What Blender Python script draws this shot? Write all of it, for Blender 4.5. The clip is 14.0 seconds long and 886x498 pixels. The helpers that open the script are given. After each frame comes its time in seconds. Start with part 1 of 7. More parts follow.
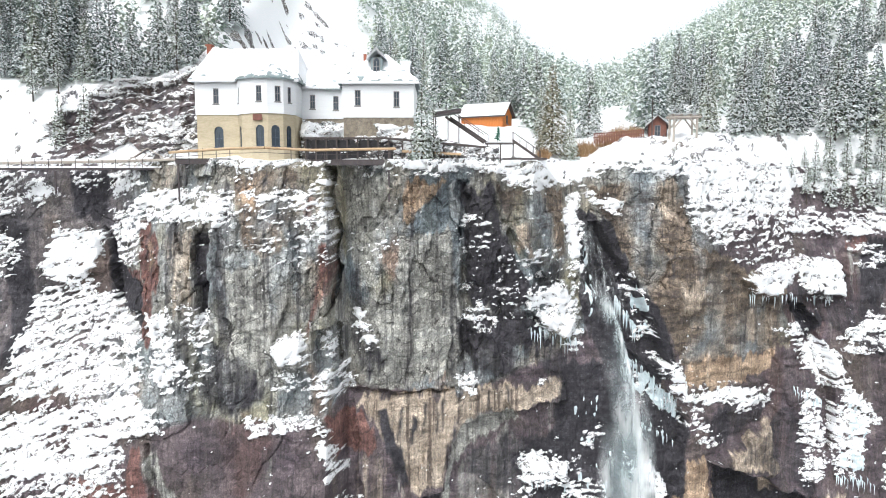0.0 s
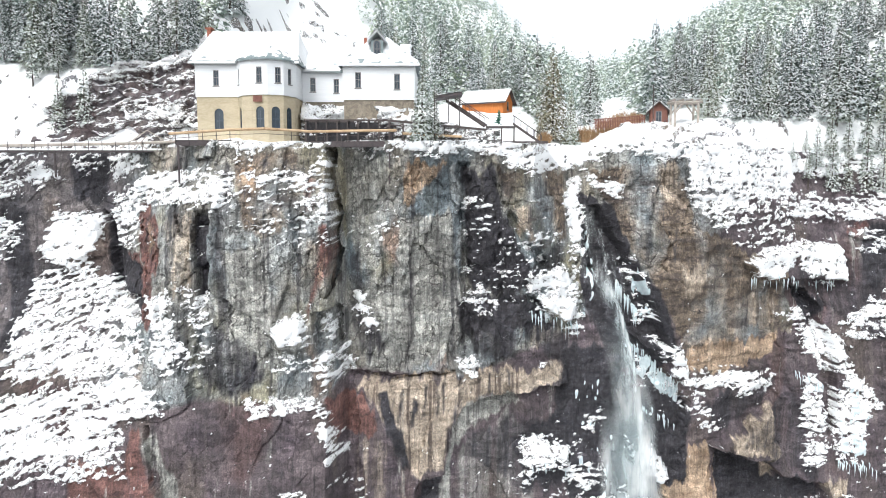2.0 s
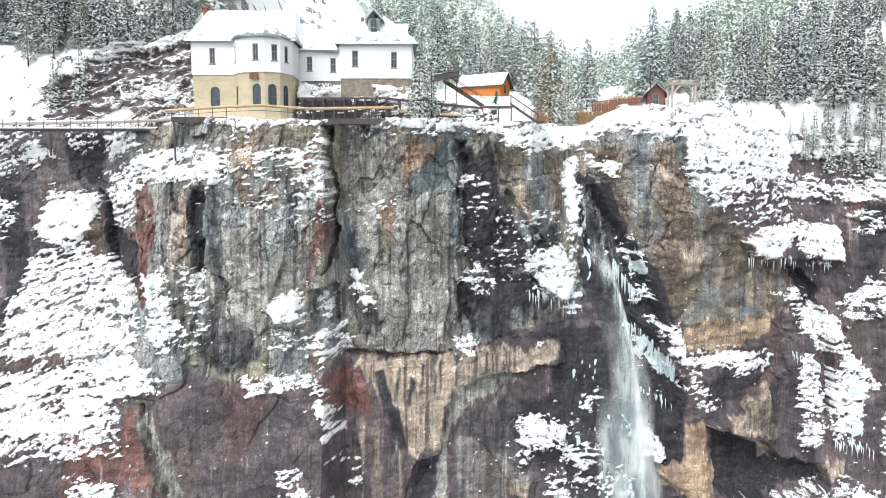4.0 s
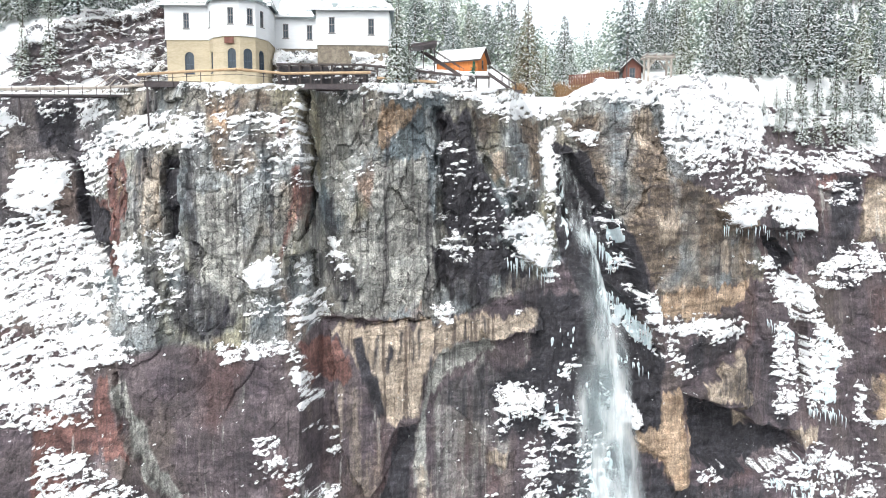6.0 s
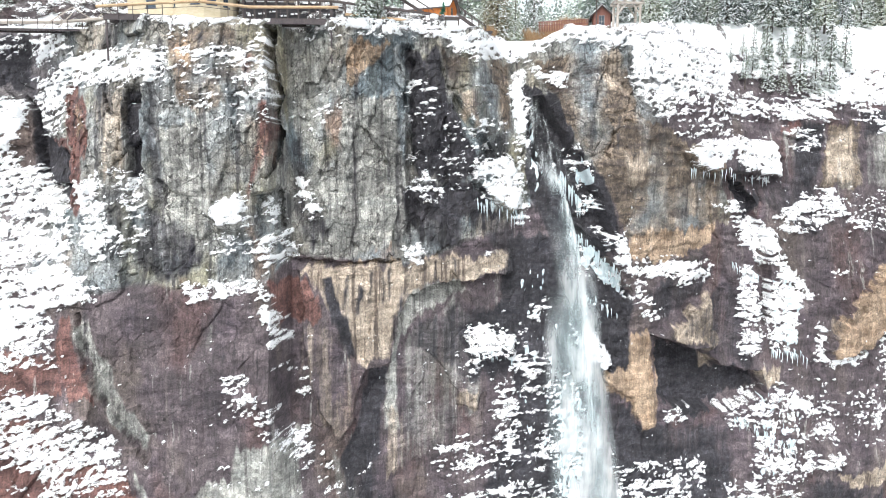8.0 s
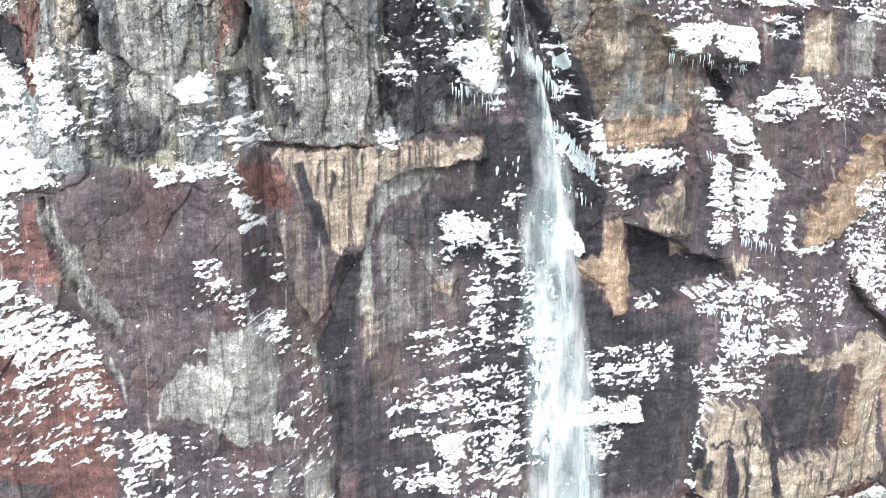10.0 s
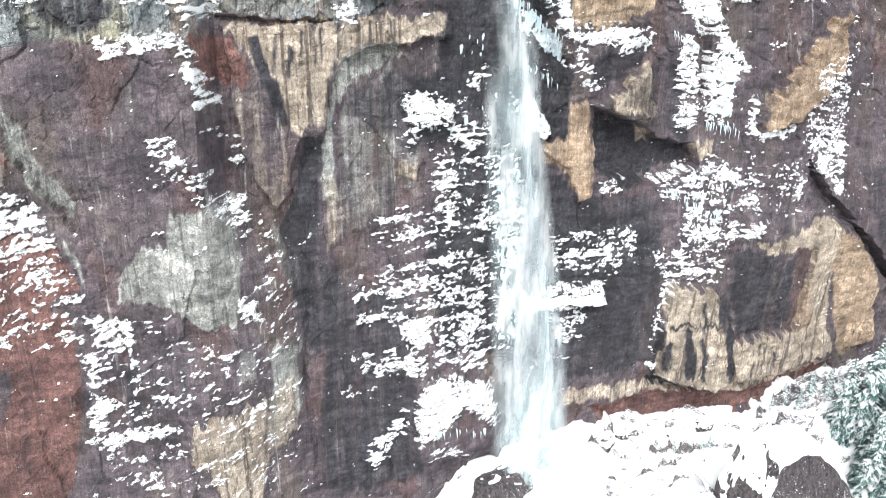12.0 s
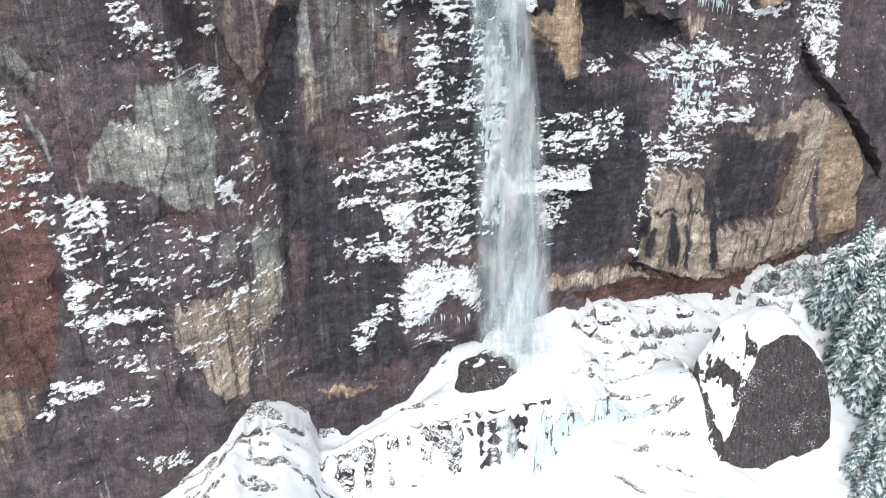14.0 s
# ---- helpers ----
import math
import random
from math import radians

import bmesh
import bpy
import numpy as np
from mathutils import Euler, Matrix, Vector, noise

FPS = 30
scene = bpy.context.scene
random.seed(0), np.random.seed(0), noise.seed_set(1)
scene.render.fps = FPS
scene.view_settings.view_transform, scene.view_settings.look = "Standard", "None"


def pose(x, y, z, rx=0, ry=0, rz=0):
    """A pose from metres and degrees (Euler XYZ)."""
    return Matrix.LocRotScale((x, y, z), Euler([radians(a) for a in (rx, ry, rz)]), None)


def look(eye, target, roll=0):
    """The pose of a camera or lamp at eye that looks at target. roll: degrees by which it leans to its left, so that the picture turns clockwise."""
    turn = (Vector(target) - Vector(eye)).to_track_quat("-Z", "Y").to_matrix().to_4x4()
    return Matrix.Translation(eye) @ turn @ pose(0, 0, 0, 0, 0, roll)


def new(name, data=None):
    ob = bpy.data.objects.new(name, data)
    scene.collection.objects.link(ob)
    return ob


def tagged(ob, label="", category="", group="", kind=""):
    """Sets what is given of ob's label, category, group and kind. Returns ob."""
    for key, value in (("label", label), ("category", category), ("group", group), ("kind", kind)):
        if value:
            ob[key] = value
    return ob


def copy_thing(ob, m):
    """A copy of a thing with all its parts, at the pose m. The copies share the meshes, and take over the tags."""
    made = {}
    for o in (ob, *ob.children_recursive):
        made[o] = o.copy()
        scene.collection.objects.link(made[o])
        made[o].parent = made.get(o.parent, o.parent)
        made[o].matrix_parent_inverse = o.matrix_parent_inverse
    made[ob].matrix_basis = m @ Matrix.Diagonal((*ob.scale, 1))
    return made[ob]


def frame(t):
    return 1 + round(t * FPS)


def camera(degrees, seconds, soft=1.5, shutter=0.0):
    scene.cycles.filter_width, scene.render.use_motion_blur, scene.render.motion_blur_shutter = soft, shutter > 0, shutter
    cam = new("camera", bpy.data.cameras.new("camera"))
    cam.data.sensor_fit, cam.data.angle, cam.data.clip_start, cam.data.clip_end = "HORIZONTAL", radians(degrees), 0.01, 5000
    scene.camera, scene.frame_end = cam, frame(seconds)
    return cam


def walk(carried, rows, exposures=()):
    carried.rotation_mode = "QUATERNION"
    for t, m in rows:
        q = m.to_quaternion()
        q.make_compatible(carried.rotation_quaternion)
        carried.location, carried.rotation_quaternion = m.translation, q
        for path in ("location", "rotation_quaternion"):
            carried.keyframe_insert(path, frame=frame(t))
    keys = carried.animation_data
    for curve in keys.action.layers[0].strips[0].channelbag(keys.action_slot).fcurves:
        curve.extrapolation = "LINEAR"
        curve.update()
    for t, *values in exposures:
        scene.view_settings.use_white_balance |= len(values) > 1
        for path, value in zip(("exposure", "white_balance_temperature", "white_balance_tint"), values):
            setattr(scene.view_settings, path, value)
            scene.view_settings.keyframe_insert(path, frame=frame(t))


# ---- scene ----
cam = camera(64.5, 14.0, 1.0)
METRES, EYE, TILT, LEAN, TURN = 25.0, 75.0, -5.5, 0.0, 0.0
ROWS = [
    (0.0, 0.0, 0.0, 0.0, 0.0, 0.0, -0.0),
    (0.5, 0.0, 0.0023, -0.0176, 0.0, 0.02, 0.0),
    (1.0, -0.0003, 0.0049, -0.0361, 0.01, 0.03, 0.0),
    (1.5, -0.0003, 0.0071, -0.0582, 0.02, 0.04, -0.02),
    (2.0, -0.0011, 0.0091, -0.0804, 0.03, 0.06, -0.02),
    (2.5, -0.0013, 0.0113, -0.1026, 0.04, 0.08, -0.01),
    (3.0, -0.0015, 0.013, -0.1255, 0.04, 0.07, -0.03),
    (5.5, -0.0015, 0.0248, -0.2802, -1.38, 0.16, 0.13),
    (6.0, -0.0019, 0.0286, -0.323, -2.0, 0.14, 0.18),
    (6.5, -0.0023, 0.0325, -0.3706, -2.8, 0.18, 0.27),
    (7.0, -0.0032, 0.0344, -0.4191, -3.69, 0.15, 0.35),
    (9.5, -0.0054, 0.0536, -0.6039, -5.55, -6.48, 0.39),
    (10.0, -0.0038, 0.0564, -0.6476, -6.57, -8.0, 0.47),
    (10.5, -0.0041, 0.0582, -0.6948, -7.62, -9.52, 0.56),
    (11.0, -0.0037, 0.0623, -0.7358, -8.33, -11.04, 0.61),
    (11.5, -0.0034, 0.0643, -0.78, -8.97, -12.64, 0.64),
    (12.0, -0.0043, 0.0684, -0.8229, -9.53, -14.43, 0.65),
    (12.5, -0.0049, 0.0735, -0.866, -10.13, -16.22, 0.66),
    (13.0, -0.0068, 0.0776, -0.9131, -10.75, -17.97, 0.73),
    (13.5, -0.0072, 0.0802, -0.9539, -10.94, -19.72, 0.71),
    (14.0, -0.0114, 0.0865, -0.9953, -11.11, -21.2, 0.69),
]
EXPOSURES = ((0.0, -0.14, 6300, 8), (7.0, 0.06, 6300, 8), (10.0, 0.22, 6250, 7), (12.0, 0.18, 6250, 7), (14.0, -0.50, 6200, 8))
walk(cam, [(t, pose(0, 0, EYE, TILT, LEAN, TURN) @ pose(METRES * x, METRES * y, METRES * z, 90 + pitch, roll, yaw)) for t, x, y, z, yaw, pitch, roll in ROWS], EXPOSURES)

# ---- world and light: an overcast winter sky, a weak wide sun behind the clouds ----
world = bpy.data.worlds.new("overcast_sky")
scene.world = world
world.use_nodes = True
wn, wl = world.node_tree.nodes, world.node_tree.links
wn.clear()
sky = wn.new("ShaderNodeTexSky")
sky.sky_type, sky.sun_disc = "NISHITA", False
sky.sun_elevation, sky.sun_rotation = radians(48), radians(205)
sky.air_density, sky.dust_density = 1.0, 3.0
pale = wn.new("ShaderNodeHueSaturation")
pale.inputs["Saturation"].default_value = 0.16
pale.inputs["Value"].default_value = 1.85
back = wn.new("ShaderNodeBackground")
back.inputs["Strength"].default_value = 0.15
wout = wn.new("ShaderNodeOutputWorld")
wl.new(sky.outputs[0], pale.inputs["Color"])
wl.new(pale.outputs[0], back.inputs["Color"])
wl.new(back.outputs[0], wout.inputs["Surface"])
sun = new("sun", bpy.data.lights.new("sun", "SUN"))
sun.data.energy, sun.data.angle, sun.data.color = 1.0, radians(24), (1.0, 0.965, 0.92)
sun.matrix_world = look((-40, -90, 130), (0, 0, 0))


# ---- materials ----
def shader(name, rough=0.8, metal=0.0):
    m = bpy.data.materials.new(name)
    m.use_nodes = True
    b = m.node_tree.nodes["Principled BSDF"]
    b.inputs["Roughness"].default_value, b.inputs["Metallic"].default_value = rough, metal
    return m, m.node_tree.nodes, m.node_tree.links, b


def coords(n, l, scale=(1, 1, 1), turn=(0, 0, 0)):
    tc, mp = n.new("ShaderNodeTexCoord"), n.new("ShaderNodeMapping")
    mp.inputs["Scale"].default_value, mp.inputs["Rotation"].default_value = scale, turn
    l.new(tc.outputs["Object"], mp.inputs["Vector"])
    return mp.outputs[0]


def grain(n, l, vec, scale, detail=6.0, rough=0.6):
    t = n.new("ShaderNodeTexNoise")
    t.inputs["Scale"].default_value, t.inputs["Detail"].default_value, t.inputs["Roughness"].default_value = scale, detail, rough
    l.new(vec, t.inputs["Vector"])
    return t.outputs["Fac"]


def ramp(n, l, fac, stops):
    r = n.new("ShaderNodeValToRGB")
    e = r.color_ramp.elements
    while len(e) < len(stops):
        e.new(0.5)
    for i, (p, c) in enumerate(stops):
        e[i].position, e[i].color = p, (c, c, c, 1) if isinstance(c, (int, float)) else (*c, 1)
    l.new(fac, r.inputs[0])
    return r.outputs[0]


def mix(n, l, fac, a, b, how="MIX"):
    m = n.new("ShaderNodeMix")
    m.data_type, m.blend_type = "RGBA", how
    for key, v in ((0, fac), (6, a), (7, b)):
        if isinstance(v, (int, float)):
            m.inputs[key].default_value = v
        elif isinstance(v, tuple):
            m.inputs[key].default_value = (*v, 1)
        else:
            l.new(v, m.inputs[key])
    return m.outputs[2]


def relief(n, l, b, height, strength, distance):
    u = n.new("ShaderNodeBump")
    u.inputs["Strength"].default_value, u.inputs["Distance"].default_value = strength, distance
    l.new(height, u.inputs["Height"])
    l.new(u.outputs[0], b.inputs["Normal"])


def plain(name, dark, light, scale=3.0, rough=0.8, metal=0.0, bump=0.2, dist=0.02, stretch=(1, 1, 1)):
    """A surface that varies between two colours at two scales, with fine relief."""
    m, n, l, b = shader(name, rough, metal)
    v = coords(n, l, stretch)
    f = mix(n, l, 0.5, grain(n, l, v, scale), grain(n, l, v, scale * 6.3))
    l.new(mix(n, l, ramp(n, l, f, [(0.36, 0.0), (0.64, 1.0)]), dark, light), b.inputs["Base Color"])
    relief(n, l, b, f, bump, dist)
    return m


def rock_shader():
    """Bedded sandstone: purple-brown below, grey with dark seeps above, tan, red and ochre where slabs broke away."""
    m, n, l, b = shader("layered_sandstone", 0.85)
    v = coords(n, l)
    beds = coords(n, l, (0.22, 0.22, 1.0), (0, radians(8), 0))
    seeps = coords(n, l, (1.0, 0.3, 0.045))
    a1, a2 = n.new("ShaderNodeAttribute"), n.new("ShaderNodeAttribute")
    a1.attribute_name, a2.attribute_name = "stain_a", "tone_mask_b"
    s1, s2 = n.new("ShaderNodeSeparateColor"), n.new("ShaderNodeSeparateColor")
    l.new(a1.outputs["Color"], s1.inputs[0])
    l.new(a2.outputs["Color"], s2.inputs[0])
    broad, patch, fine = grain(n, l, v, 0.10, 6), grain(n, l, v, 0.33, 8, 0.65), grain(n, l, v, 2.2, 8, 0.72)
    bed = grain(n, l, beds, 1.1, 8, 0.7)
    seep, thread = grain(n, l, seeps, 0.42, 7, 0.6), grain(n, l, seeps, 1.5, 5, 0.6)
    speck = grain(n, l, v, 6.0, 4, 0.7)
    grit = grain(n, l, v, 13.0, 3, 0.7)

    def drip(mask, lo=0.32, hi=0.64, pull=1.7):
        """A coloured patch's mask with its edge drawn out into runs and broken by grain."""
        t, u = n.new("ShaderNodeMath"), n.new("ShaderNodeMath")
        t.operation, u.operation = "SUBTRACT", "MULTIPLY_ADD"
        l.new(mix(n, l, 0.15, mix(n, l, 0.5, thread, seep), fine), t.inputs[0])
        t.inputs[1].default_value = 0.5
        l.new(t.outputs[0], u.inputs[0])
        u.inputs[1].default_value = pull
        l.new(mask, u.inputs[2])
        return ramp(n, l, u.outputs[0], [(lo, 0.0), (hi, 1.0)])

    a3 = n.new("ShaderNodeAttribute")
    a3.attribute_name = "stain_c"
    s3 = n.new("ShaderNodeSeparateColor")
    l.new(a3.outputs["Color"], s3.inputs[0])
    hair = grain(n, l, seeps, 5.0, 4, 0.65)
    low = mix(n, l, ramp(n, l, bed, [(0.36, 0.0), (0.64, 1.0)]), (0.036, 0.029, 0.036), (0.108, 0.085, 0.096))
    low = mix(n, l, ramp(n, l, patch, [(0.40, 0.0), (0.62, 0.7)]), low, (0.145, 0.118, 0.122))
    low = mix(n, l, ramp(n, l, seep, [(0.62, 0.0), (0.70, 0.5)]), low, (0.22, 0.19, 0.175))
    high = mix(n, l, ramp(n, l, patch, [(0.36, 0.0), (0.64, 1.0)]), (0.150, 0.172, 0.186), (0.385, 0.395, 0.383))
    high = mix(n, l, ramp(n, l, broad, [(0.44, 0.0), (0.62, 0.7)]), high, (0.27, 0.232, 0.178))
    high = mix(n, l, ramp(n, l, seep, [(0.56, 0.0), (0.66, 0.8)]), high, (0.37, 0.375, 0.355))
    tint = n.new("ShaderNodeSeparateColor")
    hue = n.new("ShaderNodeTexNoise")
    hue.inputs["Scale"].default_value, hue.inputs["Detail"].default_value = 0.16, 5
    l.new(coords(n, l, (1.0, 1.0, 0.45)), hue.inputs["Vector"])
    l.new(hue.outputs["Color"], tint.inputs[0])
    high = mix(n, l, ramp(n, l, tint.outputs[0], [(0.54, 0.0), (0.64, 0.75)]), high, (0.235, 0.215, 0.14))
    high = mix(n, l, ramp(n, l, tint.outputs[1], [(0.60, 0.0), (0.68, 0.7)]), high, (0.25, 0.145, 0.09))
    high = mix(n, l, ramp(n, l, tint.outputs[2], [(0.52, 0.0), (0.62, 0.7)]), high, (0.145, 0.185, 0.21))
    low = mix(n, l, ramp(n, l, tint.outputs[0], [(0.56, 0.0), (0.66, 0.6)]), low, (0.105, 0.060, 0.055))
    low = mix(n, l, ramp(n, l, tint.outputs[1], [(0.56, 0.0), (0.66, 0.55)]), low, (0.135, 0.110, 0.090))
    c = mix(n, l, s1.outputs[0], low, high)
    tawny = mix(n, l, ramp(n, l, mix(n, l, 0.5, patch, fine), [(0.40, 0.0), (0.60, 1.0)]), (0.075, 0.058, 0.048), (0.26, 0.205, 0.155))
    tawny = mix(n, l, ramp(n, l, tint.outputs[2], [(0.46, 0.0), (0.56, 0.75)]), tawny, high)
    tawny = mix(n, l, ramp(n, l, bed, [(0.40, 0.7), (0.47, 0.0)]), tawny, (0.062, 0.050, 0.048))
    c = mix(n, l, drip(a3.outputs["Alpha"]), c, tawny)

    def lay(c, mask, dark, light):
        tone = mix(n, l, ramp(n, l, mix(n, l, 0.5, patch, bed), [(0.40, 0.0), (0.58, 1.0)]), dark, light)
        return mix(n, l, drip(mask), c, tone)

    c = lay(c, s2.outputs[0], (0.19, 0.195, 0.185), (0.38, 0.372, 0.34))
    c = lay(c, s1.outputs[1], (0.275, 0.222, 0.172), (0.46, 0.385, 0.31))
    c = lay(c, s1.outputs[2], (0.080, 0.040, 0.038), (0.20, 0.105, 0.090))
    c = lay(c, s2.outputs[1], (0.20, 0.135, 0.09), (0.44, 0.33, 0.235))
    wet = ramp(n, l, s1.outputs[0], [(0.0, 0.25), (0.8, 1.0)])
    c = mix(n, l, mix(n, l, 1.0, ramp(n, l, seep, [(0.36, 0.8), (0.42, 0.0)]), wet, "MULTIPLY"), c, (0.046, 0.044, 0.050))
    c = mix(n, l, mix(n, l, 1.0, ramp(n, l, thread, [(0.35, 0.75), (0.42, 0.0)]), wet, "MULTIPLY"), c, (0.050, 0.047, 0.052))
    run = grain(n, l, coords(n, l, (1.0, 0.4, 0.028)), 1.0, 6, 0.68)
    c = mix(n, l, mix(n, l, 1.0, ramp(n, l, run, [(0.41, 0.85), (0.45, 0.0)]), s1.outputs[1], "MULTIPLY"), c, (0.105, 0.080, 0.066))
    c = mix(n, l, mix(n, l, 1.0, ramp(n, l, run, [(0.43, 0.8), (0.47, 0.0)]), s2.outputs[0], "MULTIPLY"), c, (0.115, 0.108, 0.105))
    c = mix(n, l, mix(n, l, 1.0, ramp(n, l, run, [(0.33, 0.9), (0.39, 0.0)]), ramp(n, l, tint.outputs[2], [(0.44, 0.0), (0.54, 1.0)]), "MULTIPLY"), c, (0.034, 0.031, 0.036))
    c = mix(n, l, mix(n, l, 1.0, ramp(n, l, run, [(0.60, 0.0), (0.66, 0.65)]), ramp(n, l, tint.outputs[0], [(0.46, 0.0), (0.56, 1.0)]), "MULTIPLY"), c, (0.38, 0.37, 0.345))
    # dark patches: dark and wet rock, plus shade painted into carved recesses
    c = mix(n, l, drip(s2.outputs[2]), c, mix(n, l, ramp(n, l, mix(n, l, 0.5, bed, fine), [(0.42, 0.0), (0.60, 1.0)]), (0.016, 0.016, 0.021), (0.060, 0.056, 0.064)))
    c = mix(n, l, ramp(n, l, mix(n, l, 0.4, bed, fine), [(0.32, 0.5), (0.39, 0.0)]), c, (0.040, 0.034, 0.036))
    c = mix(n, l, ramp(n, l, speck, [(0.32, 0.55), (0.44, 0.0)]), c, (0.035, 0.03, 0.03))
    c = mix(n, l, ramp(n, l, mix(n, l, 0.5, speck, fine), [(0.58, 0.0), (0.68, 0.55)]), c, mix(n, l, 1.0, c, (1.9, 1.85, 1.8), "MULTIPLY"))
    c = mix(n, l, 1.0, c, ramp(n, l, mix(n, l, 0.45, mix(n, l, 0.5, hair, speck), grit), [(0.37, 0.36), (0.5, 1.0), (0.63, 1.85)]), "MULTIPLY")
    c = mix(n, l, 1.0, c, ramp(n, l, s3.outputs[0], [(0.0, 0.82), (1.0, 1.22)]), "MULTIPLY")
    c = mix(n, l, 1.0, c, ramp(n, l, s3.outputs[1], [(0.0, 0.88), (1.0, 1.14)]), "MULTIPLY")
    crack = n.new("ShaderNodeTexVoronoi")
    crack.feature = "DISTANCE_TO_EDGE"
    crack.inputs["Scale"].default_value = 0.30
    warp = n.new("ShaderNodeVectorMath")
    warp.operation = "MULTIPLY_ADD"
    wobble = n.new("ShaderNodeTexNoise")
    wobble.inputs["Scale"].default_value, wobble.inputs["Detail"].default_value = 0.5, 6
    l.new(v, wobble.inputs["Vector"])
    l.new(wobble.outputs["Color"], warp.inputs[0])
    warp.inputs[1].default_value = (2.6, 2.6, 2.6)
    l.new(coords(n, l, (1.0, 1.0, 0.28)), warp.inputs[2])
    l.new(warp.outputs[0], crack.inputs["Vector"])
    line = ramp(n, l, crack.outputs["Distance"], [(0.003, 1.0), (0.016, 0.0)])
    line = mix(n, l, 1.0, line, ramp(n, l, patch, [(0.50, 0.0), (0.62, 0.9)]), "MULTIPLY")
    c = mix(n, l, line, c, (0.03, 0.027, 0.028))

    def broken(scale, stretch, shake, seed):
        """Blocks between joints: a tone for each block, and how near the joint is."""
        at = n.new("ShaderNodeVectorMath")
        at.operation = "MULTIPLY_ADD"
        l.new(wobble.outputs["Color"], at.inputs[0])
        at.inputs[1].default_value = (shake, shake, shake)
        l.new(coords(n, l, stretch, (0, radians(seed), 0)), at.inputs[2])
        out = []
        for feature, socket in (("F1", "Color"), ("DISTANCE_TO_EDGE", "Distance")):
            cells_ = n.new("ShaderNodeTexVoronoi")
            cells_.feature = feature
            cells_.inputs["Scale"].default_value = scale
            l.new(at.outputs[0], cells_.inputs["Vector"])
            out.append(cells_.outputs[socket])
        pick = n.new("ShaderNodeSeparateColor")
        l.new(out[0], pick.inputs[0])
        return pick.outputs[0], out[1]

    slab_tone, slab_joint = broken(0.55, (1.0, 1.0, 0.7), 1.6, 5)
    chip_tone, chip_joint = broken(1.9, (0.7, 0.7, 1.0), 0.8, 9)
    c = mix(n, l, 1.0, c, mix(n, l, s1.outputs[0], ramp(n, l, slab_tone, [(0.0, 0.88), (1.0, 1.14)]), ramp(n, l, slab_tone, [(0.0, 0.74), (1.0, 1.30)])), "MULTIPLY")
    c = mix(n, l, 1.0, c, ramp(n, l, chip_tone, [(0.0, 0.76), (0.8, 1.12), (1.0, 1.42)]), "MULTIPLY")
    open_ = mix(n, l, 1.0, ramp(n, l, patch, [(0.44, 0.25), (0.58, 1.0)]), ramp(n, l, s1.outputs[0], [(0.0, 0.35), (0.6, 1.0)]), "MULTIPLY")
    c = mix(n, l, mix(n, l, 1.0, ramp(n, l, slab_joint, [(0.006, 0.85), (0.030, 0.0)]), open_, "MULTIPLY"), c, (0.024, 0.021, 0.023))
    c = mix(n, l, mix(n, l, 1.0, ramp(n, l, chip_joint, [(0.010, 0.6), (0.055, 0.0)]), open_, "MULTIPLY"), c, (0.030, 0.026, 0.028))
    g = n.new("ShaderNodeNewGeometry")
    up = n.new("ShaderNodeSeparateXYZ")
    l.new(g.outputs["Normal"], up.inputs[0])
    p1, p2 = n.new("ShaderNodeMath"), n.new("ShaderNodeMath")
    p1.operation, p2.operation = "MULTIPLY_ADD", "MULTIPLY_ADD"
    l.new(s3.outputs[2], p1.inputs[0])
    p1.inputs[1].default_value = 0.33
    l.new(mix(n, l, 0.35, mix(n, l, 0.5, speck, grit), fine), p1.inputs[2])
    l.new(up.outputs[2], p2.inputs[0])
    p2.inputs[1].default_value = 0.10
    l.new(p1.outputs[0], p2.inputs[2])
    c = mix(n, l, ramp(n, l, p2.outputs[0], [(0.735, 0.0), (0.765, 1.0)]), c, (0.90, 0.91, 0.92))
    l.new(c, b.inputs["Base Color"])
    u0 = mix(n, l, 0.7, bed, mix(n, l, 0.5, fine, patch))
    relief(n, l, b, mix(n, l, 0.3, u0, speck), 0.7, 0.26)
    return m


def snow_shader():
    m, n, l, b = shader("fresh_snow", 0.7)
    v = coords(n, l)
    f = mix(n, l, 0.4, grain(n, l, v, 0.8), grain(n, l, v, 6.0))
    l.new(mix(n, l, f, (0.87, 0.885, 0.90), (0.95, 0.955, 0.96)), b.inputs["Base Color"])
    relief(n, l, b, f, 0.5, 0.12)
    return m


def gritty_snow_shader():
    """Thin snow on a rock face, with stone and grass showing through in flecks."""
    m, n, l, b = shader("thin_snow_on_rock", 0.75)
    v = coords(n, l, (0.6, 0.6, 1.0), (0, radians(8), 0))
    f = mix(n, l, 0.4, grain(n, l, v, 0.8), grain(n, l, v, 6.0))
    fleck = mix(n, l, 0.45, grain(n, l, v, 3.0, 6, 0.75), grain(n, l, v, 8.0, 3, 0.7))
    deep, sift = n.new("ShaderNodeAttribute"), n.new("ShaderNodeMath")
    deep.attribute_name, sift.operation = "snow_depth", "MULTIPLY_ADD"
    l.new(deep.outputs["Fac"], sift.inputs[0])
    sift.inputs[1].default_value = 0.24
    l.new(fleck, sift.inputs[2])
    white = mix(n, l, f, (0.87, 0.885, 0.90), (0.95, 0.955, 0.96))
    stone = mix(n, l, grain(n, l, v, 1.7), (0.03, 0.026, 0.028), (0.20, 0.17, 0.155))
    l.new(mix(n, l, ramp(n, l, sift.outputs[0], [(0.520, 1.0), (0.550, 0.0)]), white, stone), b.inputs["Base Color"])
    relief(n, l, b, f, 0.6, 0.15)
    return m


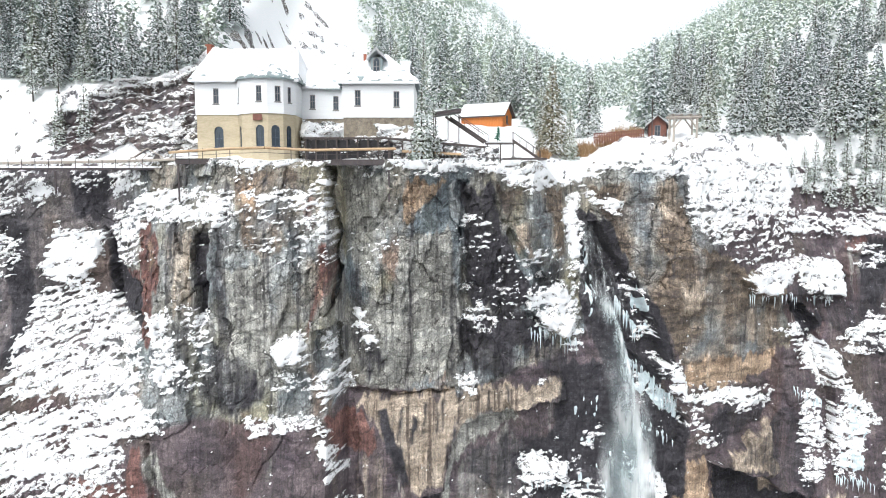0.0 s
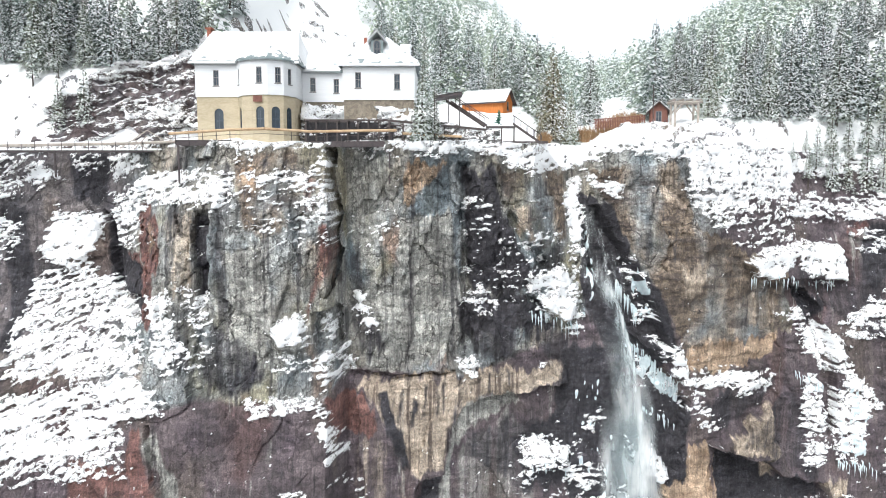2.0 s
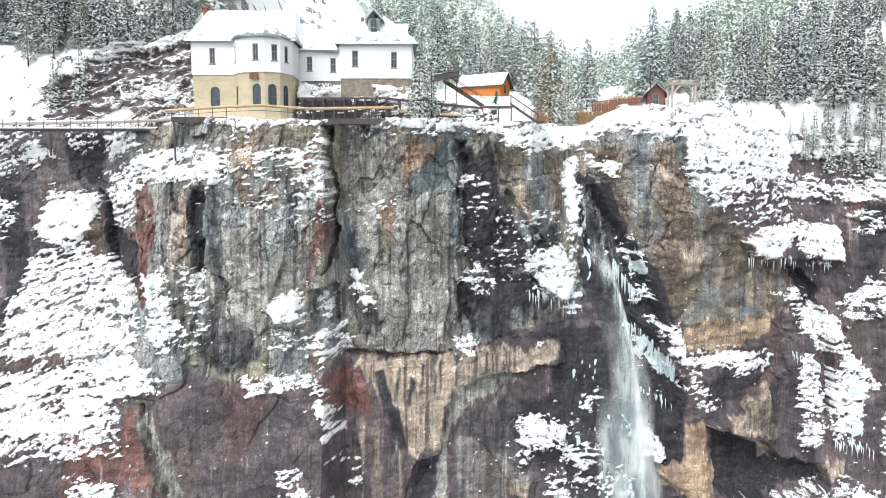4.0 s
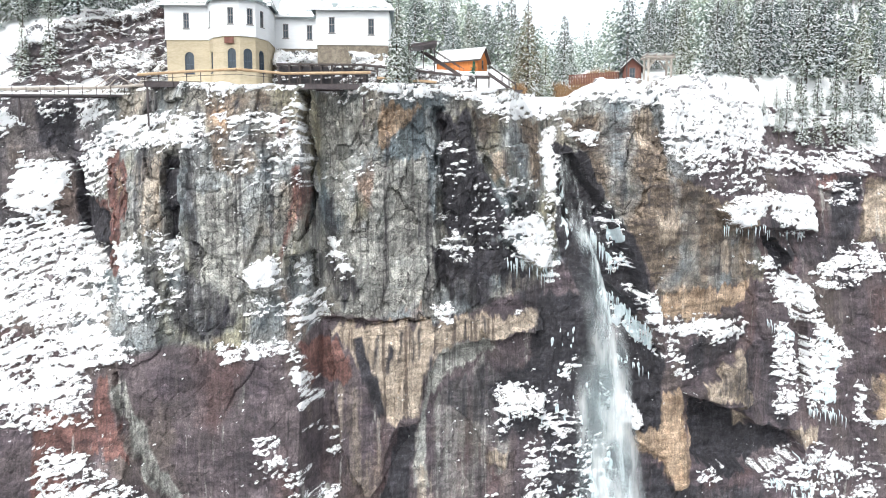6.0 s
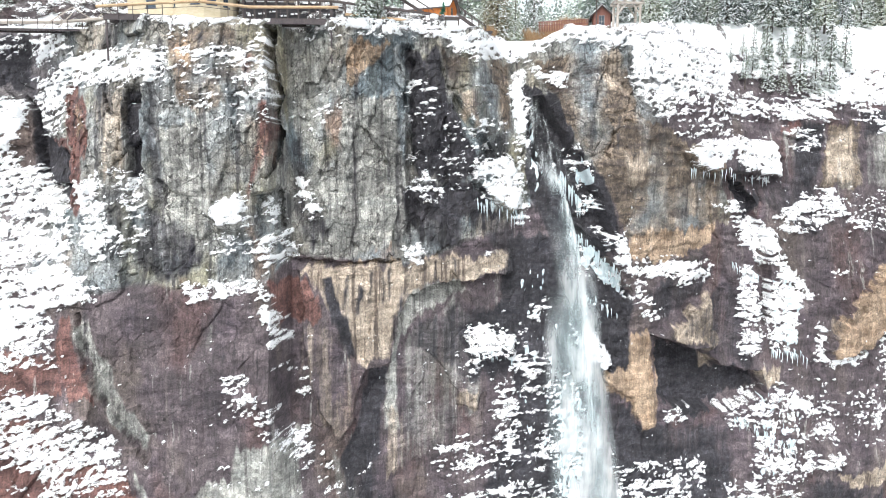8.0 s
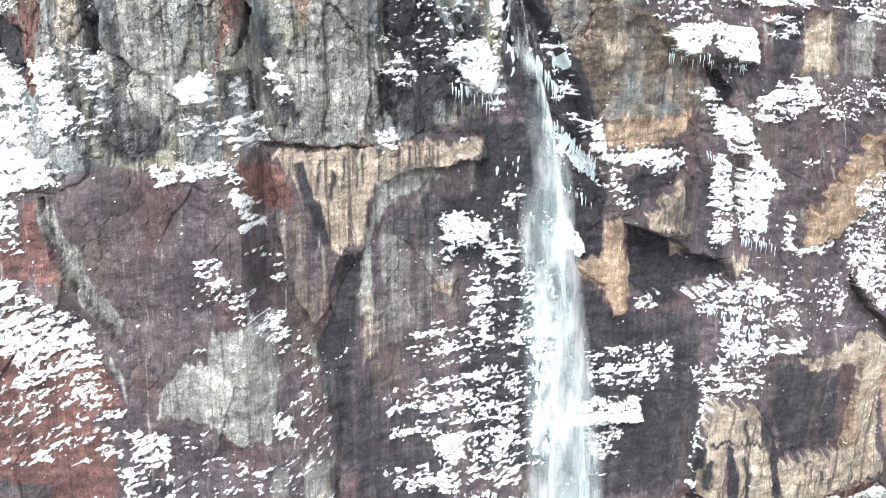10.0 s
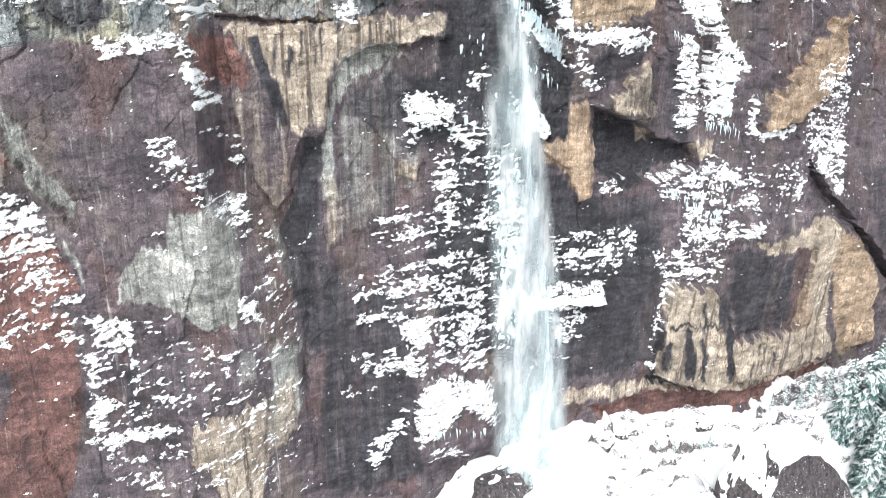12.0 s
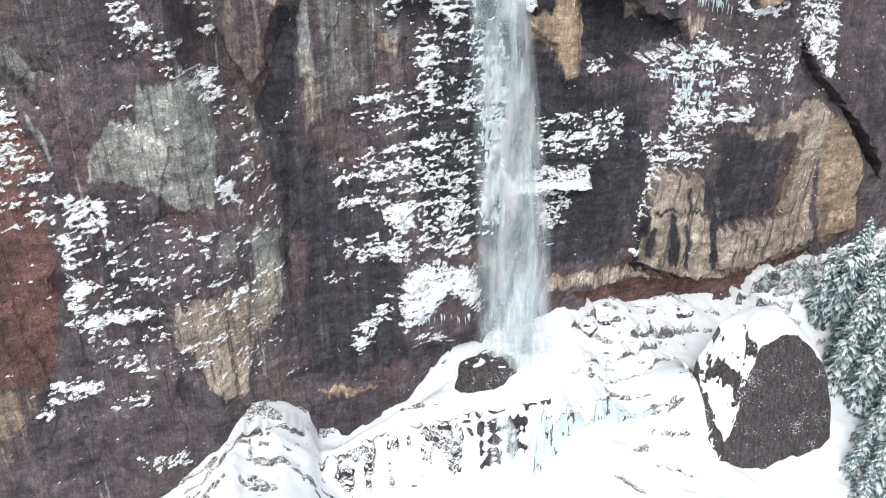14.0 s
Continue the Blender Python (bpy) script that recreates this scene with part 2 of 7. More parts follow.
ROCK, SNOW, SNOW_LEDGE = rock_shader(), snow_shader(), gritty_snow_shader()


def boulder_shader():
    """Dark fallen block: slanting beds, lichen and flecks of blown snow."""
    m, n, l, b = shader("dark_boulder", 0.88)
    v = coords(n, l)
    beds = coords(n, l, (1.0, 0.6, 0.22), (0, radians(24), 0))
    f = mix(n, l, 0.55, grain(n, l, beds, 2.6, 7, 0.7), grain(n, l, v, 3.0, 7, 0.75))
    c = mix(n, l, ramp(n, l, f, [(0.40, 0.0), (0.60, 1.0)]), (0.016, 0.014, 0.017), (0.125, 0.105, 0.105))
    fleck = mix(n, l, 0.35, grain(n, l, v, 4.2, 5, 0.75), grain(n, l, v, 0.35, 4))
    c = mix(n, l, ramp(n, l, fleck, [(0.585, 0.0), (0.61, 0.95)]), c, (0.86, 0.87, 0.89))
    l.new(c, b.inputs["Base Color"])
    relief(n, l, b, f, 0.8, 0.3)
    return m


BOULDER = boulder_shader()
ICE = plain("blue_ice", (0.50, 0.62, 0.66), (0.82, 0.88, 0.90), 0.9, 0.25, 0, 0.5, 0.1, (1, 1, 0.25))


def water_shader(name, low, high, most, soft=0.4):
    """Falling water: soft white threads with gaps between them."""
    m, n, l, b = shader(name, 0.4)
    own = n.new("ShaderNodeAttribute")
    own.attribute_name = "flow"

    def drifted(stretch):
        """Each sheet of water has its own threads."""
        add = n.new("ShaderNodeVectorMath")
        l.new(coords(n, l, stretch), add.inputs[0])
        l.new(own.outputs["Vector"], add.inputs[1])
        return add.outputs[0]

    v = drifted((1.0, 0.5, 0.05))
    f = mix(n, l, 0.3, grain(n, l, v, 1.5, 5, 0.65), grain(n, l, v, 5.0, 4))
    puff = grain(n, l, drifted((1.0, 0.6, 0.35)), 0.5, 5, 0.55)
    f = mix(n, l, soft, f, puff)
    l.new(ramp(n, l, f, [(0.36, (0.66, 0.89, 0.93)), (0.58, (0.96, 0.99, 0.99))]), b.inputs["Base Color"])
    edge = n.new("ShaderNodeAttribute")
    edge.attribute_name = "spread"
    s = n.new("ShaderNodeMath")
    s.operation = "MULTIPLY"
    l.new(ramp(n, l, f, [(low, 0.0), (high, most)]), s.inputs[0])
    l.new(edge.outputs["Fac"], s.inputs[1])
    l.new(s.outputs[0], b.inputs["Alpha"])
    return m


WATER = water_shader("falling_water", 0.42, 0.62, 0.88)
TRICKLE = water_shader("trickling_water", 0.50, 0.64, 0.55, 0.15)
SPRAY = water_shader("drifting_spray", 0.33, 0.66, 0.55, 0.7)


# ---- shape helpers ----
def lattice(ix, iy, seed):
    h = (ix * 374761393 + iy * 668265263 + seed * 974711) & 0x7FFFFFFF
    h = ((h ^ (h >> 13)) * 1274126177) & 0x7FFFFFFF
    return ((h ^ (h >> 16)) & 0xFFFF) / 65535.0


def waves(x, y, seed=0):
    """Smooth noise from -1 to 1 over arrays of places."""
    x0, y0 = np.floor(x).astype(np.int64), np.floor(y).astype(np.int64)
    u, v = x - x0, y - y0
    total = 0.0
    su, sv = u * u * u * (u * (u * 6 - 15) + 10), v * v * v * (v * (v * 6 - 15) + 10)
    for dx in (0, 1):
        for dy in (0, 1):
            a = lattice(x0 + dx, y0 + dy, seed) * 6.2831853
            g = np.cos(a) * (u - dx) + np.sin(a) * (v - dy)
            total = total + g * (su if dx else 1 - su) * (sv if dy else 1 - sv)
    return total * 1.5


def rough(x, y, seed=0, octaves=5, gain=0.5):
    total, amp = 0.0, 1.0
    for k in range(octaves):
        total = total + amp * waves(x * 2.03 ** k + 7.3 * k, y * 2.03 ** k - 3.1 * k, seed + k)
        amp *= gain
    return total


def facets(x, y, seed=0):
    """Broken blocks: each cell has its own height and tilt. Gives the height and how near a joint is."""
    ix, iy = np.floor(x).astype(np.int64), np.floor(y).astype(np.int64)
    d1, d2, h1 = np.full(x.shape, 9.0), np.full(x.shape, 9.0), np.zeros(x.shape)
    for dx in (-1, 0, 1):
        for dy in (-1, 0, 1):
            cx, cy = ix + dx, iy + dy
            px, py = x - (cx + lattice(cx, cy, seed)), y - (cy + lattice(cx, cy, seed + 1))
            d = px * px + py * py
            h = (lattice(cx, cy, seed + 2) - 0.5) * 1.6 + px * (lattice(cx, cy, seed + 3) - 0.5) * 1.6 + py * (lattice(cx, cy, seed + 4) - 0.5) * 1.6
            near = d < d1
            d2 = np.where(near, d1, np.minimum(d2, d))
            h1 = np.where(near, h, h1)
            d1 = np.where(near, d, d1)
    return h1, np.sqrt(d2) - np.sqrt(d1)


def shades(x, y, seed=0):
    """One random tone for each cell of facets() with the same seed."""
    ix, iy = np.floor(x).astype(np.int64), np.floor(y).astype(np.int64)
    d1, tone = np.full(x.shape, 9.0), np.zeros(x.shape)
    for dx in (-1, 0, 1):
        for dy in (-1, 0, 1):
            cx, cy = ix + dx, iy + dy
            d = (x - (cx + lattice(cx, cy, seed))) ** 2 + (y - (cy + lattice(cx, cy, seed + 1))) ** 2
            tone = np.where(d < d1, lattice(cx, cy, seed + 7), tone)
            d1 = np.minimum(d, d1)
    return tone


def smooth(a, b, v):
    s = np.clip((v - a) / (b - a), 0, 1)
    return s * s * (3 - 2 * s)


def sheet(name, X, Y, Z, material, keep=None, colours=(), soft=True):
    """One mesh over a grid of places; keep marks the cells that stay."""
    r, c = X.shape
    idx = np.arange(r * c).reshape(r, c)
    quads = np.stack([idx[:-1, :-1], idx[:-1, 1:], idx[1:, 1:], idx[1:, :-1]], -1).reshape(-1, 4)
    co = np.stack([X, Y, Z], -1).reshape(-1, 3)
    used = None
    if keep is not None:
        quads = quads[keep.reshape(-1)]
        used = np.unique(quads)
        back_to = np.zeros(r * c, np.int64)
        back_to[used] = np.arange(len(used))
        quads, co = back_to[quads], co[used]
    me = bpy.data.meshes.new(name)
    me.vertices.add(len(co))
    me.vertices.foreach_set("co", co.astype(np.float32).ravel())
    me.loops.add(quads.size)
    me.loops.foreach_set("vertex_index", quads.astype(np.int32).ravel())
    me.polygons.add(len(quads))
    me.polygons.foreach_set("loop_start", np.arange(0, quads.size, 4, dtype=np.int32))
    me.polygons.foreach_set("use_smooth", np.full(len(quads), soft))
    me.update(calc_edges=True)
    for key, values in colours:
        at = me.attributes.new(key, "FLOAT_COLOR", "POINT")
        values = values.reshape(-1, 4)
        at.data.foreach_set("color", (values if used is None else values[used]).astype(np.float32).ravel())
    me.materials.append(material)
    return new(name, me)


# ---- the cliff: depth by height level, along stations from west to east ----
STATIONS = (-88, -60, -46, -38, -31, -24, -12, -10.3, -4, 3, 10, 15, 19, 26, 36, 46, 60, 76, 104)
STEP = 0.15
gx = np.arange(-57, 94, STEP)
nz = 640
FOOT = -23.0
rim_z = 77.3 + 0.5 * rough(gx * 0.11, gx * 0 + 3.1, 5, 4) - 2.6 * np.exp(-((gx - 14.5) / 2.6) ** 2) - 0.8 * smooth(30, 60, gx)
vv = np.linspace(0, 1, nz)[:, None]
CX = np.broadcast_to(gx, (nz, len(gx))).copy()
CZ = FOOT + vv * (rim_z - FOOT)[None, :]
levels = []


def face(z, *depths):
    levels.append((z, np.interp(gx, STATIONS, depths)))


face(-32, 60, 60, 60, 60, 61, 62, 64, 66, 70, 71, 73, 76, 77, 78, 80, 83, 84, 85, 88)
face(-12, 60, 60, 60, 60, 61, 62, 64, 66, 70, 71, 73, 76, 77, 78, 80, 83, 84, 85, 88)
face(8, 58, 59, 61, 62.5, 63.5, 64.5, 65.5, 67, 71.5, 73.5, 73.5, 76, 77.5, 78.5, 79, 80.5, 83, 86, 90)
face(24, 58, 60, 64, 65.5, 66.5, 66.5, 66.8, 67.2, 73, 77, 76.5, 77.5, 78.2, 78.5, 79, 80.2, 82, 84, 88)
face(40, 62, 66, 68.5, 69.5, 69, 68.5, 68, 73.5, 75.8, 77, 77.5, 78, 78, 78.5, 81.5, 82, 84, 89.5, 92)
face(52, 68, 72, 73, 73, 72, 71, 71, 75, 75.6, 77, 78, 79, 79, 79.3, 80.8, 83.5, 86, 91, 95)
face(62, 74, 78, 80, 81, 74.5, 71.2, 71.6, 77.5, 75, 77.5, 78, 81.5, 80.5, 76.8, 80.5, 86.5, 88.5, 92, 97)
face(70, 78, 81, 81, 81.5, 77, 71, 71.5, 78.5, 74.2, 77, 77, 83.5, 81.5, 77.5, 81, 89, 90.5, 94, 99)
face(78, 82, 85, 83, 83, 79, 75, 76, 78, 74, 77, 78.5, 87, 82, 79, 86, 93, 95, 98, 104)
CY = np.zeros_like(CZ)
for (za, ya), (zb, yb) in zip(levels, levels[1:]):
    k = np.clip((CZ - za) / (zb - za), 0, 1)
    inside = (CZ >= za) & ((CZ < zb) | (zb == levels[-1][0]))
    CY = np.where(inside, ya + (yb - ya) * k, CY)
WX = CX + 0.35 * rough(CX * 0.35, CZ * 0.35, 21, 5, 0.6)
WZ = CZ + 0.35 * rough(CX * 0.35, CZ * 0.35, 31, 5, 0.6)
lying = 0.004 + 0.030 * smooth(0.2, 0.9, rough(CX * 0.09, CZ * 0.11, 17, 3))
cut = np.zeros_like(CZ)
frost = np.zeros_like(CZ)
SX_ = CX + 0.35 * rough(CX * 0.3, CZ * 0.2, 23, 4, 0.6)
SZ_ = CZ + 0.30 * rough(CX * 0.3, CZ * 0.3, 33, 3) + 0.75 * rough(CX * 0.9, CZ * 0.06, 34, 4, 0.6)
tone_masks = {k: np.zeros_like(CZ) for k in ("tan", "red", "grey", "ochre", "dark", "warm")}


def within(points, soft, px, pz):
    """How far inside an outline on the face each place lies, from 0 to 1, and the part of the grid that it touches."""
    xs, zs = [p[0] for p in points], [p[1] for p in points]
    pad = soft + 2.0
    i0, i1 = np.searchsorted(gx, (min(xs) - pad, max(xs) + pad))
    j0 = max(0, int((min(zs) - pad - FOOT) / (78.5 - FOOT) * nz) - 4)
    j1 = min(nz, int((max(zs) + pad - FOOT) / (74 - FOOT) * nz) + 8)
    s = (slice(j0, j1), slice(i0, i1))
    X, Z = px[s], pz[s]
    far, inside = np.full(X.shape, 1e9), np.zeros(X.shape, bool)
    for (x0, z0), (x1, z1) in zip(points, points[1:] + points[:1]):
        dx, dz = x1 - x0, z1 - z0
        q = np.clip(((X - x0) * dx + (Z - z0) * dz) / (dx * dx + dz * dz + 1e-6), 0, 1)
        far = np.minimum(far, (X - x0 - q * dx) ** 2 + (Z - z0 - q * dz) ** 2)
        if dz:
            inside ^= ((z0 > Z) != (z1 > Z)) & (X < x0 + dx * (Z - z0) / dz)
    d = np.sqrt(far)
    return s, smooth(-0.5 * soft, 0.5 * soft, np.where(inside, d, -d))


def snow(amount, *points):
    s, m = within(points, 1.5, WX, WZ)
    lying[s] = np.maximum(lying[s], amount * m)


def ice(amount, *points):
    s, m = within(points, 1.2, WX, WZ)
    frost[s] = np.maximum(frost[s], amount * m)


def tone_patch(kind, amount, *points):
    s, m = within(points, 1.3, SX_, SZ_)
    tone_masks[kind][s] = np.maximum(tone_masks[kind][s], amount * m)


def carve(depth, soft, *points):
    s, m = within(points, soft, WX, WZ)
    cut[s] = np.where(np.abs(depth * m) > np.abs(cut[s]), depth * m, cut[s])


# cracks, alcoves and proud blocks
carve(3.6, .3, (-12.6, 76.6), (-11.8, 76.9), (-11.2, 68.8), (-10.9, 65.7), (-11.5, 62), (-12.1, 60.9), (-12, 63.1), (-11.5, 67.1), (-12, 71.4))
carve(2.4, .4, (-13.8, 59.4), (-11.3, 59.9), (-11, 55.6), (-12.9, 55))
carve(1.6, .5, (-39.2, 69.8), (-37, 65.4), (-33.7, 63.7), (-33.2, 57.8), (-37.7, 60.8))
carve(1.3, .4, (-25.9, 69.8), (-24, 70.2), (-24.2, 61), (-25.7, 59.7))
carve(1.6, .4, (1.7, 74.8), (2.6, 74.8), (3.2, 55), (2.2, 54.9))
carve(1.2, .3, (7, 70.1), (9.1, 67), (11.7, 64.2), (10.8, 63.1), (7.2, 68.3))
carve(2.2, .6, (16.9, 70.2), (17.8, 70.1), (20.9, 64.6), (24, 58.8), (25.9, 54.2), (23.5, 54), (20.5, 57), (18.4, 61.8), (16.8, 63.1))
carve(1.8, .4, (41.5, 61.1), (45.8, 58.4), (47.5, 53), (47.9, 45), (46.7, 42.4), (45.4, 53.1))
carve(-1.6, .6, (34.1, 64.1), (42.3, 65.4), (48.8, 65.5), (49.9, 62.6), (49.6, 60.7), (36, 62.1))
carve(-1.3, .6, (9.5, 62.6), (14.2, 63.3), (15.6, 60.6), (15.4, 57.6), (14, 57), (9.3, 60.6))
carve(-1.0, .4, (24.1, 54.6), (27.2, 54.3), (28.3, 49.3), (26.3, 50.6))
carve(-1.2, .5, (-17.1, 58.2), (-14.9, 59.2), (-13.9, 56.3), (-17, 56.2))
carve(.7, .2, (-11.3, 52.6), (-5.8, 52), (1, 51.8), (1, 51.2), (-5.8, 51.5), (-8.9, 51.7))
carve(-1.5, .25, (-9.4, 51.4), (-6.2, 51.6), (1.5, 51.6), (5.9, 52.1), (13.8, 52.6), (13.8, 50.4), (7.8, 49.5), (4.7, 49.4), (2.3, 47.9), (0.7, 45.6), (0, 40.8), (-2.7, 40.1), (-3.6, 37.2), (-4.1, 34.3), (-5.5, 32.6), (-6.6, 34.9), (-8.1, 37.9), (-9.1, 44.4))
carve(2.6, .45, (32, 41.6), (34.1, 41.1), (39.4, 39.1), (40.9, 37.6), (46.4, 36.5), (46.8, 34), (41.8, 32.3), (32.4, 34))
carve(-2, .5, (38.5, 46.8), (38.8, 45.1), (39.7, 41), (39.2, 39.6), (34, 41.3), (31.4, 42.3), (35.3, 43.9))
carve(-.9, .3, (38.9, 39.2), (40.3, 38.7), (40.5, 37), (39.1, 36.9))
carve(-.8, .4, (24.8, 37.4), (27.8, 41.7), (31, 42.5), (31.7, 31.3), (30, 30.6), (28.6, 34.4))
carve(-1.0, .5, (9.2, 43.3), (14.2, 42.5), (14.5, 40.8), (9.4, 40.1))
carve(-1.2, .5, (20.7, 43.8), (23.8, 43), (25.8, 39.4), (24.7, 38.5), (21.9, 40.7))
carve(.9, .3, (-31.4, 47.6), (-30.9, 47.5), (-29.6, 43.4), (-23.4, 34), (-23.7, 33.2), (-26.1, 36.2), (-30.2, 42.3))
carve(-.6, .3, (7.8, 36.9), (10.1, 36.9), (9.9, 34.6), (7.5, 35.1))
carve(-1.4, .4, (55.6, 39), (58.2, 43.1), (61.6, 45.9), (70.2, 53.7), (69.9, 44.8), (66, 41.3), (61.9, 38.6), (56.3, 37.6))
carve(-2, .5, (22.7, 19.6), (33.7, 19.7), (34.4, 17.3), (22.8, 17.3))
carve(-1.7, .3, (44.5, 18.6), (50.7, 17.1), (55.1, 10.3), (56.6, 1), (53.7, -0), (43.9, 4.5), (43.3, 12.3))
carve(1.0, .3, (33.8, 0.9), (44.7, 1.2), (58.3, -1.9), (75.4, 0.9), (77.2, -1.2), (62.7, -4.7), (53.1, -6.5), (40.8, -4.2))
carve(-.9, .3, (67.5, 15.4), (66.7, 24), (69.7, 24.8), (74.9, 22), (81.8, 13.1), (83.3, 3.7), (76.3, 2.3), (65, 0.5), (57.8, 0.3), (55.7, 7.7), (66.9, 7.9))
carve(2.6, .3, (72.9, 24.1), (76.3, 22.5), (85.6, 13.4), (86.7, 11.2), (76.5, 19.7))
carve(2.2, .3, (65, 33.5), (73.8, 24.3), (71.8, 23.8), (65.2, 30.5))
carve(-2.2, 3, (9.6, 8.7), (11.4, 10), (18.7, 8.3), (19.9, 5.4), (20.7, -3.8), (9.9, -0.2), (8.5, 2.4))
carve(-.6, .25, (-15.1, 12.3), (-7.7, 12.2), (-9.1, -0.8), (-11.6, 0.2), (-14.1, 5.5), (-15.7, 8.1))
carve(.5, .3, (-3.3, 23.7), (-2.8, 23.6), (-3.5, 12.5), (-2.5, -0.3), (-3.1, -0.1), (-4, 12))
carve(-.4, .3, (-7.2, 19), (-3.8, 18.1), (-4.3, 9.4), (-8.4, 5.4))
carve(1.4, .5, (19.9, 56.9), (23.5, 54), (28.4, 47.5), (27.2, 43.8), (23.1, 46.7), (21.1, 51.9))
carve(.9, .25, (42.9, 4.1), (53.7, -0.2), (57.4, 0.3), (57.7, -0.6), (53.9, -1.2), (42.7, 3.1))
# rock of other colours; dark also paints shade into alcoves, gullies and cracks
tone_patch("ochre", .9, (-3.7, 75.2), (0.4, 75.2), (-0.9, 73.6), (-3, 70.3), (-4.4, 70.5))
tone_patch("red", .95, (-34, 70.3), (-32.6, 71), (-31.1, 67.7), (-30.9, 63), (-32.1, 62.4), (-33.9, 65.6))
tone_patch("red", .9, (-37.9, 65.3), (-33.9, 65), (-31.9, 62.8), (-30.8, 58.2), (-31.8, 56.6), (-34.2, 59.9), (-37.9, 62.6))
tone_patch("ochre", .6, (-32.9, 70.1), (-32.3, 70.4), (-31.3, 65.9), (-32.3, 65.2))
tone_patch("red", .75, (-13.1, 68.6), (-12, 69), (-11.4, 65.9), (-12.7, 62), (-13.8, 59.1), (-14.1, 60.4), (-13.1, 64.6))
tone_patch("ochre", .6, (-12.5, 66.2), (-11.9, 66), (-12.9, 61.6), (-13.6, 60.3))
tone_patch("ochre", .7, (-21.4, 74.5), (-20, 75.7), (-19.4, 71.3), (-20.7, 72.2))
tone_patch("red", .7, (-14.7, 73.3), (-13.3, 73.6), (-13.3, 70.4), (-13.9, 69.8))
tone_patch("tan", .5, (-30.3, 69), (-25.4, 69.8), (-26.2, 60.8), (-28.9, 60.8))
tone_patch("warm", .7, (-22.4, 76.3), (-15.3, 76.3), (-14.2, 69.3), (-18, 66.5), (-21, 69.3))
tone_patch("grey", .7, (-22.8, 66.4), (-17.4, 66.5), (-18.3, 53), (-22.8, 52.6))
tone_patch("grey", .75, (-5.1, 69), (1, 70.1), (1.8, 59.9), (1.3, 54.2), (-4, 52.2), (-8.3, 52.9), (-9, 60.1), (-5.2, 62.8))
tone_patch("grey", .5, (-11.4, 76.3), (-5.7, 76.3), (-5.4, 70.2), (-9, 62.6), (-11, 67.6))
tone_patch("dark", .5, (-10.6, 65.1), (-9, 65.7), (-9, 60.1), (-5.8, 55.4), (-8.3, 52.9), (-10.5, 57.8))
tone_patch("dark", .85, (-25.9, 69.8), (-24, 70.2), (-24.2, 61), (-25.7, 58.6))
tone_patch("dark", .6, (-24, 58.6), (-20.4, 56.2), (-18.3, 53), (-22.6, 50.4), (-26, 52.5))
tone_patch("dark", .5, (-28.9, 60.8), (-26.2, 60.3), (-26.2, 52.5), (-29.3, 52.6))
tone_patch("dark", .8, (-43.8, 76.4), (-38.9, 76.4), (-39.2, 70.5), (-42.6, 70.5))
tone_patch("dark", .8, (-51.4, 71.2), (-47.7, 69.9), (-46.1, 55.3), (-48.2, 54.3))
tone_patch("dark", .8, (-39.2, 69.8), (-37, 65.4), (-33.7, 63.7), (-33.2, 57.8), (-38.7, 62))
tone_patch("dark", .7, (1.9, 74.5), (5.3, 74.5), (7.2, 68.9), (9.2, 65.1), (11.2, 62.4), (7.4, 59.9), (2.9, 61.1), (1.9, 68.9))
tone_patch("dark", .55, (2.3, 61.1), (9.3, 59.9), (14.8, 55.6), (14, 50.5), (7.4, 57.3), (2.3, 54.9))
tone_patch("dark", .5, (10.9, 65), (14.3, 67.2), (14.6, 61.9), (10.5, 62.5))
tone_patch("tan", .6, (7.3, 70.7), (9.4, 70.4), (10.1, 67), (11.6, 65.2), (8.2, 67.6))
tone_patch("warm", .75, (5.3, 74.5), (14.8, 74.4), (14.3, 66.5), (11.2, 64.9), (7.3, 70.1))
tone_patch("tan", .5, (9.7, 57.2), (12.3, 57.7), (12.4, 55.1), (9.4, 54))
tone_patch("dark", 1.1, (16.1, 71.1), (18.2, 71.1), (21, 66.3), (24.1, 60.9), (26.7, 54.1), (23.6, 50), (19.2, 53.2), (17.1, 56.8), (15.9, 61.8))
tone_patch("warm", .95, (17.1, 74.4), (26.4, 75.1), (28.2, 68.2), (33.5, 66), (40.1, 61.9), (42.1, 55.4), (31, 54.3), (27.2, 54.3), (24.7, 59.8), (22.3, 64.8), (19.4, 68.6))
tone_patch("tan", .6, (23.7, 74.8), (26.4, 74.8), (26, 70.1), (24.2, 71.3))
tone_patch("tan", .6, (26.2, 63.5), (30, 63.6), (29.1, 59.9), (26.5, 60))
tone_patch("tan", .55, (34.4, 60.1), (39, 60.1), (38.9, 55.7), (35.4, 56))
tone_patch("ochre", .85, (28.2, 54.5), (39.4, 55), (38.7, 52.7), (32, 50.8), (27.5, 51.7))
tone_patch("dark", .8, (41.8, 61), (47.3, 58.4), (46, 55.7), (42.7, 57.4))
tone_patch("dark", .6, (32.1, 48.8), (39.5, 50.2), (38.1, 46.9), (33.6, 44.1), (30, 46.3))
tone_patch("dark", .5, (39.4, 63.3), (56.2, 63.7), (55, 52.8), (50, 55.6), (45.8, 58.4))
tone_patch("warm", .5, (51.4, 67.2), (56.6, 67.9), (56.2, 63.7), (51, 62.5))
tone_patch("red", .6, (50.6, 67.3), (53.9, 68.3), (55.3, 67.2), (52, 65.8))
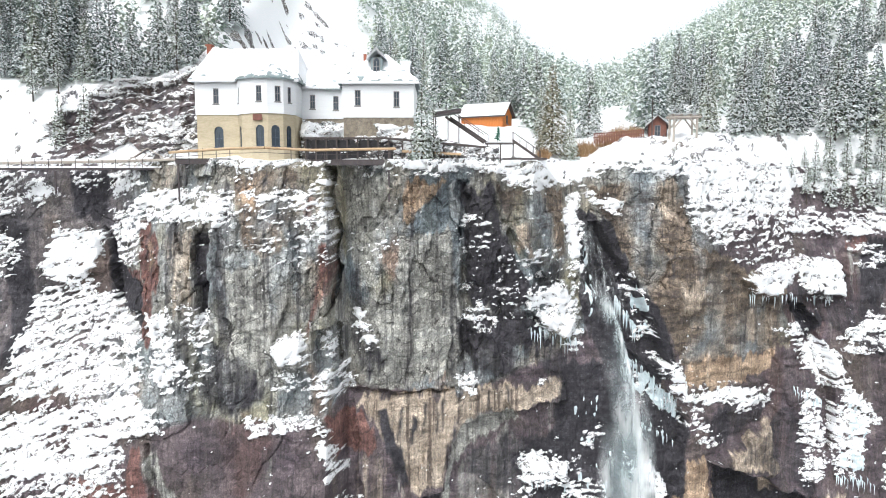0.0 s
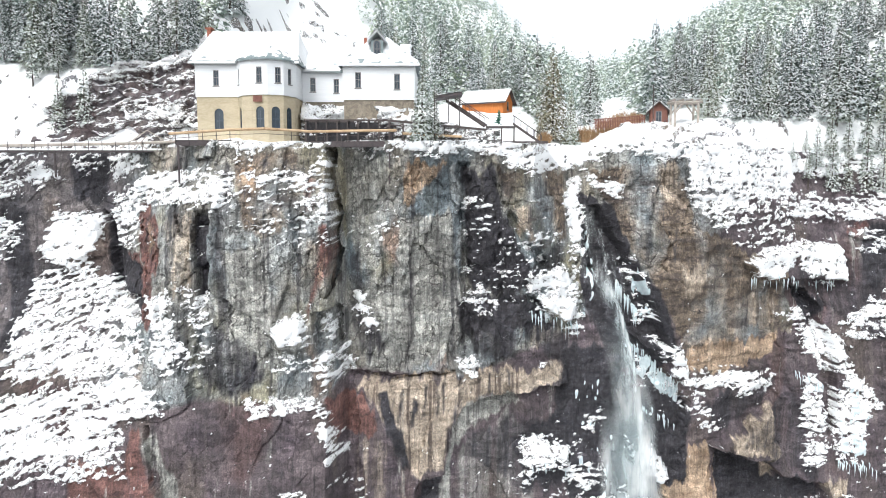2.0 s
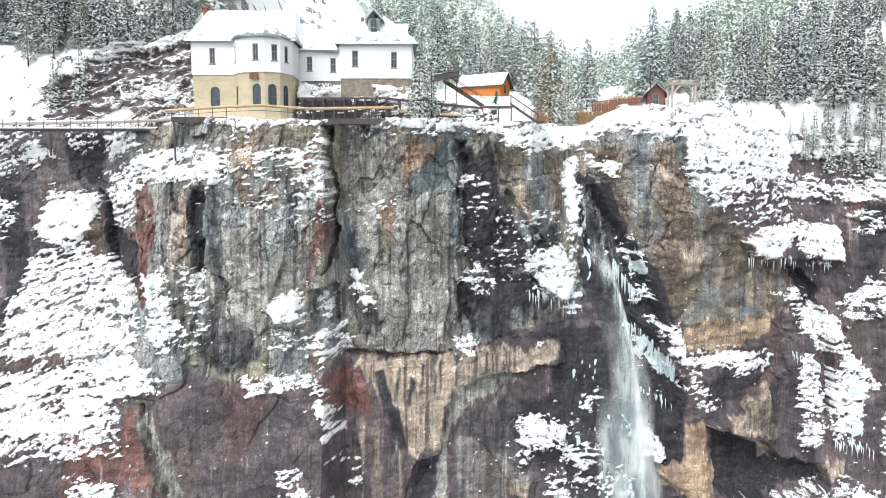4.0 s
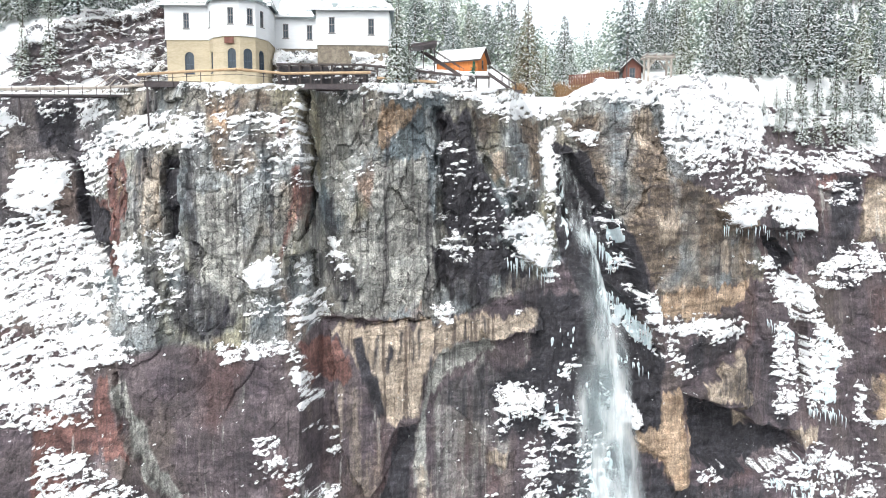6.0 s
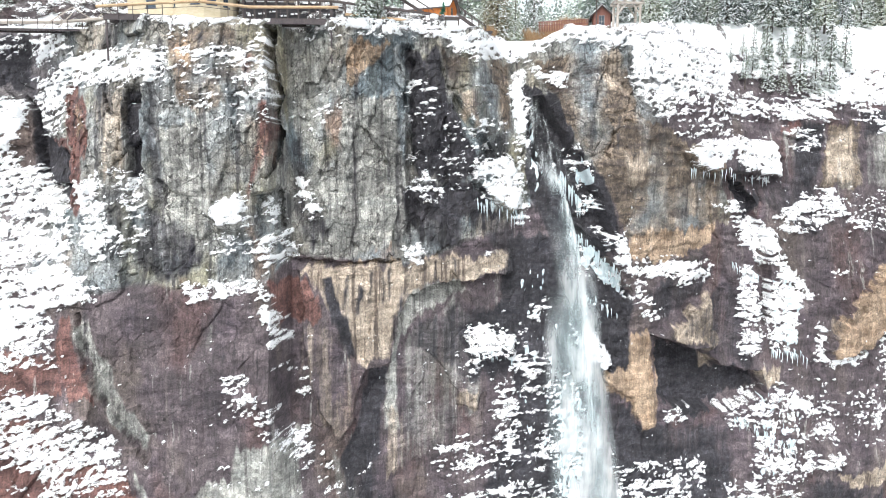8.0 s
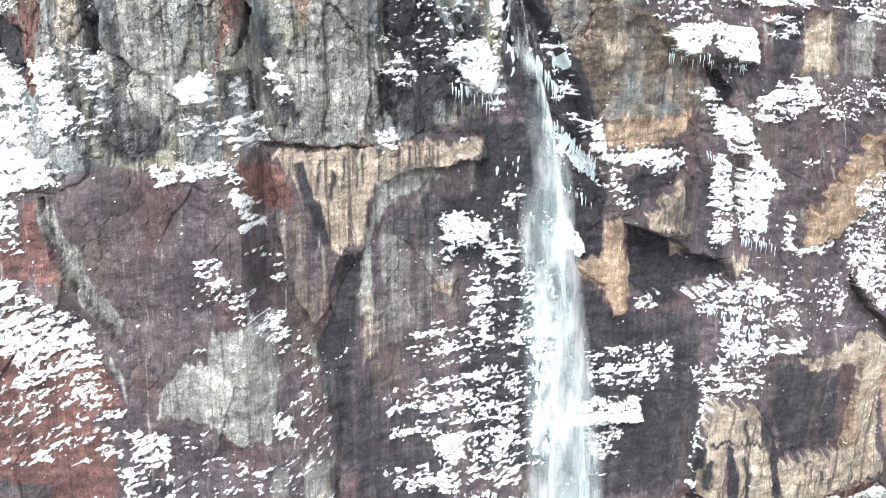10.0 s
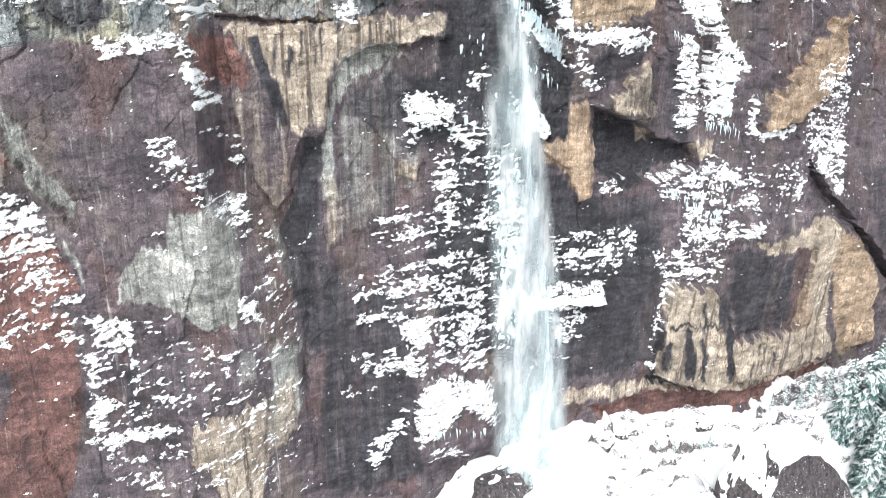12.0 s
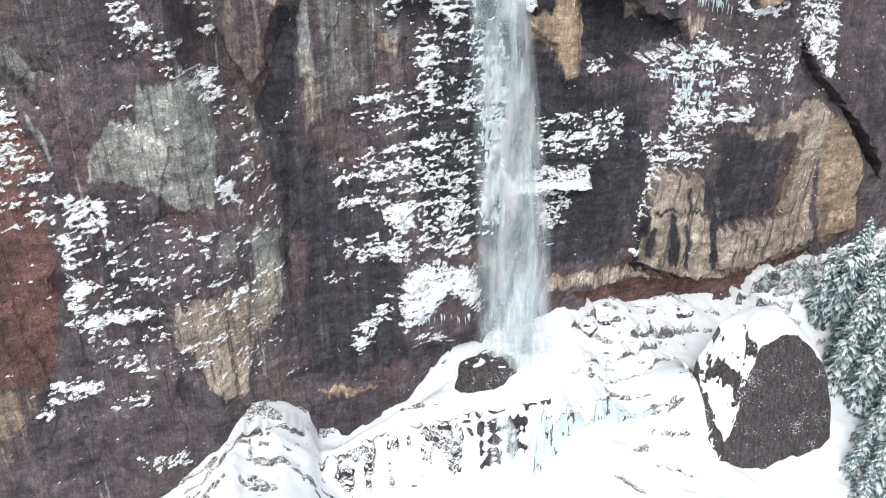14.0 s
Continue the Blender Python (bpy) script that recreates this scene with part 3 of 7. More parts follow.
tone_patch("tan", 1, (-9.4, 51.5), (-6.2, 51.7), (1.5, 51.7), (5.9, 52.3), (10.8, 52.1), (13.8, 52.7), (13.8, 50.6), (7.8, 49.7), (4.7, 49.6), (2.1, 48), (0.6, 45.7), (-0.2, 42.1), (-2.7, 40.6), (-4.6, 44.3), (-6.3, 46.9), (-7.9, 50.2))
tone_patch("tan", .3, (-8, 46), (-4.6, 44.3), (-3, 40.4), (-4.1, 34.5), (-5.7, 33), (-8, 35.4), (-9.7, 38.4), (-10.2, 44.5))
tone_patch("red", 1, (-12.2, 50.8), (-9, 50.3), (-7.4, 48.2), (-7.1, 45.9), (-9.6, 45.9), (-11.2, 46), (-11.9, 48.6))
tone_patch("dark", .9, (-7.1, 50.4), (-6.3, 50.7), (-4.6, 46.7), (-3.6, 41.8), (-4.3, 41.8), (-6.3, 46.4))
tone_patch("dark", .9, (-3.4, 49.5), (-2.7, 49.4), (-3.1, 46), (-3.6, 46.7))
tone_patch("dark", .9, (-0.9, 51.8), (-0.4, 51.8), (-0.7, 47.1), (-1.1, 47.7))
tone_patch("dark", .8, (-5.4, 50.1), (-5, 50), (-5.2, 45.6), (-5.6, 46.3))
tone_patch("dark", .8, (1.5, 49.4), (2.1, 49.7), (1.5, 46.2), (1, 46.2))
tone_patch("grey", .9, (2.1, 49.2), (7.8, 49.5), (8.5, 48.6), (3.4, 46.1), (1, 43.1), (0.6, 35.9), (1.4, 33.1), (0.1, 32), (-0.7, 36), (0, 41), (1, 45.6))
tone_patch("grey", .4, (1.4, 43), (7.2, 47.9), (10.5, 43.9), (10.5, 35.3), (5.8, 30.1), (1.2, 27.7), (-0, 30.7))
tone_patch("tan", .75, (7.8, 36.9), (10.1, 36.9), (9.9, 34.6), (7.5, 35.1))
tone_patch("tan", .45, (-0.6, 36), (2, 34.3), (1.9, 26.9), (-0.4, 27.5))
# below the arch edge: painted shade of the recess
tone_patch("dark", .85, (-2.6, 39.7), (-0.3, 40.4), (-0.9, 36), (-1.3, 29.7), (-4.5, 27.5), (-5.4, 30.9), (-3.6, 34.3), (-3.3, 37))
tone_patch("dark", .5, (2.4, 45.5), (13.8, 47.1), (13.9, 37.8), (8.5, 38.2), (2.7, 41.6))
tone_patch("dark", .5, (13.8, 45.8), (20.4, 44.4), (21.5, 11.2), (12.6, 13.1), (11.2, 29.8), (15.3, 34.9))
tone_patch("grey", .9, (-31.4, 47.3), (-30, 46.7), (-26.9, 41.3), (-23.8, 36.3), (-24.1, 34), (-26.1, 36.2), (-28.6, 39.6), (-30.6, 43.4))
tone_patch("grey", .8, (-25.3, 32.4), (-24.1, 31.2), (-23.7, 27.1), (-24.8, 30.2))
tone_patch("grey", .5, (-18.1, 47.1), (-17.2, 47.1), (-17.6, 42.9), (-18.4, 43.4))
tone_patch("grey", .4, (-6.7, 32.5), (-4.5, 30.5), (-3.9, 24), (-6, 26.9))
tone_patch("grey", 1, (-15.2, 34.4), (-9.8, 34.9), (-9.3, 28.8), (-10, 22.5), (-11.8, 22), (-15.6, 24.7), (-18.9, 25.7), (-20.9, 26.3), (-20.4, 28.8), (-18, 31.1), (-15.8, 31.5))
tone_patch("grey", .6, (-5.1, 29.4), (-3.7, 29.6), (-3.3, 23.8), (-4.8, 24.3))
tone_patch("red", .9, (-33, 47.9), (-31.5, 47.3), (-30.6, 42.3), (-28.9, 38.8), (-31.3, 39.9), (-32.8, 43.4))
tone_patch("red", .9, (-38.8, 44), (-32.9, 43.4), (-31.8, 40.2), (-38.6, 39.3))
tone_patch("red", 1, (-38.6, 39.3), (-33.3, 37.1), (-31, 34.1), (-26.1, 32), (-24.5, 27.7), (-27.5, 25.8), (-26.3, 19.7), (-38.8, 21.3))
tone_patch("ochre", .95, (24.8, 37.4), (26.8, 40.8), (27.8, 41.7), (31, 42.5), (31.7, 31.3), (30, 30.6), (28.6, 34.4), (25.3, 35.6))
tone_patch("ochre", .5, (31.5, 41.6), (32.6, 41.7), (32.4, 32.7), (31, 31.3))
tone_patch("tan", .9, (38.6, 46.9), (38.8, 45.1), (39.7, 41.1), (39.1, 39.8), (34, 41.5), (33.2, 42.5), (35.3, 43.9))
tone_patch("tan", .85, (38.9, 39.2), (40.3, 38.7), (40.5, 37.1), (39.1, 36.9))
tone_patch("tan", .75, (46, 37.1), (49.3, 36.9), (48.6, 34.7), (46.9, 34.8))
# alcove under the big overhang, its shade put into the colour
tone_patch("dark", .9, (32, 41.6), (38.6, 39.4), (39.1, 36.9), (40.7, 37.2), (41.2, 37.7), (45.9, 36.7), (46.6, 34.8), (41.7, 33.4), (37.2, 31.5), (32.8, 34))
tone_patch("ochre", .9, (70.2, 53.8), (69.9, 44.8), (66, 41.3), (61.9, 38.6), (56.3, 37.6), (55.6, 39), (58.2, 43.2), (61.6, 46))
tone_patch("tan", .5, (56.5, 42.6), (59.8, 43.9), (60, 39.5), (56.1, 39.1))
tone_patch("tan", .6, (25.6, 27), (28.2, 26.6), (27.5, 25.2), (25.5, 25.1))
tone_patch("dark", .6, (26.7, 31.5), (41.8, 30.5), (42.6, 18.4), (28.9, 13.5), (26.5, 19.8))
tone_patch("dark", .55, (53.1, 22), (62.9, 21.1), (63.2, 10.5), (56.8, 7.5))
tone_patch("dark", .5, (34.5, 42.6), (42, 49.5), (45.7, 37.1), (40.7, 38.8))
tone_patch("tan", 1, (44.4, 18.5), (50.7, 16.9), (54.8, 10.4), (56.6, 1), (53.7, 0.2), (43.8, 4.7), (43.3, 12.3))
tone_patch("dark", .85, (43.7, 10.9), (44.9, 10.7), (45, 5.5), (44.3, 5.8))
tone_patch("dark", .8, (46.5, 11.8), (48.1, 11.4), (50.4, 2.5), (47.6, 4.1))
tone_patch("dark", .8, (48.7, 15.9), (49.7, 15.5), (50.5, 9.7), (49.8, 10.5))
tone_patch("dark", .8, (49, 10.3), (50, 10.1), (52.3, 1.3), (51.3, 2))
tone_patch("tan", 1, (57.6, 22.6), (66.4, 24.3), (67.1, 25.4), (69.7, 24.8), (71.9, 20.4), (71.3, 15.5), (72.9, 8.8), (74.8, 3.1), (65, 0.5), (57.8, 0.3), (55.7, 7.7), (60.1, 7.2), (66.8, 8.1), (67.5, 15.4), (66.9, 20.9), (60.1, 21.1))
tone_patch("ochre", .8, (70, 24.1), (74.9, 21.6), (81.8, 13.1), (83.3, 3.7), (77.9, 1.4), (76.1, 2.8), (72.1, 14.6))
tone_patch("ochre", .6, (66.3, 12.8), (67.9, 17.1), (70, 8.5), (67, 7.6))
tone_patch("dark", .6, (53.4, 17.1), (64.6, 20.1), (66.4, 9.2), (59.2, 7.6), (56.2, 9.1))
tone_patch("tan", .7, (29.1, 4.5), (44, 3.7), (57, -0.1), (75, 2.1), (75.6, 0.3), (57.4, -2.1), (43.8, 1.3), (29.3, 1.9))
tone_patch("red", .95, (33.8, 0.9), (44.7, 1.4), (58.3, -1.7), (75.4, 1.1), (77.2, -1.2), (62.7, -4.7), (53.1, -6.5), (40.8, -4.2), (35.9, -1.9))
tone_patch("tan", 1, (-15.1, 12.3), (-11.8, 12.3), (-7.7, 12), (-8.4, 5.4), (-9.3, -0.7), (-11.6, 0.2), (-14.1, 5.5), (-13.5, 7.5), (-15.7, 8.1))
tone_patch("tan", .5, (-7.9, 12.6), (-4, 16), (-4.8, 6.6), (-8.4, 5.4))
tone_patch("grey", .7, (-7.2, 19), (-3.8, 17.8), (-4.3, 9.4), (-7.8, 8.2))
tone_patch("grey", .4, (-10.6, 19.2), (-7.7, 19.3), (-8.3, 14.1), (-10.8, 16))
tone_patch("red", .95, (-30, 27.7), (-25, 24.2), (-25.2, 17.5), (-25.6, 12.8), (-28, 5.1), (-34.2, 6.5))
tone_patch("ochre", .5, (-34.2, 6.5), (-29, 5.3), (-30.2, 1.2), (-35.6, -0.3))
tone_patch("ochre", 1, (-1.8, -4.4), (4.5, -5.4), (5.6, -6.3), (0.9, -6.3))
tone_patch("ochre", .9, (-18.8, -10.1), (-13.1, -7.2), (-10.1, -7.8), (-13, -8.7), (-17.4, -12.2))
tone_patch("dark", .6, (0.3, 22.8), (9.3, 21.8), (9.8, -3.1), (-1.8, -3.6), (-3, 6))
tone_patch("dark", .6, (27.5, 25.7), (42.4, 25.8), (43.3, 18.3), (43.6, 6.5), (29.1, 5.3))
tone_patch("dark", .5, (73.7, 32.2), (84.2, 31.6), (88.9, 16.4), (80, 18.8))
tone_patch("dark", .5, (-22.3, 20), (-15.1, 19.7), (-15.5, 12.7), (-21.1, 12.1))
tone_patch("dark", .9, (13.1, 54.4), (19.2, 54.4), (21.1, 50.6), (23, 38.5), (9.4, 39.1), (7.5, 44.3), (12.7, 46.7))
tone_patch("dark", .9, (22.3, 54.6), (28.7, 46.6), (27.8, 38.1), (23.9, 38.5), (23.1, 46.7))
tone_patch("dark", .7, (1, 60), (9.2, 60.9), (13.4, 56.3), (7.4, 56), (2, 54.9))
tone_patch("dark", .85, (13.1, 48.4), (20.8, 48.2), (21.5, 34.7), (23, 11.1), (13.3, 12.9), (10.9, 25.7), (14.6, 35))
tone_patch("dark", .85, (23, 47.6), (28.1, 45.6), (27.5, 42.1), (24.7, 38.8), (24.1, 43.7))
tone_patch("dark", .7, (25.4, 34.5), (28.7, 33.6), (29.7, 29.9), (41.4, 27.5), (42.2, 18.4), (36.9, 11), (27.5, 10.6))
tone_patch("dark", .6, (-2.5, 39.4), (-0.5, 40.1), (-1.4, 27.2), (1.8, 22.4), (8.3, 14), (-3.5, 15.8), (-5.4, 27.8))
# right side of the proud pillar, painted as its shaded side
tone_patch("dark", .7, (50.7, 16.2), (54.4, 14.1), (57.2, 1), (56.3, 1))
tone_patch("grey", .5, (55.7, 7.7), (67.1, 7.2), (73.6, 3.3), (65, 1), (57.4, 1))
tone_patch("dark", .9, (-4.5, 50.9), (-4.2, 50.8), (-4.5, 46.7), (-4.8, 47.1))
tone_patch("dark", .9, (-2.3, 50.8), (-1.9, 50.8), (-2.2, 46.9), (-2.5, 47.2))
tone_patch("dark", .8, (-0, 51.3), (0.4, 51.3), (0.1, 47.9), (-0.2, 48.2))
tone_patch("dark", .8, (5, 51.7), (5.4, 51.7), (5.2, 49.6), (4.8, 49.6))
tone_patch("dark", .8, (7.2, 51.9), (7.6, 51.9), (7.5, 50.2), (7.1, 50.2))
tone_patch("grey", .6, (-0.8, 39.4), (-0, 39.9), (-0.1, 33.3), (-0.8, 33.4))
tone_patch("dark", .8, (34.2, 39.6), (35, 39.4), (33.7, 33.9), (33.1, 34.3))
tone_patch("dark", .8, (37.4, 38.3), (37.8, 38.3), (35.9, 33.1), (35.4, 33.4))
tone_patch("tan", .5, (9.4, 57.3), (13.1, 57.6), (12.5, 54.7), (9.8, 53.5))
tone_patch("dark", .6, (1.6, 57.9), (8.5, 56.7), (8.5, 53), (4.7, 53), (1.6, 54.9))
tone_patch("dark", .7, (59.9, 3.5), (60.8, 4.3), (61.3, 0.3), (60.5, 0.3))
tone_patch("dark", .7, (63.5, 4.9), (64.3, 5.2), (65.2, 1.5), (64.5, 1.1))
tone_patch("dark", .6, (32.5, 5.5), (33.1, 5.6), (33.1, 1.9), (32.4, 1.9))
tone_patch("dark", .6, (37.5, 4.9), (38.3, 4.9), (38.2, 1.9), (37.5, 1.6))
# pillar outline: shade painted along its left edge and bottom crack
tone_patch("dark", .95, (43.1, 12.3), (43.6, 12.4), (43.9, 4.5), (42.8, 4.5))
tone_patch("dark", .95, (43.2, 4.3), (53.7, -0), (57, 0.5), (57.3, -0.4), (53.8, -1), (43, 3.3))
tone_patch("dark", .8, (43.8, 13.1), (53.9, 11.6), (54.1, 11), (44, 12.4))
tone_patch("warm", .9, (58.1, 67.6), (63.2, 68), (62.1, 59.4), (55.8, 59.1), (57.1, 63.5))
tone_patch("tan", .7, (57.7, 65.7), (62.6, 67.7), (60.9, 60.6), (56.7, 59.5))
tone_patch("grey", .5, (64, 67.3), (69.4, 68.1), (68.8, 58.9), (63, 59.8))
tone_patch("dark", .7, (54.3, 68), (57.7, 68), (56.5, 62.8), (54, 58.4), (51.8, 63.5))
tone_patch("dark", .7, (63.3, 69.6), (70, 70.1), (68.3, 67.3), (63.8, 65.8))
# where snow and ice lie on ledges and in gullies
snow(.96, (-44.7, 69.9), (-39.8, 70), (-39.4, 67.2), (-41, 63.3), (-45, 63.5), (-46.4, 65.4))
snow(.74, (-46.4, 63.4), (-39.2, 62.6), (-34.7, 59.2), (-31.5, 55.8), (-32, 53), (-37.9, 52.4), (-46.2, 52.2), (-47.7, 52.7), (-47.5, 57.5))
snow(.88, (-48.6, 49.8), (-40.5, 51.6), (-32.7, 52.9), (-30, 50.7), (-29.2, 48.9), (-34.2, 47.7), (-34.4, 45.1), (-39.6, 44), (-47.6, 44.2))
snow(.45, (-47.6, 44.2), (-33.2, 45.2), (-32.4, 42.3), (-47.2, 41.6))
snow(.8, (-38.4, 68.5), (-34.9, 73.2), (-33.4, 74.5), (-26.3, 74.2), (-22.7, 73.9), (-22.3, 71), (-26.6, 70.3), (-32.4, 70.7), (-37.5, 66))
snow(.75, (-49.9, 75.7), (-46.6, 75.7), (-44.3, 73.1), (-47.4, 72.5), (-49.5, 73.8))
snow(.5, (-53.8, 76.4), (-48.7, 76.4), (-48, 71.2), (-52.6, 71.2))
snow(.5, (-52.5, 69.9), (-48.3, 68.6), (-49, 64.7), (-52.2, 63.5))
snow(.55, (-43.5, 76.4), (-39.9, 76.4), (-39.2, 74.4), (-43.1, 74.4))
snow(.8, (-39.2, 76.4), (-35.1, 76.7), (-33.4, 74.5), (-38.5, 73.1))
snow(.6, (-38.8, 71.8), (-34.2, 73.2), (-33.9, 65.6), (-37.5, 64.7))
snow(.6, (-26.1, 73.6), (-22.2, 73.9), (-20.8, 70.5), (-23.4, 69.3), (-25.7, 71.5))
snow(.95, (-19.3, 73.6), (-14.4, 73.7), (-13.3, 72.7), (-18.9, 72.6))
snow(.62, (-14.3, 75.1), (-12.5, 75.7), (-11.5, 68.9), (-11.4, 66.5), (-13.2, 69.2), (-13.1, 72.1))
snow(.8, (-22.1, 77.2), (-19.4, 77.5), (-20.5, 75.1), (-22.1, 75.7))
snow(.85, (-32.3, 60.2), (-29, 61.1), (-28.4, 58), (-26.5, 55.1), (-28.7, 53.2), (-31, 53.7), (-31.2, 56.9))
snow(.45, (-28.3, 62.6), (-24.5, 61.6), (-24.2, 58.6), (-27.5, 59.2))
snow(.3, (-26.2, 58.6), (-23.9, 58), (-24, 53.8), (-26.4, 53.2))
snow(.88, (-17.1, 58.3), (-14.9, 59.4), (-14, 56.8), (-17, 56.7))
snow(.3, (-18.2, 56), (-13.4, 56.1), (-13.7, 53), (-17.7, 53.6))
snow(.6, (-13.7, 55.2), (-10.2, 55.3), (-9.9, 52.2), (-13.1, 51.7), (-13.7, 53))
snow(.6, (-12.6, 59), (-11.3, 58.8), (-11, 55.6), (-12, 55.8))
snow(.85, (-20.2, 50.5), (-13.1, 50.9), (-11.5, 49.1), (-13.1, 49.5), (-20, 48.7))
snow(.97, (-13.1, 50.1), (-12.1, 49.2), (-11.4, 45.8), (-10.5, 44), (-11.4, 44.1), (-12.6, 47.1))
snow(.9, (-10.6, 61.2), (-9, 61), (-7.7, 58.4), (-7.2, 57.2), (-8.6, 56.8), (-9.7, 58.9))
snow(.35, (-9, 67), (-5.8, 68.4), (-5.5, 66.5), (-8.3, 66.1))
snow(.2, (-24, 74.5), (-11.5, 74.5), (-11.3, 65.3), (-22.1, 68.2))
snow(.55, (2, 59.9), (4.2, 61.8), (6.1, 59.5), (5.5, 58.5), (2.3, 58.7))
snow(.75, (2, 53.6), (3.2, 54), (4.2, 51.7), (1.3, 51.3))
snow(.6, (2.2, 71.4), (4.1, 71.7), (4.7, 70.2), (2.8, 70.2))
snow(.12, (1.6, 70.1), (14.3, 68.5), (14, 59.6), (2.3, 59.9))
snow(.9, (9.5, 62.6), (14.2, 63.3), (15.3, 60.6), (15.4, 57.6), (14, 57), (11.3, 58.5), (9.3, 60.6))
snow(.35, (6.1, 63), (9.8, 64.4), (10.5, 62.5), (6.8, 61.8))
snow(1, (14.8, 73.7), (16.1, 73.7), (16.4, 64.4), (15.1, 64.5), (14.4, 69.8))
snow(.7, (14.6, 64.6), (16.1, 64.4), (15.8, 55.6), (14.8, 55.6))
snow(.75, (-9, 76.3), (-5, 77.2), (-5.1, 75.7), (-8.3, 75.7))
snow(.85, (-5, 77.6), (-1.4, 77.6), (14.7, 77.8), (14.7, 75.8), (11.4, 73.8), (7.3, 74.1), (6, 75.7), (-3.8, 75.8))
snow(.9, (16.5, 77.4), (26.4, 77.6), (26.1, 75.4), (20.4, 76.4), (17.1, 75.4))
snow(.95, (16.6, 74.4), (18.3, 73.4), (20.4, 72.5), (20.2, 71.3), (17.2, 73.1))
snow(.84, (26.7, 78.2), (58.6, 81), (60.9, 74.4), (44.1, 73.7), (42.3, 70.9), (33, 71.2), (27.4, 72.6))
snow(.6, (27.4, 72.6), (42.5, 71.3), (45.6, 71.5), (45.3, 69.4), (36, 69.2), (32.1, 67.4), (28.3, 69.4))
snow(.5, (45.6, 71.5), (60.1, 72.2), (59.2, 69.3), (46.1, 69.4))
snow(.95, (50.1, 69.9), (59.3, 69.9), (59.1, 68.5), (50.6, 68.4))
snow(.33, (28.4, 70), (45.4, 70.1), (43.5, 66.1), (34.2, 65.4))
snow(.98, (34.1, 64.2), (42.3, 65.5), (42.4, 63.6), (39.2, 62), (36.2, 61.8))
snow(.92, (42.3, 65.5), (48.8, 65.5), (49.9, 62.6), (49.7, 60.4), (43.9, 61.6), (42.4, 63.6))
snow(.35, (51.4, 67.2), (56.6, 67.9), (56.3, 64.4), (52.5, 63.7))
snow(.75, (38.8, 57.5), (42.8, 58.1), (43.6, 56), (40, 56.4))
snow(.92, (41.9, 56.2), (43.6, 56.7), (47.1, 50.5), (48.7, 49.7), (45.7, 49.8), (44.4, 52.5))
snow(.88, (45.6, 56.4), (47, 55.7), (50.3, 50.3), (53.7, 46.5), (53.5, 45.2), (49.5, 47.6), (47.1, 50.5))
snow(.72, (42.9, 49.9), (45.7, 49.8), (45.9, 45.1), (46.4, 38.9), (43.7, 38.9), (43, 45.2))
snow(.75, (47.2, 47.7), (52.7, 47.4), (51.4, 42.2), (50, 38.8), (47.6, 40.1))
snow(.6, (48.4, 55.7), (57.2, 57.8), (56.9, 54.7), (49.8, 53.6))
snow(.95, (24.1, 54.6), (27.2, 54.3), (27.8, 51.3), (28.3, 49.3), (26.1, 51.4))
snow(.85, (27.5, 50.6), (39.5, 50.9), (39.3, 48.9), (35.1, 47.9), (34.3, 49.2), (28.3, 49.4))
snow(.45, (27.2, 49), (29, 49.2), (33, 44.6), (31.7, 43.3), (28.9, 45.4))
snow(.75, (21.7, 53.2), (27.2, 49), (27.7, 47.3), (23, 50.7))
snow(.5, (20.3, 64.5), (22, 64), (24.7, 56.8), (22.3, 57.1))
snow(.85, (8.5, 44.3), (11.8, 44.2), (14.2, 42.5), (14.5, 40.8), (11.8, 40.7), (9.4, 40.1), (9.1, 41.4))
snow(.4, (8.5, 40.8), (10.4, 39.5), (9.8, 37.5), (8.5, 37.5))
snow(.75, (16.8, 46.3), (18.2, 46.9), (17.5, 44.7), (16.2, 45))
snow(.8, (14.2, 40.5), (16.9, 39.7), (16.3, 38.3), (14.6, 38.4))
snow(.45, (11.8, 38), (14.6, 39.1), (15.4, 29.4), (13.3, 25.5), (11.9, 29.7))
snow(.42, (4.5, 30.1), (8.5, 31.3), (12.6, 31.1), (13.3, 28.2), (5.8, 26.6))
snow(.42, (1.8, 22.4), (8.5, 24.5), (15.4, 25.4), (17, 20.6), (12.6, 18.6), (5.7, 19.4))
snow(.25, (15.2, 44.4), (22.1, 37.5), (23.2, 28.8), (15.4, 25.4))
snow(.3, (13.3, 25.5), (22.6, 25.3), (23, 11.1), (13.3, 12.9))
snow(.85, (7.7, 17.1), (11.1, 18.2), (11.5, 14.6), (8.3, 14.6))
snow(.7, (1.8, 21.8), (5.8, 21.6), (5.1, 20.7), (2.4, 20.7))
snow(.9, (3.1, 18.6), (8.4, 18.5), (8.4, 17.8), (3, 17.8))
snow(.88, (20.7, 43.8), (23.8, 43), (25.8, 39.4), (24.7, 38.5), (21.8, 41))
snow(.55, (15.4, 30.1), (23.3, 29.4), (23.3, 26), (16.8, 27.3))
snow(.9, (22.7, 19.6), (28.7, 18.9), (33.7, 19.9), (34.4, 17.3), (27.4, 16.6), (22.8, 17.3))
snow(.4, (26.8, 25.2), (35.9, 26.5), (36, 20.7), (33.6, 21.1), (27.8, 22))
snow(.5, (40.6, 32.7), (47.8, 34.9), (53, 34.2), (54.2, 31.1), (49.1, 29.3), (41.9, 29.8))
snow(.6, (53.4, 29.6), (57.7, 30), (56.7, 27.2), (53.6, 28.1))
snow(.45, (45.3, 28.7), (53.6, 28.1), (53.7, 23.6), (45.3, 22.9))
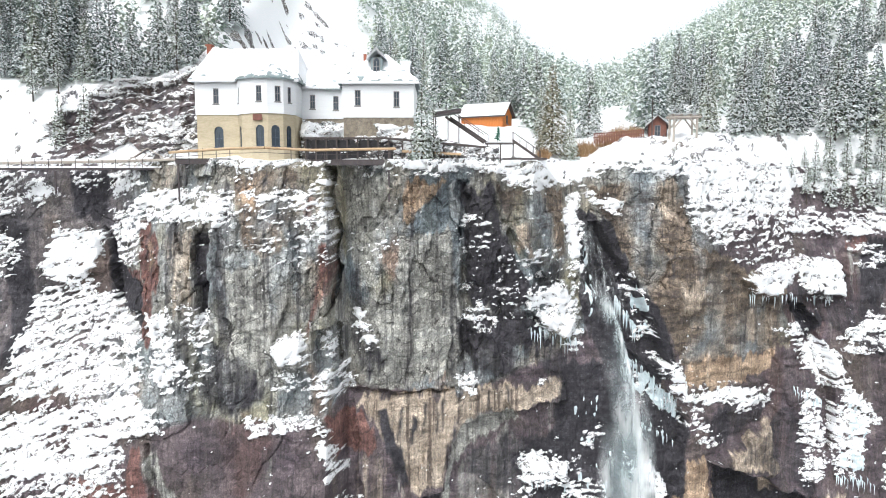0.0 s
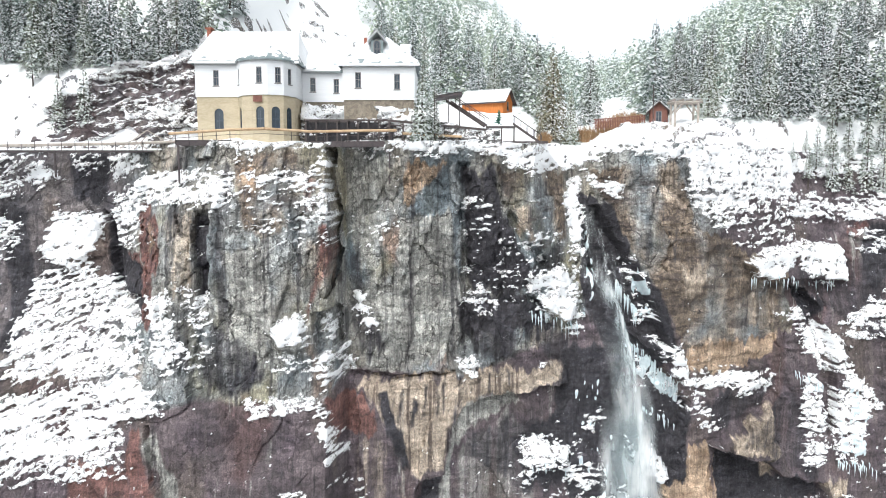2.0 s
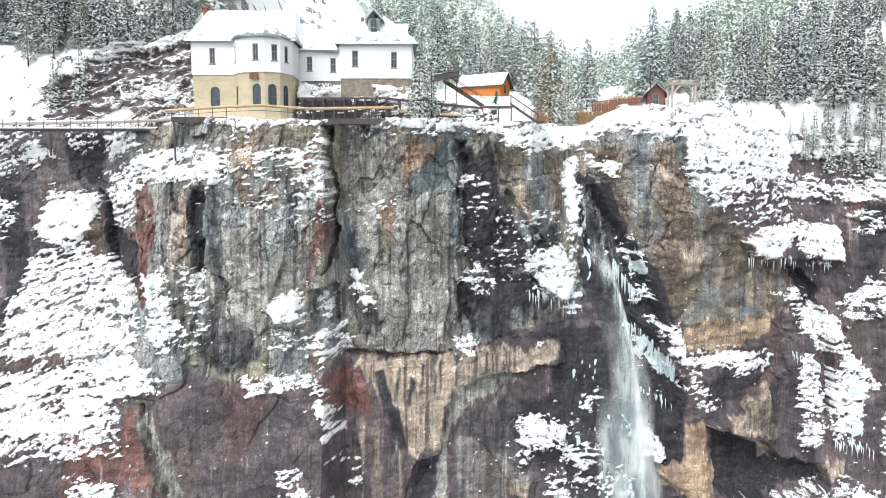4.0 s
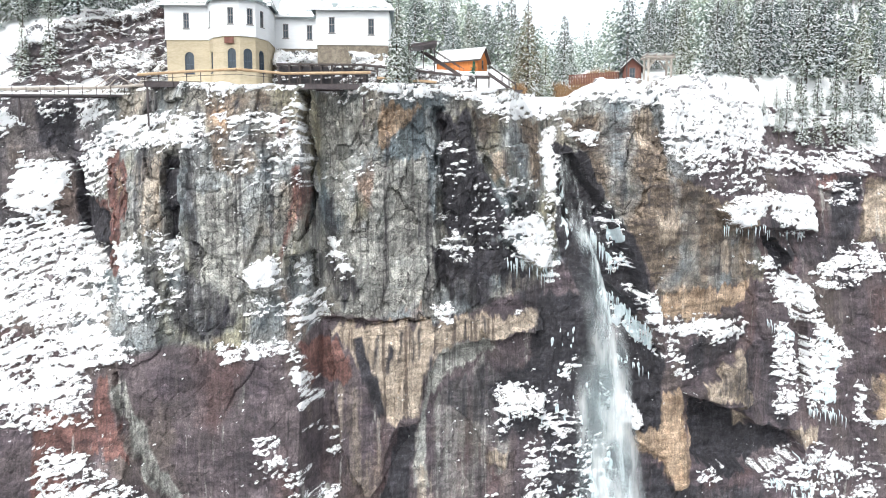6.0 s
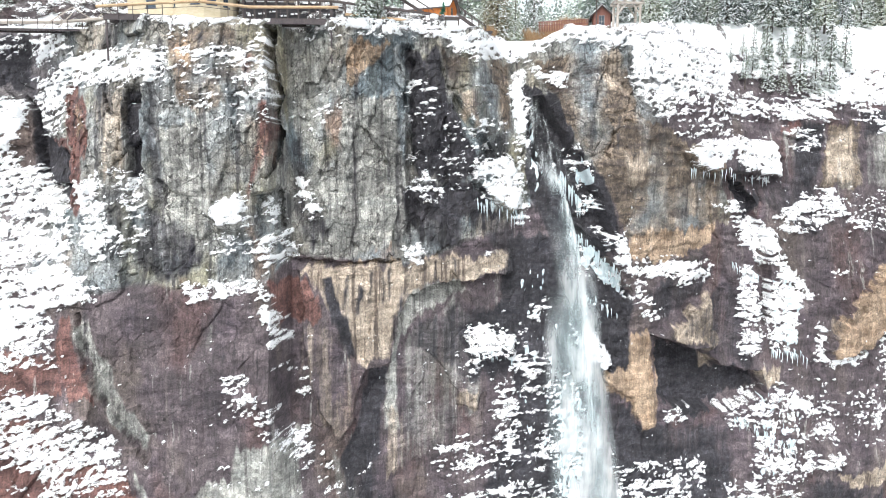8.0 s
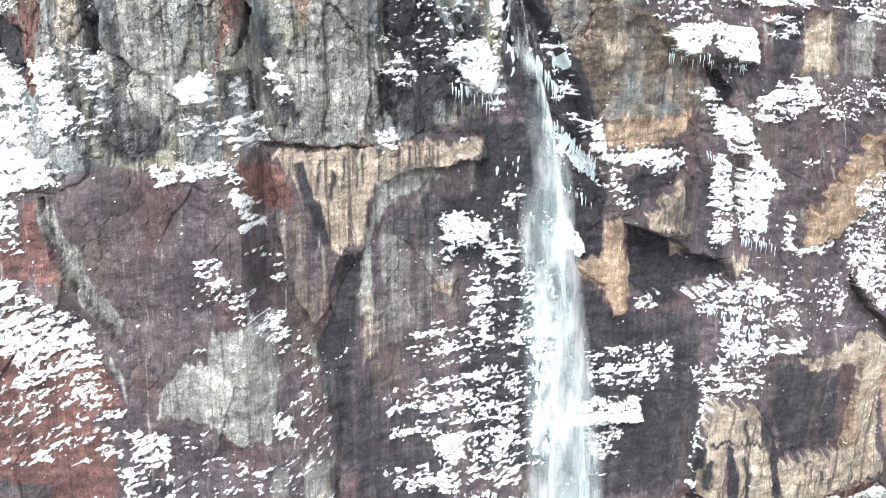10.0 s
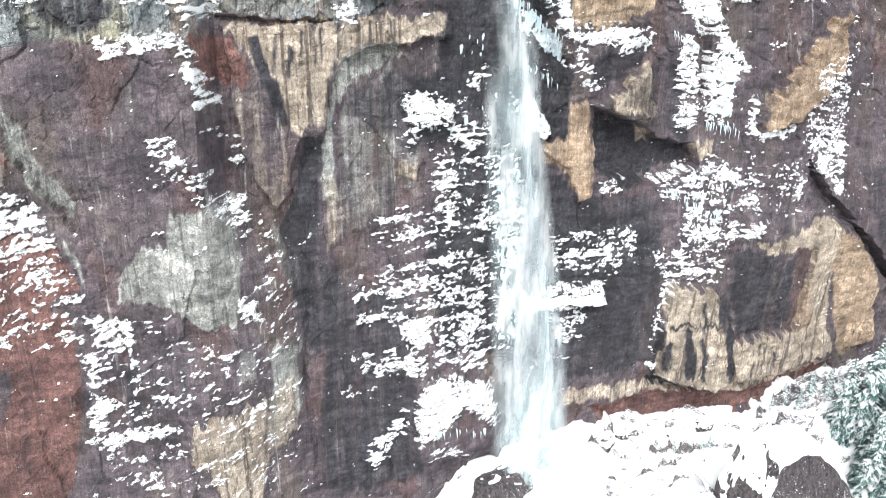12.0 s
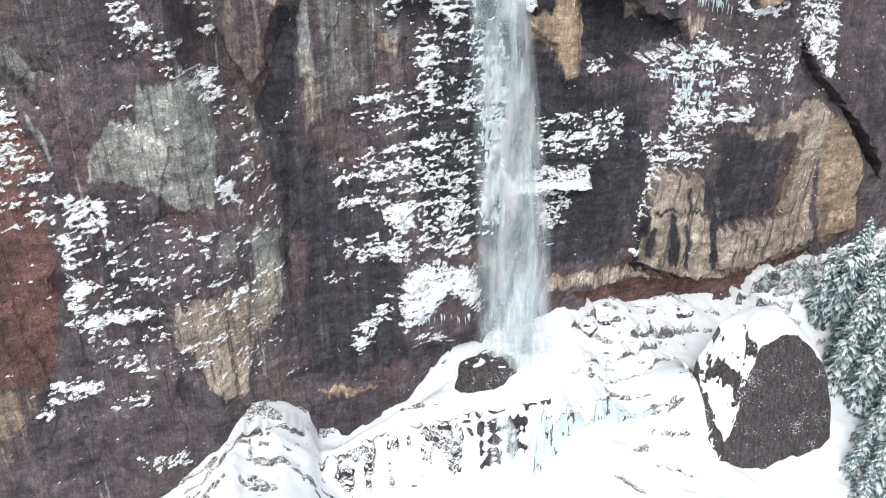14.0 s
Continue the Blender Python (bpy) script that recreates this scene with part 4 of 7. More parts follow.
snow(.42, (40.6, 23.3), (52.8, 22.9), (51.8, 17.5), (43.5, 19))
snow(.6, (54, 25.1), (58.5, 25.6), (57.5, 23.4), (54.6, 23.5))
snow(.22, (52.1, 35.7), (65, 33.1), (64.2, 25.6), (53.4, 29.6))
snow(.6, (33.2, 32.9), (36.3, 33), (36.1, 31.2), (33.3, 31.5))
snow(.78, (54.3, 41.9), (55.7, 41.9), (55.4, 37.5), (54.2, 37.6))
snow(.9, (55.4, 37.4), (61.8, 38.1), (61.3, 37.3), (56.4, 36.6))
snow(.45, (64.9, 45.1), (72.2, 47.7), (71.5, 28.1), (65, 33.1), (64.3, 37.6))
snow(.8, (-38.1, 52.1), (-31.7, 52), (-29.2, 50), (-32.8, 49), (-33, 47.9), (-38, 46.8))
snow(.7, (-37.8, 47.9), (-33.4, 46.7), (-34.6, 43.9), (-38.2, 43.5))
snow(.66, (-38.1, 40.3), (-33.3, 39.8), (-30.1, 37.6), (-26.7, 35.6), (-26.1, 32), (-28.8, 30.4), (-33.9, 31.3), (-38.3, 34.9))
snow(.35, (-33.9, 31.3), (-28.8, 29.8), (-30.7, 25.8), (-33.8, 26))
snow(.5, (-27.3, 29.1), (-24.2, 28.8), (-24.8, 27.7), (-27.4, 26.9))
snow(.2, (-36.9, 31.6), (-24.1, 31.2), (-24.5, 20.9), (-36.8, 22.2))
snow(.55, (-16.5, 40.7), (-14.3, 41.2), (-12.7, 39), (-11.3, 37.5), (-10.8, 34.6), (-12.9, 36.1), (-14.9, 37.9))
snow(.55, (-10.7, 41.9), (-8.6, 40.9), (-8.4, 38), (-9.7, 38.4))
snow(.38, (-12.8, 36.7), (-8.7, 35.1), (-8.6, 30.8), (-11.4, 33))
snow(.8, (-24.1, 24.6), (-20, 24.1), (-20.1, 21.8), (-22.8, 22.5))
snow(.85, (-9.5, 24.8), (-7.9, 24), (-7.7, 21.7), (-9.1, 22.4))
snow(.5, (-33.8, 25), (-31.8, 24.8), (-31.4, 22), (-33.8, 22.8))
snow(.15, (-7.7, 32.9), (-4.5, 28.6), (-4.7, 16.3), (-8.1, 19.7))
snow(.7, (-23.9, 24.6), (-19.7, 23.1), (-20.1, 20.4), (-23.5, 21.3))
snow(.85, (-24.1, 16.8), (-22.4, 16), (-23.4, 12.7), (-24.9, 12.2))
snow(.6, (-24.6, 21.3), (-22.2, 20.6), (-22.8, 16.7), (-24.3, 16.9))
snow(.97, (-25.2, 12.2), (-16.1, 12.5), (-16.2, 11.9), (-22.3, 11), (-25.4, 11.1))
snow(.93, (-27.6, 5.7), (-23.2, 5.4), (-23.5, 3.9), (-27.7, 4))
snow(.95, (-29.2, 2.3), (-27.9, 4.4), (-27.2, 3.6), (-29, 1.9))
snow(.5, (-23.1, 2.7), (-18.6, 3.2), (-18.9, 1.5), (-22.7, 1.7))
snow(.4, (-19.3, 16.2), (-16.2, 15.3), (-17.4, 14.5), (-19.5, 15))
snow(.5, (-21, -5), (-15.8, -5), (-16.7, -6.9), (-20.6, -6.1))
snow(.9, (9.2, 17.8), (11.6, 18.3), (11.5, 14.7), (9.7, 14.5))
snow(.55, (1.6, 14), (10.3, 13.7), (10.2, 11), (2.1, 11.8))
snow(.65, (2.8, 22.3), (6.1, 22.4), (6, 21.5), (2.8, 21.4))
snow(.95, (2.6, 18.5), (9.2, 18.4), (9.2, 17.9), (2.5, 17.8))
snow(.4, (-0.6, 10.5), (4.7, 9.6), (4.6, 8.6), (-0.7, 9.9))
snow(.5, (2.8, 1.8), (7.9, 6.9), (7.8, 3.6), (4, -0.4))
snow(.95, (9.4, 8.7), (11.4, 10.1), (19, 8.2), (19.6, 5.7), (20.4, 1.5), (14.8, 6.5), (12.6, 3.9), (8.9, 2.7))
snow(.3, (8.8, 2.3), (13, 1.9), (16.3, -2.5), (9.9, 0.2))
snow(.35, (5.2, 29.2), (13.6, 31.1), (14.2, 25.3), (5.7, 26.5))
snow(.5, (14.2, 24.7), (18.5, 24), (18.5, 17.7), (14.8, 18.3))
snow(.42, (11.9, 18.9), (19.3, 17.6), (18.6, 9.4), (11.7, 11.3))
snow(.92, (22.8, 19.3), (34.5, 19.7), (33.6, 17), (23.7, 16.8))
snow(.4, (26.8, 17.6), (32.2, 17.1), (31.8, 11.7), (27.8, 12.1))
snow(.6, (-27.9, 32.7), (-25.9, 32.6), (-27.1, 28), (-28.9, 28.2))
snow(.4, (-26.6, 28), (-24.2, 28.8), (-25.1, 26.3), (-27, 25.9))
snow(.4, (26.2, 26.3), (38.3, 26.8), (38.7, 21.8), (27.2, 22))
snow(.12, (-21.5, 24.4), (-3.8, 18.4), (-5.5, 0.3), (-24.5, 7))
snow(.85, (11.1, 9.1), (16.1, 7.6), (14.9, 5.5), (11.1, 2.1))
snow(.97, (43.8, 18.5), (44.3, 18.3), (42.6, 10.6), (43.1, 5.5), (42.7, 5.6), (42.6, 14.8))
snow(.85, (58, 77.3), (72.1, 78.6), (72.4, 70.9), (63.5, 70.4), (59.3, 69.9), (56.3, 70.6))
snow(.7, (42, 71), (58.4, 69.5), (59.1, 68.6), (42.5, 68.3))
snow(.45, (55.4, 67.6), (57.3, 67.2), (53.9, 65), (52.8, 65.7))
snow(.6, (60.4, 70.3), (72.2, 70.5), (71.6, 68.8), (63.2, 68))
snow(.75, (55.2, 59.1), (57.9, 59.5), (60.2, 56.2), (55.6, 55.6), (48.1, 55.6), (50.7, 56.7))
snow(.3, (59.5, 58), (71, 58.7), (71.4, 54.9), (60.2, 53.3))
snow(.4, (56.7, 49.5), (59.9, 49), (59, 48), (56.8, 48.4))
ice(.6, (20.9, 64.6), (22.2, 64.1), (25, 56.1), (22.3, 57.1))
ice(.7, (20.5, 55.7), (27.7, 49.2), (27.8, 46.5), (21.7, 51.3))
ice(.35, (14, 51.2), (17.9, 51.2), (18.1, 46.4), (14, 46.7))
ice(.6, (47.9, 49.7), (52.7, 47.4), (51.4, 39.4), (47.9, 40.1))
ice(.5, (16.7, 69.7), (18.4, 64.4), (17.3, 54.3), (16.1, 55.6))
ice(.4, (14.4, 50.9), (19, 50.9), (20.9, 29.1), (15.4, 29.4))
ice(.5, (45.3, 34.4), (52.2, 34.2), (51.7, 23.2), (46.1, 23.6))
ice(.6, (19.3, 36.3), (22.4, 35.8), (23.7, 12.5), (20, 13))
# the shoulder and gullies further east
snow(0.8, (66, 71.5), (76, 71), (94, 72), (94, 79), (66, 79))
snow(0.45, (66, 66.5), (76, 65.5), (94, 67), (94, 71.5), (66, 71))

# upper grey wall above the bedding break, purple-brown beds below
break_z = 0.5 * rough(gx * 0.12, gx * 0 + 1.7, 9, 4) + np.interp(gx, (-50, -35, -30, -20, -12.2, -11.3, -9.8, -2.7, 1.5, 5.9, 14, 20, 30, 42), (53, 51, 50, 50.1, 50.6, 52.0, 52.5, 51.9, 51.7, 52.4, 56, 60, 66, 78))
upper = smooth(-0.4, 0.4, CZ - break_z[None, :] + 0.3 * rough(CX * 0.3, CZ * 0.3, 44, 3))
upper = upper * (1 - 0.55 * smooth(24, 34, CX)) * (1 - 0.8 * smooth(-33, -38, CX))
bed = CZ - 0.14 * CX + 0.0019 * CX * CX + 0.8 * rough(CX * 0.06, CZ * 0.06, 51, 3)
lay1 = waves(bed * 0.55, CX * 0.02, 61)
lay2 = waves(bed * 1.9, CX * 0.05, 62)
BX, BZ = CX * 0.30 + 0.3 * waves(CX * 0.2, CZ * 0.2, 3), CZ * 0.17 + 0.3 * waves(CX * 0.2, CZ * 0.2, 4)
block, joint = facets(BX, BZ, 71)
small, joint2 = facets(CX * 0.75, CZ * 0.52, 81)
chip, _ = facets(CX * 2.1 + 0.3 * waves(CX, CZ, 5), CZ * 1.5, 86)
tone_a, tone_b = shades(BX, BZ, 71), shades(CX * 0.75, CZ * 0.52, 81)
flute = waves(CX * 0.42 + 0.4 * waves(CX * 0.1, CZ * 0.1, 8), CZ * 0.045, 91)
shape = cut.copy()
shape += 0.62 * block * (0.35 + 0.65 * upper) + 0.30 * small * (0.5 + 0.5 * smooth(-0.3, 0.5, waves(CX * 0.13, CZ * 0.13, 16))) * (0.4 + 0.6 * upper) + 0.13 * chip * (0.4 + 0.6 * upper)
shape += 0.22 * np.clip(0.10 - joint, 0, 0.1) / 0.1 * (0.4 + 0.6 * upper) * smooth(-0.2, 0.4, waves(CX * 0.1, CZ * 0.1, 15))
shape += 0.10 * np.clip(0.10 - joint2, 0, 0.1) / 0.1 * smooth(-0.1, 0.4, waves(CX * 0.15, CZ * 0.15, 18))
shape += (0.12 * np.tanh(3 * lay1) + 0.025 * lay2) * (1 - 0.35 * upper) * (0.4 + smooth(-0.5, 0.6, waves(CX * 0.05, CZ * 0.07, 64)))
shape += 0.45 * np.abs(flute) * upper
shape += 0.20 * np.tanh(4 * waves(bed * 0.8 + 0.8 * rough(CX * 0.12, CZ * 0.12, 67, 3), CX * 0.16, 66)) * smooth(-0.3, 0.4, waves(CX * 0.11, CZ * 0.13, 68)) * smooth(17, 26, CX) * smooth(42, 50, CZ)
shape += 0.40 * rough(CX * 0.16, CZ * 0.16, 101, 3) + 0.08 * rough(CX * 0.9, CZ * 0.9, 111, 4, 0.6)
drift = 0.45 * waves(CX / 6.0, bed / 2.6, 120) + 0.7 * waves(CX / 3.0, bed / 1.3, 121) + 0.75 * waves(CX / 1.7, bed / 0.62, 122) + 0.9 * waves(CX / 0.9, bed / 0.42, 123) + 0.9 * waves(CX / 0.5, bed / 0.36, 124) + 0.5 * waves(CX / 0.36, CZ / 0.36, 125)
drift = drift + 0.35 * np.tanh(2 * lay2) + 0.15 * chip
drift = drift / drift.std()
lying = np.maximum(lying, 0.75 * smooth(1.2, 0.2, rim_z[None, :] - CZ))
cover = 0.42 * (np.interp(lying, (0, 0.02, 0.1, 0.25, 0.5, 0.75, 0.95, 1.0), (-3.4, -2.3, -1.6, -0.95, -0.15, 0.62, 1.65, 2.3)) + drift)
shape -= 0.22 * smooth(-0.25, 0.3, cover)
powder = smooth(-1.0, 0.45, cover)
cover += 0.30 * (np.random.default_rng(7).random(cover.shape) - 0.5)
fade = smooth(0, 1.5, rim_z[None, :] - CZ)
CY = CY + shape * (0.35 + 0.65 * fade)
one = np.ones_like(CZ)
stain_a = np.stack([upper, tone_masks["tan"], tone_masks["red"], one], -1)
tone_mask_b = np.stack([tone_masks["grey"], tone_masks["ochre"], tone_masks["dark"], one], -1)
stain_c = np.stack([tone_a, tone_b, powder, tone_masks["warm"]], -1)
cliff = tagged(sheet("cliff", CX, CY, CZ, ROCK, colours=(("stain_a", stain_a), ("tone_mask_b", tone_mask_b), ("stain_c", stain_c)), soft=False),
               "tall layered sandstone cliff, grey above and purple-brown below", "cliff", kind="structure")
thick = 0.14 * np.tanh(2.2 * (cover - 0.10))
cell = np.maximum(np.maximum(thick[:-1, :-1], thick[1:, 1:]), np.maximum(thick[:-1, 1:], thick[1:, :-1])) > 0
tagged(sheet("snow_on_ledges", CX, CY - np.clip(thick, -0.08, 0.42), CZ + 0.4 * np.clip(thick, 0, 0.4), SNOW_LEDGE, keep=cell, colours=(("snow_depth", np.repeat(np.clip(cover, 0, 0.7)[..., None], 4, -1)),)),
       "white snow lying on the ledges of the cliff", "snow", kind="stuff")
hang = 0.6 * waves(CX / 1.6, CZ / 3.0, 131) + 0.8 * waves(CX / 0.5, CZ / 1.4, 132) + 0.6 * waves(CX / 0.36, CZ / 0.8, 133)
glaze = frost * 1.15 + hang * 0.45 - 0.72
film = 0.26 * np.tanh(2.5 * glaze)
cell = np.maximum(np.maximum(film[:-1, :-1], film[1:, 1:]), np.maximum(film[:-1, 1:], film[1:, :-1])) > 0
tagged(sheet("ice_on_cliff", CX, CY - np.clip(film, -0.08, 0.3), CZ, ICE, keep=cell), "pale blue ice frozen onto the wet rock", "ice", kind="stuff")


# ---- icicles under the snowy lips ----
def icicles(name, x0, z0, x1, z1, count, longest, seed):
    """A row of icicles hanging from a lip of the cliff between two places."""
    r = random.Random(seed)
    vs, fs = [], []
    for i in range(count):
        q = r.random()
        x, z = x0 + (x1 - x0) * q, z0 + (z1 - z0) * q + r.uniform(-0.5, 0.4)
        iz = int(np.clip((z - FOOT) / (77.3 - FOOT) * nz, 0, nz - 1))
        y = CY[iz, int(np.clip(np.searchsorted(gx, x), 0, len(gx) - 1))] - 0.35
        h, w = longest * r.uniform(0.3, 1.0), r.uniform(0.05, 0.14)
        o = len(vs)
        vs.extend([(x + w * math.cos(a), y + w * math.sin(a), z) for a in (0.3, 1.9, 3.5, 5.0)] + [(x, y, z - h), (x, y + 0.3, z + 0.2)])
        fs.extend([(o + k, o + (k + 1) % 4, o + 4) for k in range(4)] + [(o + (k + 1) % 4, o + k, o + 5) for k in range(4)])
    me = bpy.data.meshes.new(name)
    me.from_pydata(vs, [], fs)
    me.materials.append(ICE)
    return tagged(new(name, me), "row of pale icicles hanging from a ledge", "icicles", kind="stuff")


icicles("icicles", 20.1, 61.5, 22.8, 57.5, 40, 2.6, 1)
icicles("icicles", 22.0, 54.3, 27.1, 49.5, 40, 2.2, 2)
icicles("icicles", 23.9, 52.4, 26.4, 48.9, 20, 1.6, 3)
icicles("icicles", 35.1, 62.1, 49.2, 60.6, 30, 1.3, 4)
icicles("icicles", 9.9, 58.4, 15.7, 56.5, 24, 1.8, 5)
icicles("icicles", 42.1, 50.3, 46.4, 48.1, 14, 1.3, 6)
icicles("icicles", 47.5, 39.5, 52.6, 38.5, 24, 1.6, 7)
icicles("icicles", 42.3, 31.5, 50.7, 26.8, 30, 1.4, 8)
icicles("icicles", 23.2, 46.9, 27.5, 44.8, 18, 1.4, 9)
icicles("icicles", 10.0, 41.4, 14.0, 40.5, 12, 1.0, 10)
icicles("icicles", 11.0, 4.4, 18.3, 1.5, 24, 1.2, 11)


def crag(name, label, x0, x1, foot_z, top_z, depth, amount, seed, step=0.16, grey=0.2, red=0.0, dark=0.0, scale=1.0):
    """A broken rock face between two stations. foot_z and top_z give heights along x, depth gives y from (x, z), amount the snow on it."""
    xs = np.arange(x0, x1, step)
    lo, hi = foot_z(xs), top_z(xs)
    rows = max(12, int(float((hi - lo).max()) / step))
    k = np.linspace(0, 1, rows)[:, None]
    X, Z = np.broadcast_to(xs, (rows, len(xs))).copy(), lo[None, :] + (hi - lo)[None, :] * k
    b = Z - 0.18 * X + 0.5 * rough(X * 0.2, Z * 0.2, seed, 3)
    h1, _ = facets(X * 0.42 * scale, Z * 0.5 * scale, seed + 1)
    h2, _ = facets(X * 1.1 * scale, Z * 1.3 * scale, seed + 2)
    Y = depth(X, Z) + 1.1 * h1 + 0.35 * h2 + 0.30 * np.tanh(3 * waves(b * 0.9, X * 0.1, seed + 3)) + 0.12 * rough(X * 1.2, Z * 1.2, seed + 4, 3)
    d = 0.6 * waves(X / 3.0, b / 1.1, seed + 5) + 0.9 * waves(X / 1.5, b / 0.55, seed + 6) + 0.8 * waves(X / 0.8, b / 0.4, seed + 7)
    c = amount(X, Z) + 0.5 * d
    Y = Y - 0.4 * smooth(-0.2, 0.3, c)
    t = 0.26 * np.tanh(2.5 * c)
    o, one_ = np.zeros(X.shape), np.ones(X.shape)
    face_ = tagged(sheet(name, X, Y, Z, ROCK, colours=(("stain_a", np.stack([o + grey, o, o + red, one_], -1)), ("tone_mask_b", np.stack([o, o, o + dark, one_], -1)), ("stain_c", np.stack([o + 0.5, o + 0.5, smooth(-0.6, 0.2, c), o], -1))), soft=False),
                   label, "rock face", kind="structure")
    keep = np.maximum(np.maximum(t[:-1, :-1], t[1:, 1:]), np.maximum(t[:-1, 1:], t[1:, :-1])) > 0
    tagged(sheet("snow_on_rock", X, Y - np.clip(t, -0.06, 0.3), Z + 0.3 * np.clip(t, 0, 0.3), SNOW_LEDGE, keep=keep, colours=(("snow_depth", np.repeat(np.clip(0.8 * c, 0, 0.6)[..., None], 4, -1)),)), "snow lying on the ledges of a rock face", "snow", kind="stuff")
    return face_


# ---- the ground above the rim: a bench, then two wooded valley sides ----
def bench_height(x, y):
    """Height of the ground behind the rim."""
    c = x - (18 + 0.208 * (y - 85))
    back = np.maximum(0, y - 90)
    floor = 77.4 + 0.165 * back
    west = np.maximum(0, -c - 14) * 0.37 * smooth(98, 150, y) + np.clip(y - 97, 0, 50) * 0.40 * smooth(-34, -72, c)
    west = west + 3.4 * smooth(-4, -10, c) * smooth(88, 101, y)
    west = west + 8.5 * smooth(-26, -32, x) * smooth(85, 92, y)
    east = np.maximum(0, c - 14) * 0.55 * smooth(98, 160, y) + 2.0 * smooth(-1, 5, c) * smooth(84, 95, y) + 1.0 * smooth(6, 18, c) * smooth(82, 94, y)
    lumps = 0.5 * rough(x * 0.12, y * 0.12, 201, 4) + 0.55 * np.abs(rough(x * 0.35, y * 0.35, 208, 4, 0.6)) * smooth(80, 86, y) * smooth(16, 22, x) + 2.2 * rough(x * 0.03, y * 0.03, 205, 3) * smooth(95, 130, y)
    return floor + west + east + lumps


ww = np.concatenate([np.linspace(0, 30, 110), 30 + 1.035 ** np.arange(1, 120) * 8 - 8])
GXC = gx[::3]
rim_y = CY[-1, ::3]
GX = GXC[None, :] * (1 + np.clip(ww - 6, 0, None)[:, None] / 70)
GY = rim_y[None, :] + ww[:, None] * np.where(ww < 8, 1, 1)[:, None]
GY = GY + (np.median(rim_y) - rim_y)[None, :] * smooth(4, 40, ww)[:, None]
GZ = bench_height(GX, GY)
blend = smooth(0.0, 3.5, ww)[:, None]
GZ = rim_z[None, ::3] * (1 - blend) + GZ * blend
tagged(sheet("ground", GX, GY, GZ, SNOW), "snow-covered ground on the bench above the cliff", "ground", kind="structure")


# ---- the slope of snow at the foot of the cliff ----
def foot_height(x, y):
    base = np.interp(x, (-60, -25, -17, -11, -6, -3, -2, 8, 20, 33, 60, 80, 110), (-30, -14, -8.8, -3.6, -4.2, -6.6, -9, -5.5, -3.6, -1.6, -5.5, 0, 6))
    wall = np.interp(x, (-60, -24, -10, -4, 10, 19, 46, 76, 104), (60, 62, 66, 70, 73, 77, 82, 86, 90))
    z = base - 0.46 * np.clip(wall - y, -30, 46) - 0.2 * np.clip(wall - 46 - y, 0, None)
    edge = 66.5 + 0.06 * (x - 12) + 0.8 * waves(x * 0.3, x * 0 + 2.2, 331)
    step = smooth(edge, edge - 1.2, y) * smooth(-3, 2, x) * smooth(30, 23, x)
    lumps = 0.9 * rough(x * 0.12, y * 0.12, 301, 4) + 0.35 * np.abs(rough(x * 0.5, y * 0.5, 311, 3))
    lumps = lumps + 1.5 * np.maximum(0, rough(x * 0.16, y * 0.16, 341, 3)) * smooth(4, -4, x)
    moat = np.interp(x, (-3, 1, 4, 10, 16), (0, 3.6, 4.4, 4.0, 0)) * smooth(wall - 4.5, wall - 1.5, y)
    z = z + 4.5 * np.exp(-((x - 46.0) / 3.4) ** 2 - ((y - 66.5) / 4.5) ** 2)
    return z - moat - 6.5 * step + lumps * (1 - 0.6 * smooth(3, 0, abs(y - edge)))


tx, ty = np.concatenate([np.arange(-90, -14, 1.5), np.arange(-14, 86, 0.5), np.arange(86, 130, 2.0)]), np.concatenate([np.arange(-40, 44, 2.0), np.arange(44, 92, 0.32)])
TX, TY = np.meshgrid(tx, ty)
TZ = foot_height(TX, TY)
tagged(sheet("snow_slope", TX, TY, TZ, SNOW), "deep snow on the slope at the foot of the falls", "snow slope", kind="structure")


def bare_ground(name, label, X, Y, Z, where, seed, height=0.9, along_=0.45, across=0.6):
    """Rock and scrub that stick out of the snow where the noise rises above it."""
    q = 0.9 * rough(X * along_, Y * across, seed, 4, 0.6) + 0.5 * waves(X * 1.3, Y * 1.9, seed + 9) + where
    keep = np.maximum(q[:-1, :-1], q[1:, 1:]) > 0
    o, one_ = np.zeros(X.shape), np.ones(X.shape)
    return tagged(sheet(name, X, Y, Z - 0.12 + np.clip(q, -0.15, 0.9) * height, ROCK, keep=keep,
                        colours=(("stain_a", np.stack([o + 0.35, o, o, one_], -1)), ("tone_mask_b", np.stack([o, o, o + 0.25, one_], -1)), ("stain_c", np.stack([o + 0.5, o + 0.5, o + 0.55, o], -1))), soft=False), label, "rocks", kind="stuff")


AX, AY = GX[:150], GY[:150]
AZ = GZ[:150]
patches = -1.05 + 0.35 * smooth(-36, -28, AX) * smooth(-8, -14, AX) * smooth(98, 104, AY) + 0.80 * smooth(18, 28, AX) * smooth(102, 92, AY) + 0.40 * smooth(100, 110, AY) + 0.62 * smooth(2, 8, AX) * smooth(24, 17, AX) * smooth(93, 86, AY) + 0.6 * smooth(-26, -30, AX) * smooth(125, 100, AY)
bare_ground("bench_rocks", "grey-brown rocks and scrub poking through the snow", AX, AY, AZ, patches, 801)
foot_where = -0.80 + 0.48 * smooth(28, 36, TX) * smooth(58, 64, TY) + 0.55 * smooth(60, 68, TX) * smooth(76, 80, TY) + 0.62 * smooth(4, -2, TX)
bare_ground("foot_rocks", "dark rocks showing through the snow below the cliff", TX + 0.0, TY, TZ, foot_where, 811, 0.9, 0.16, 0.75)

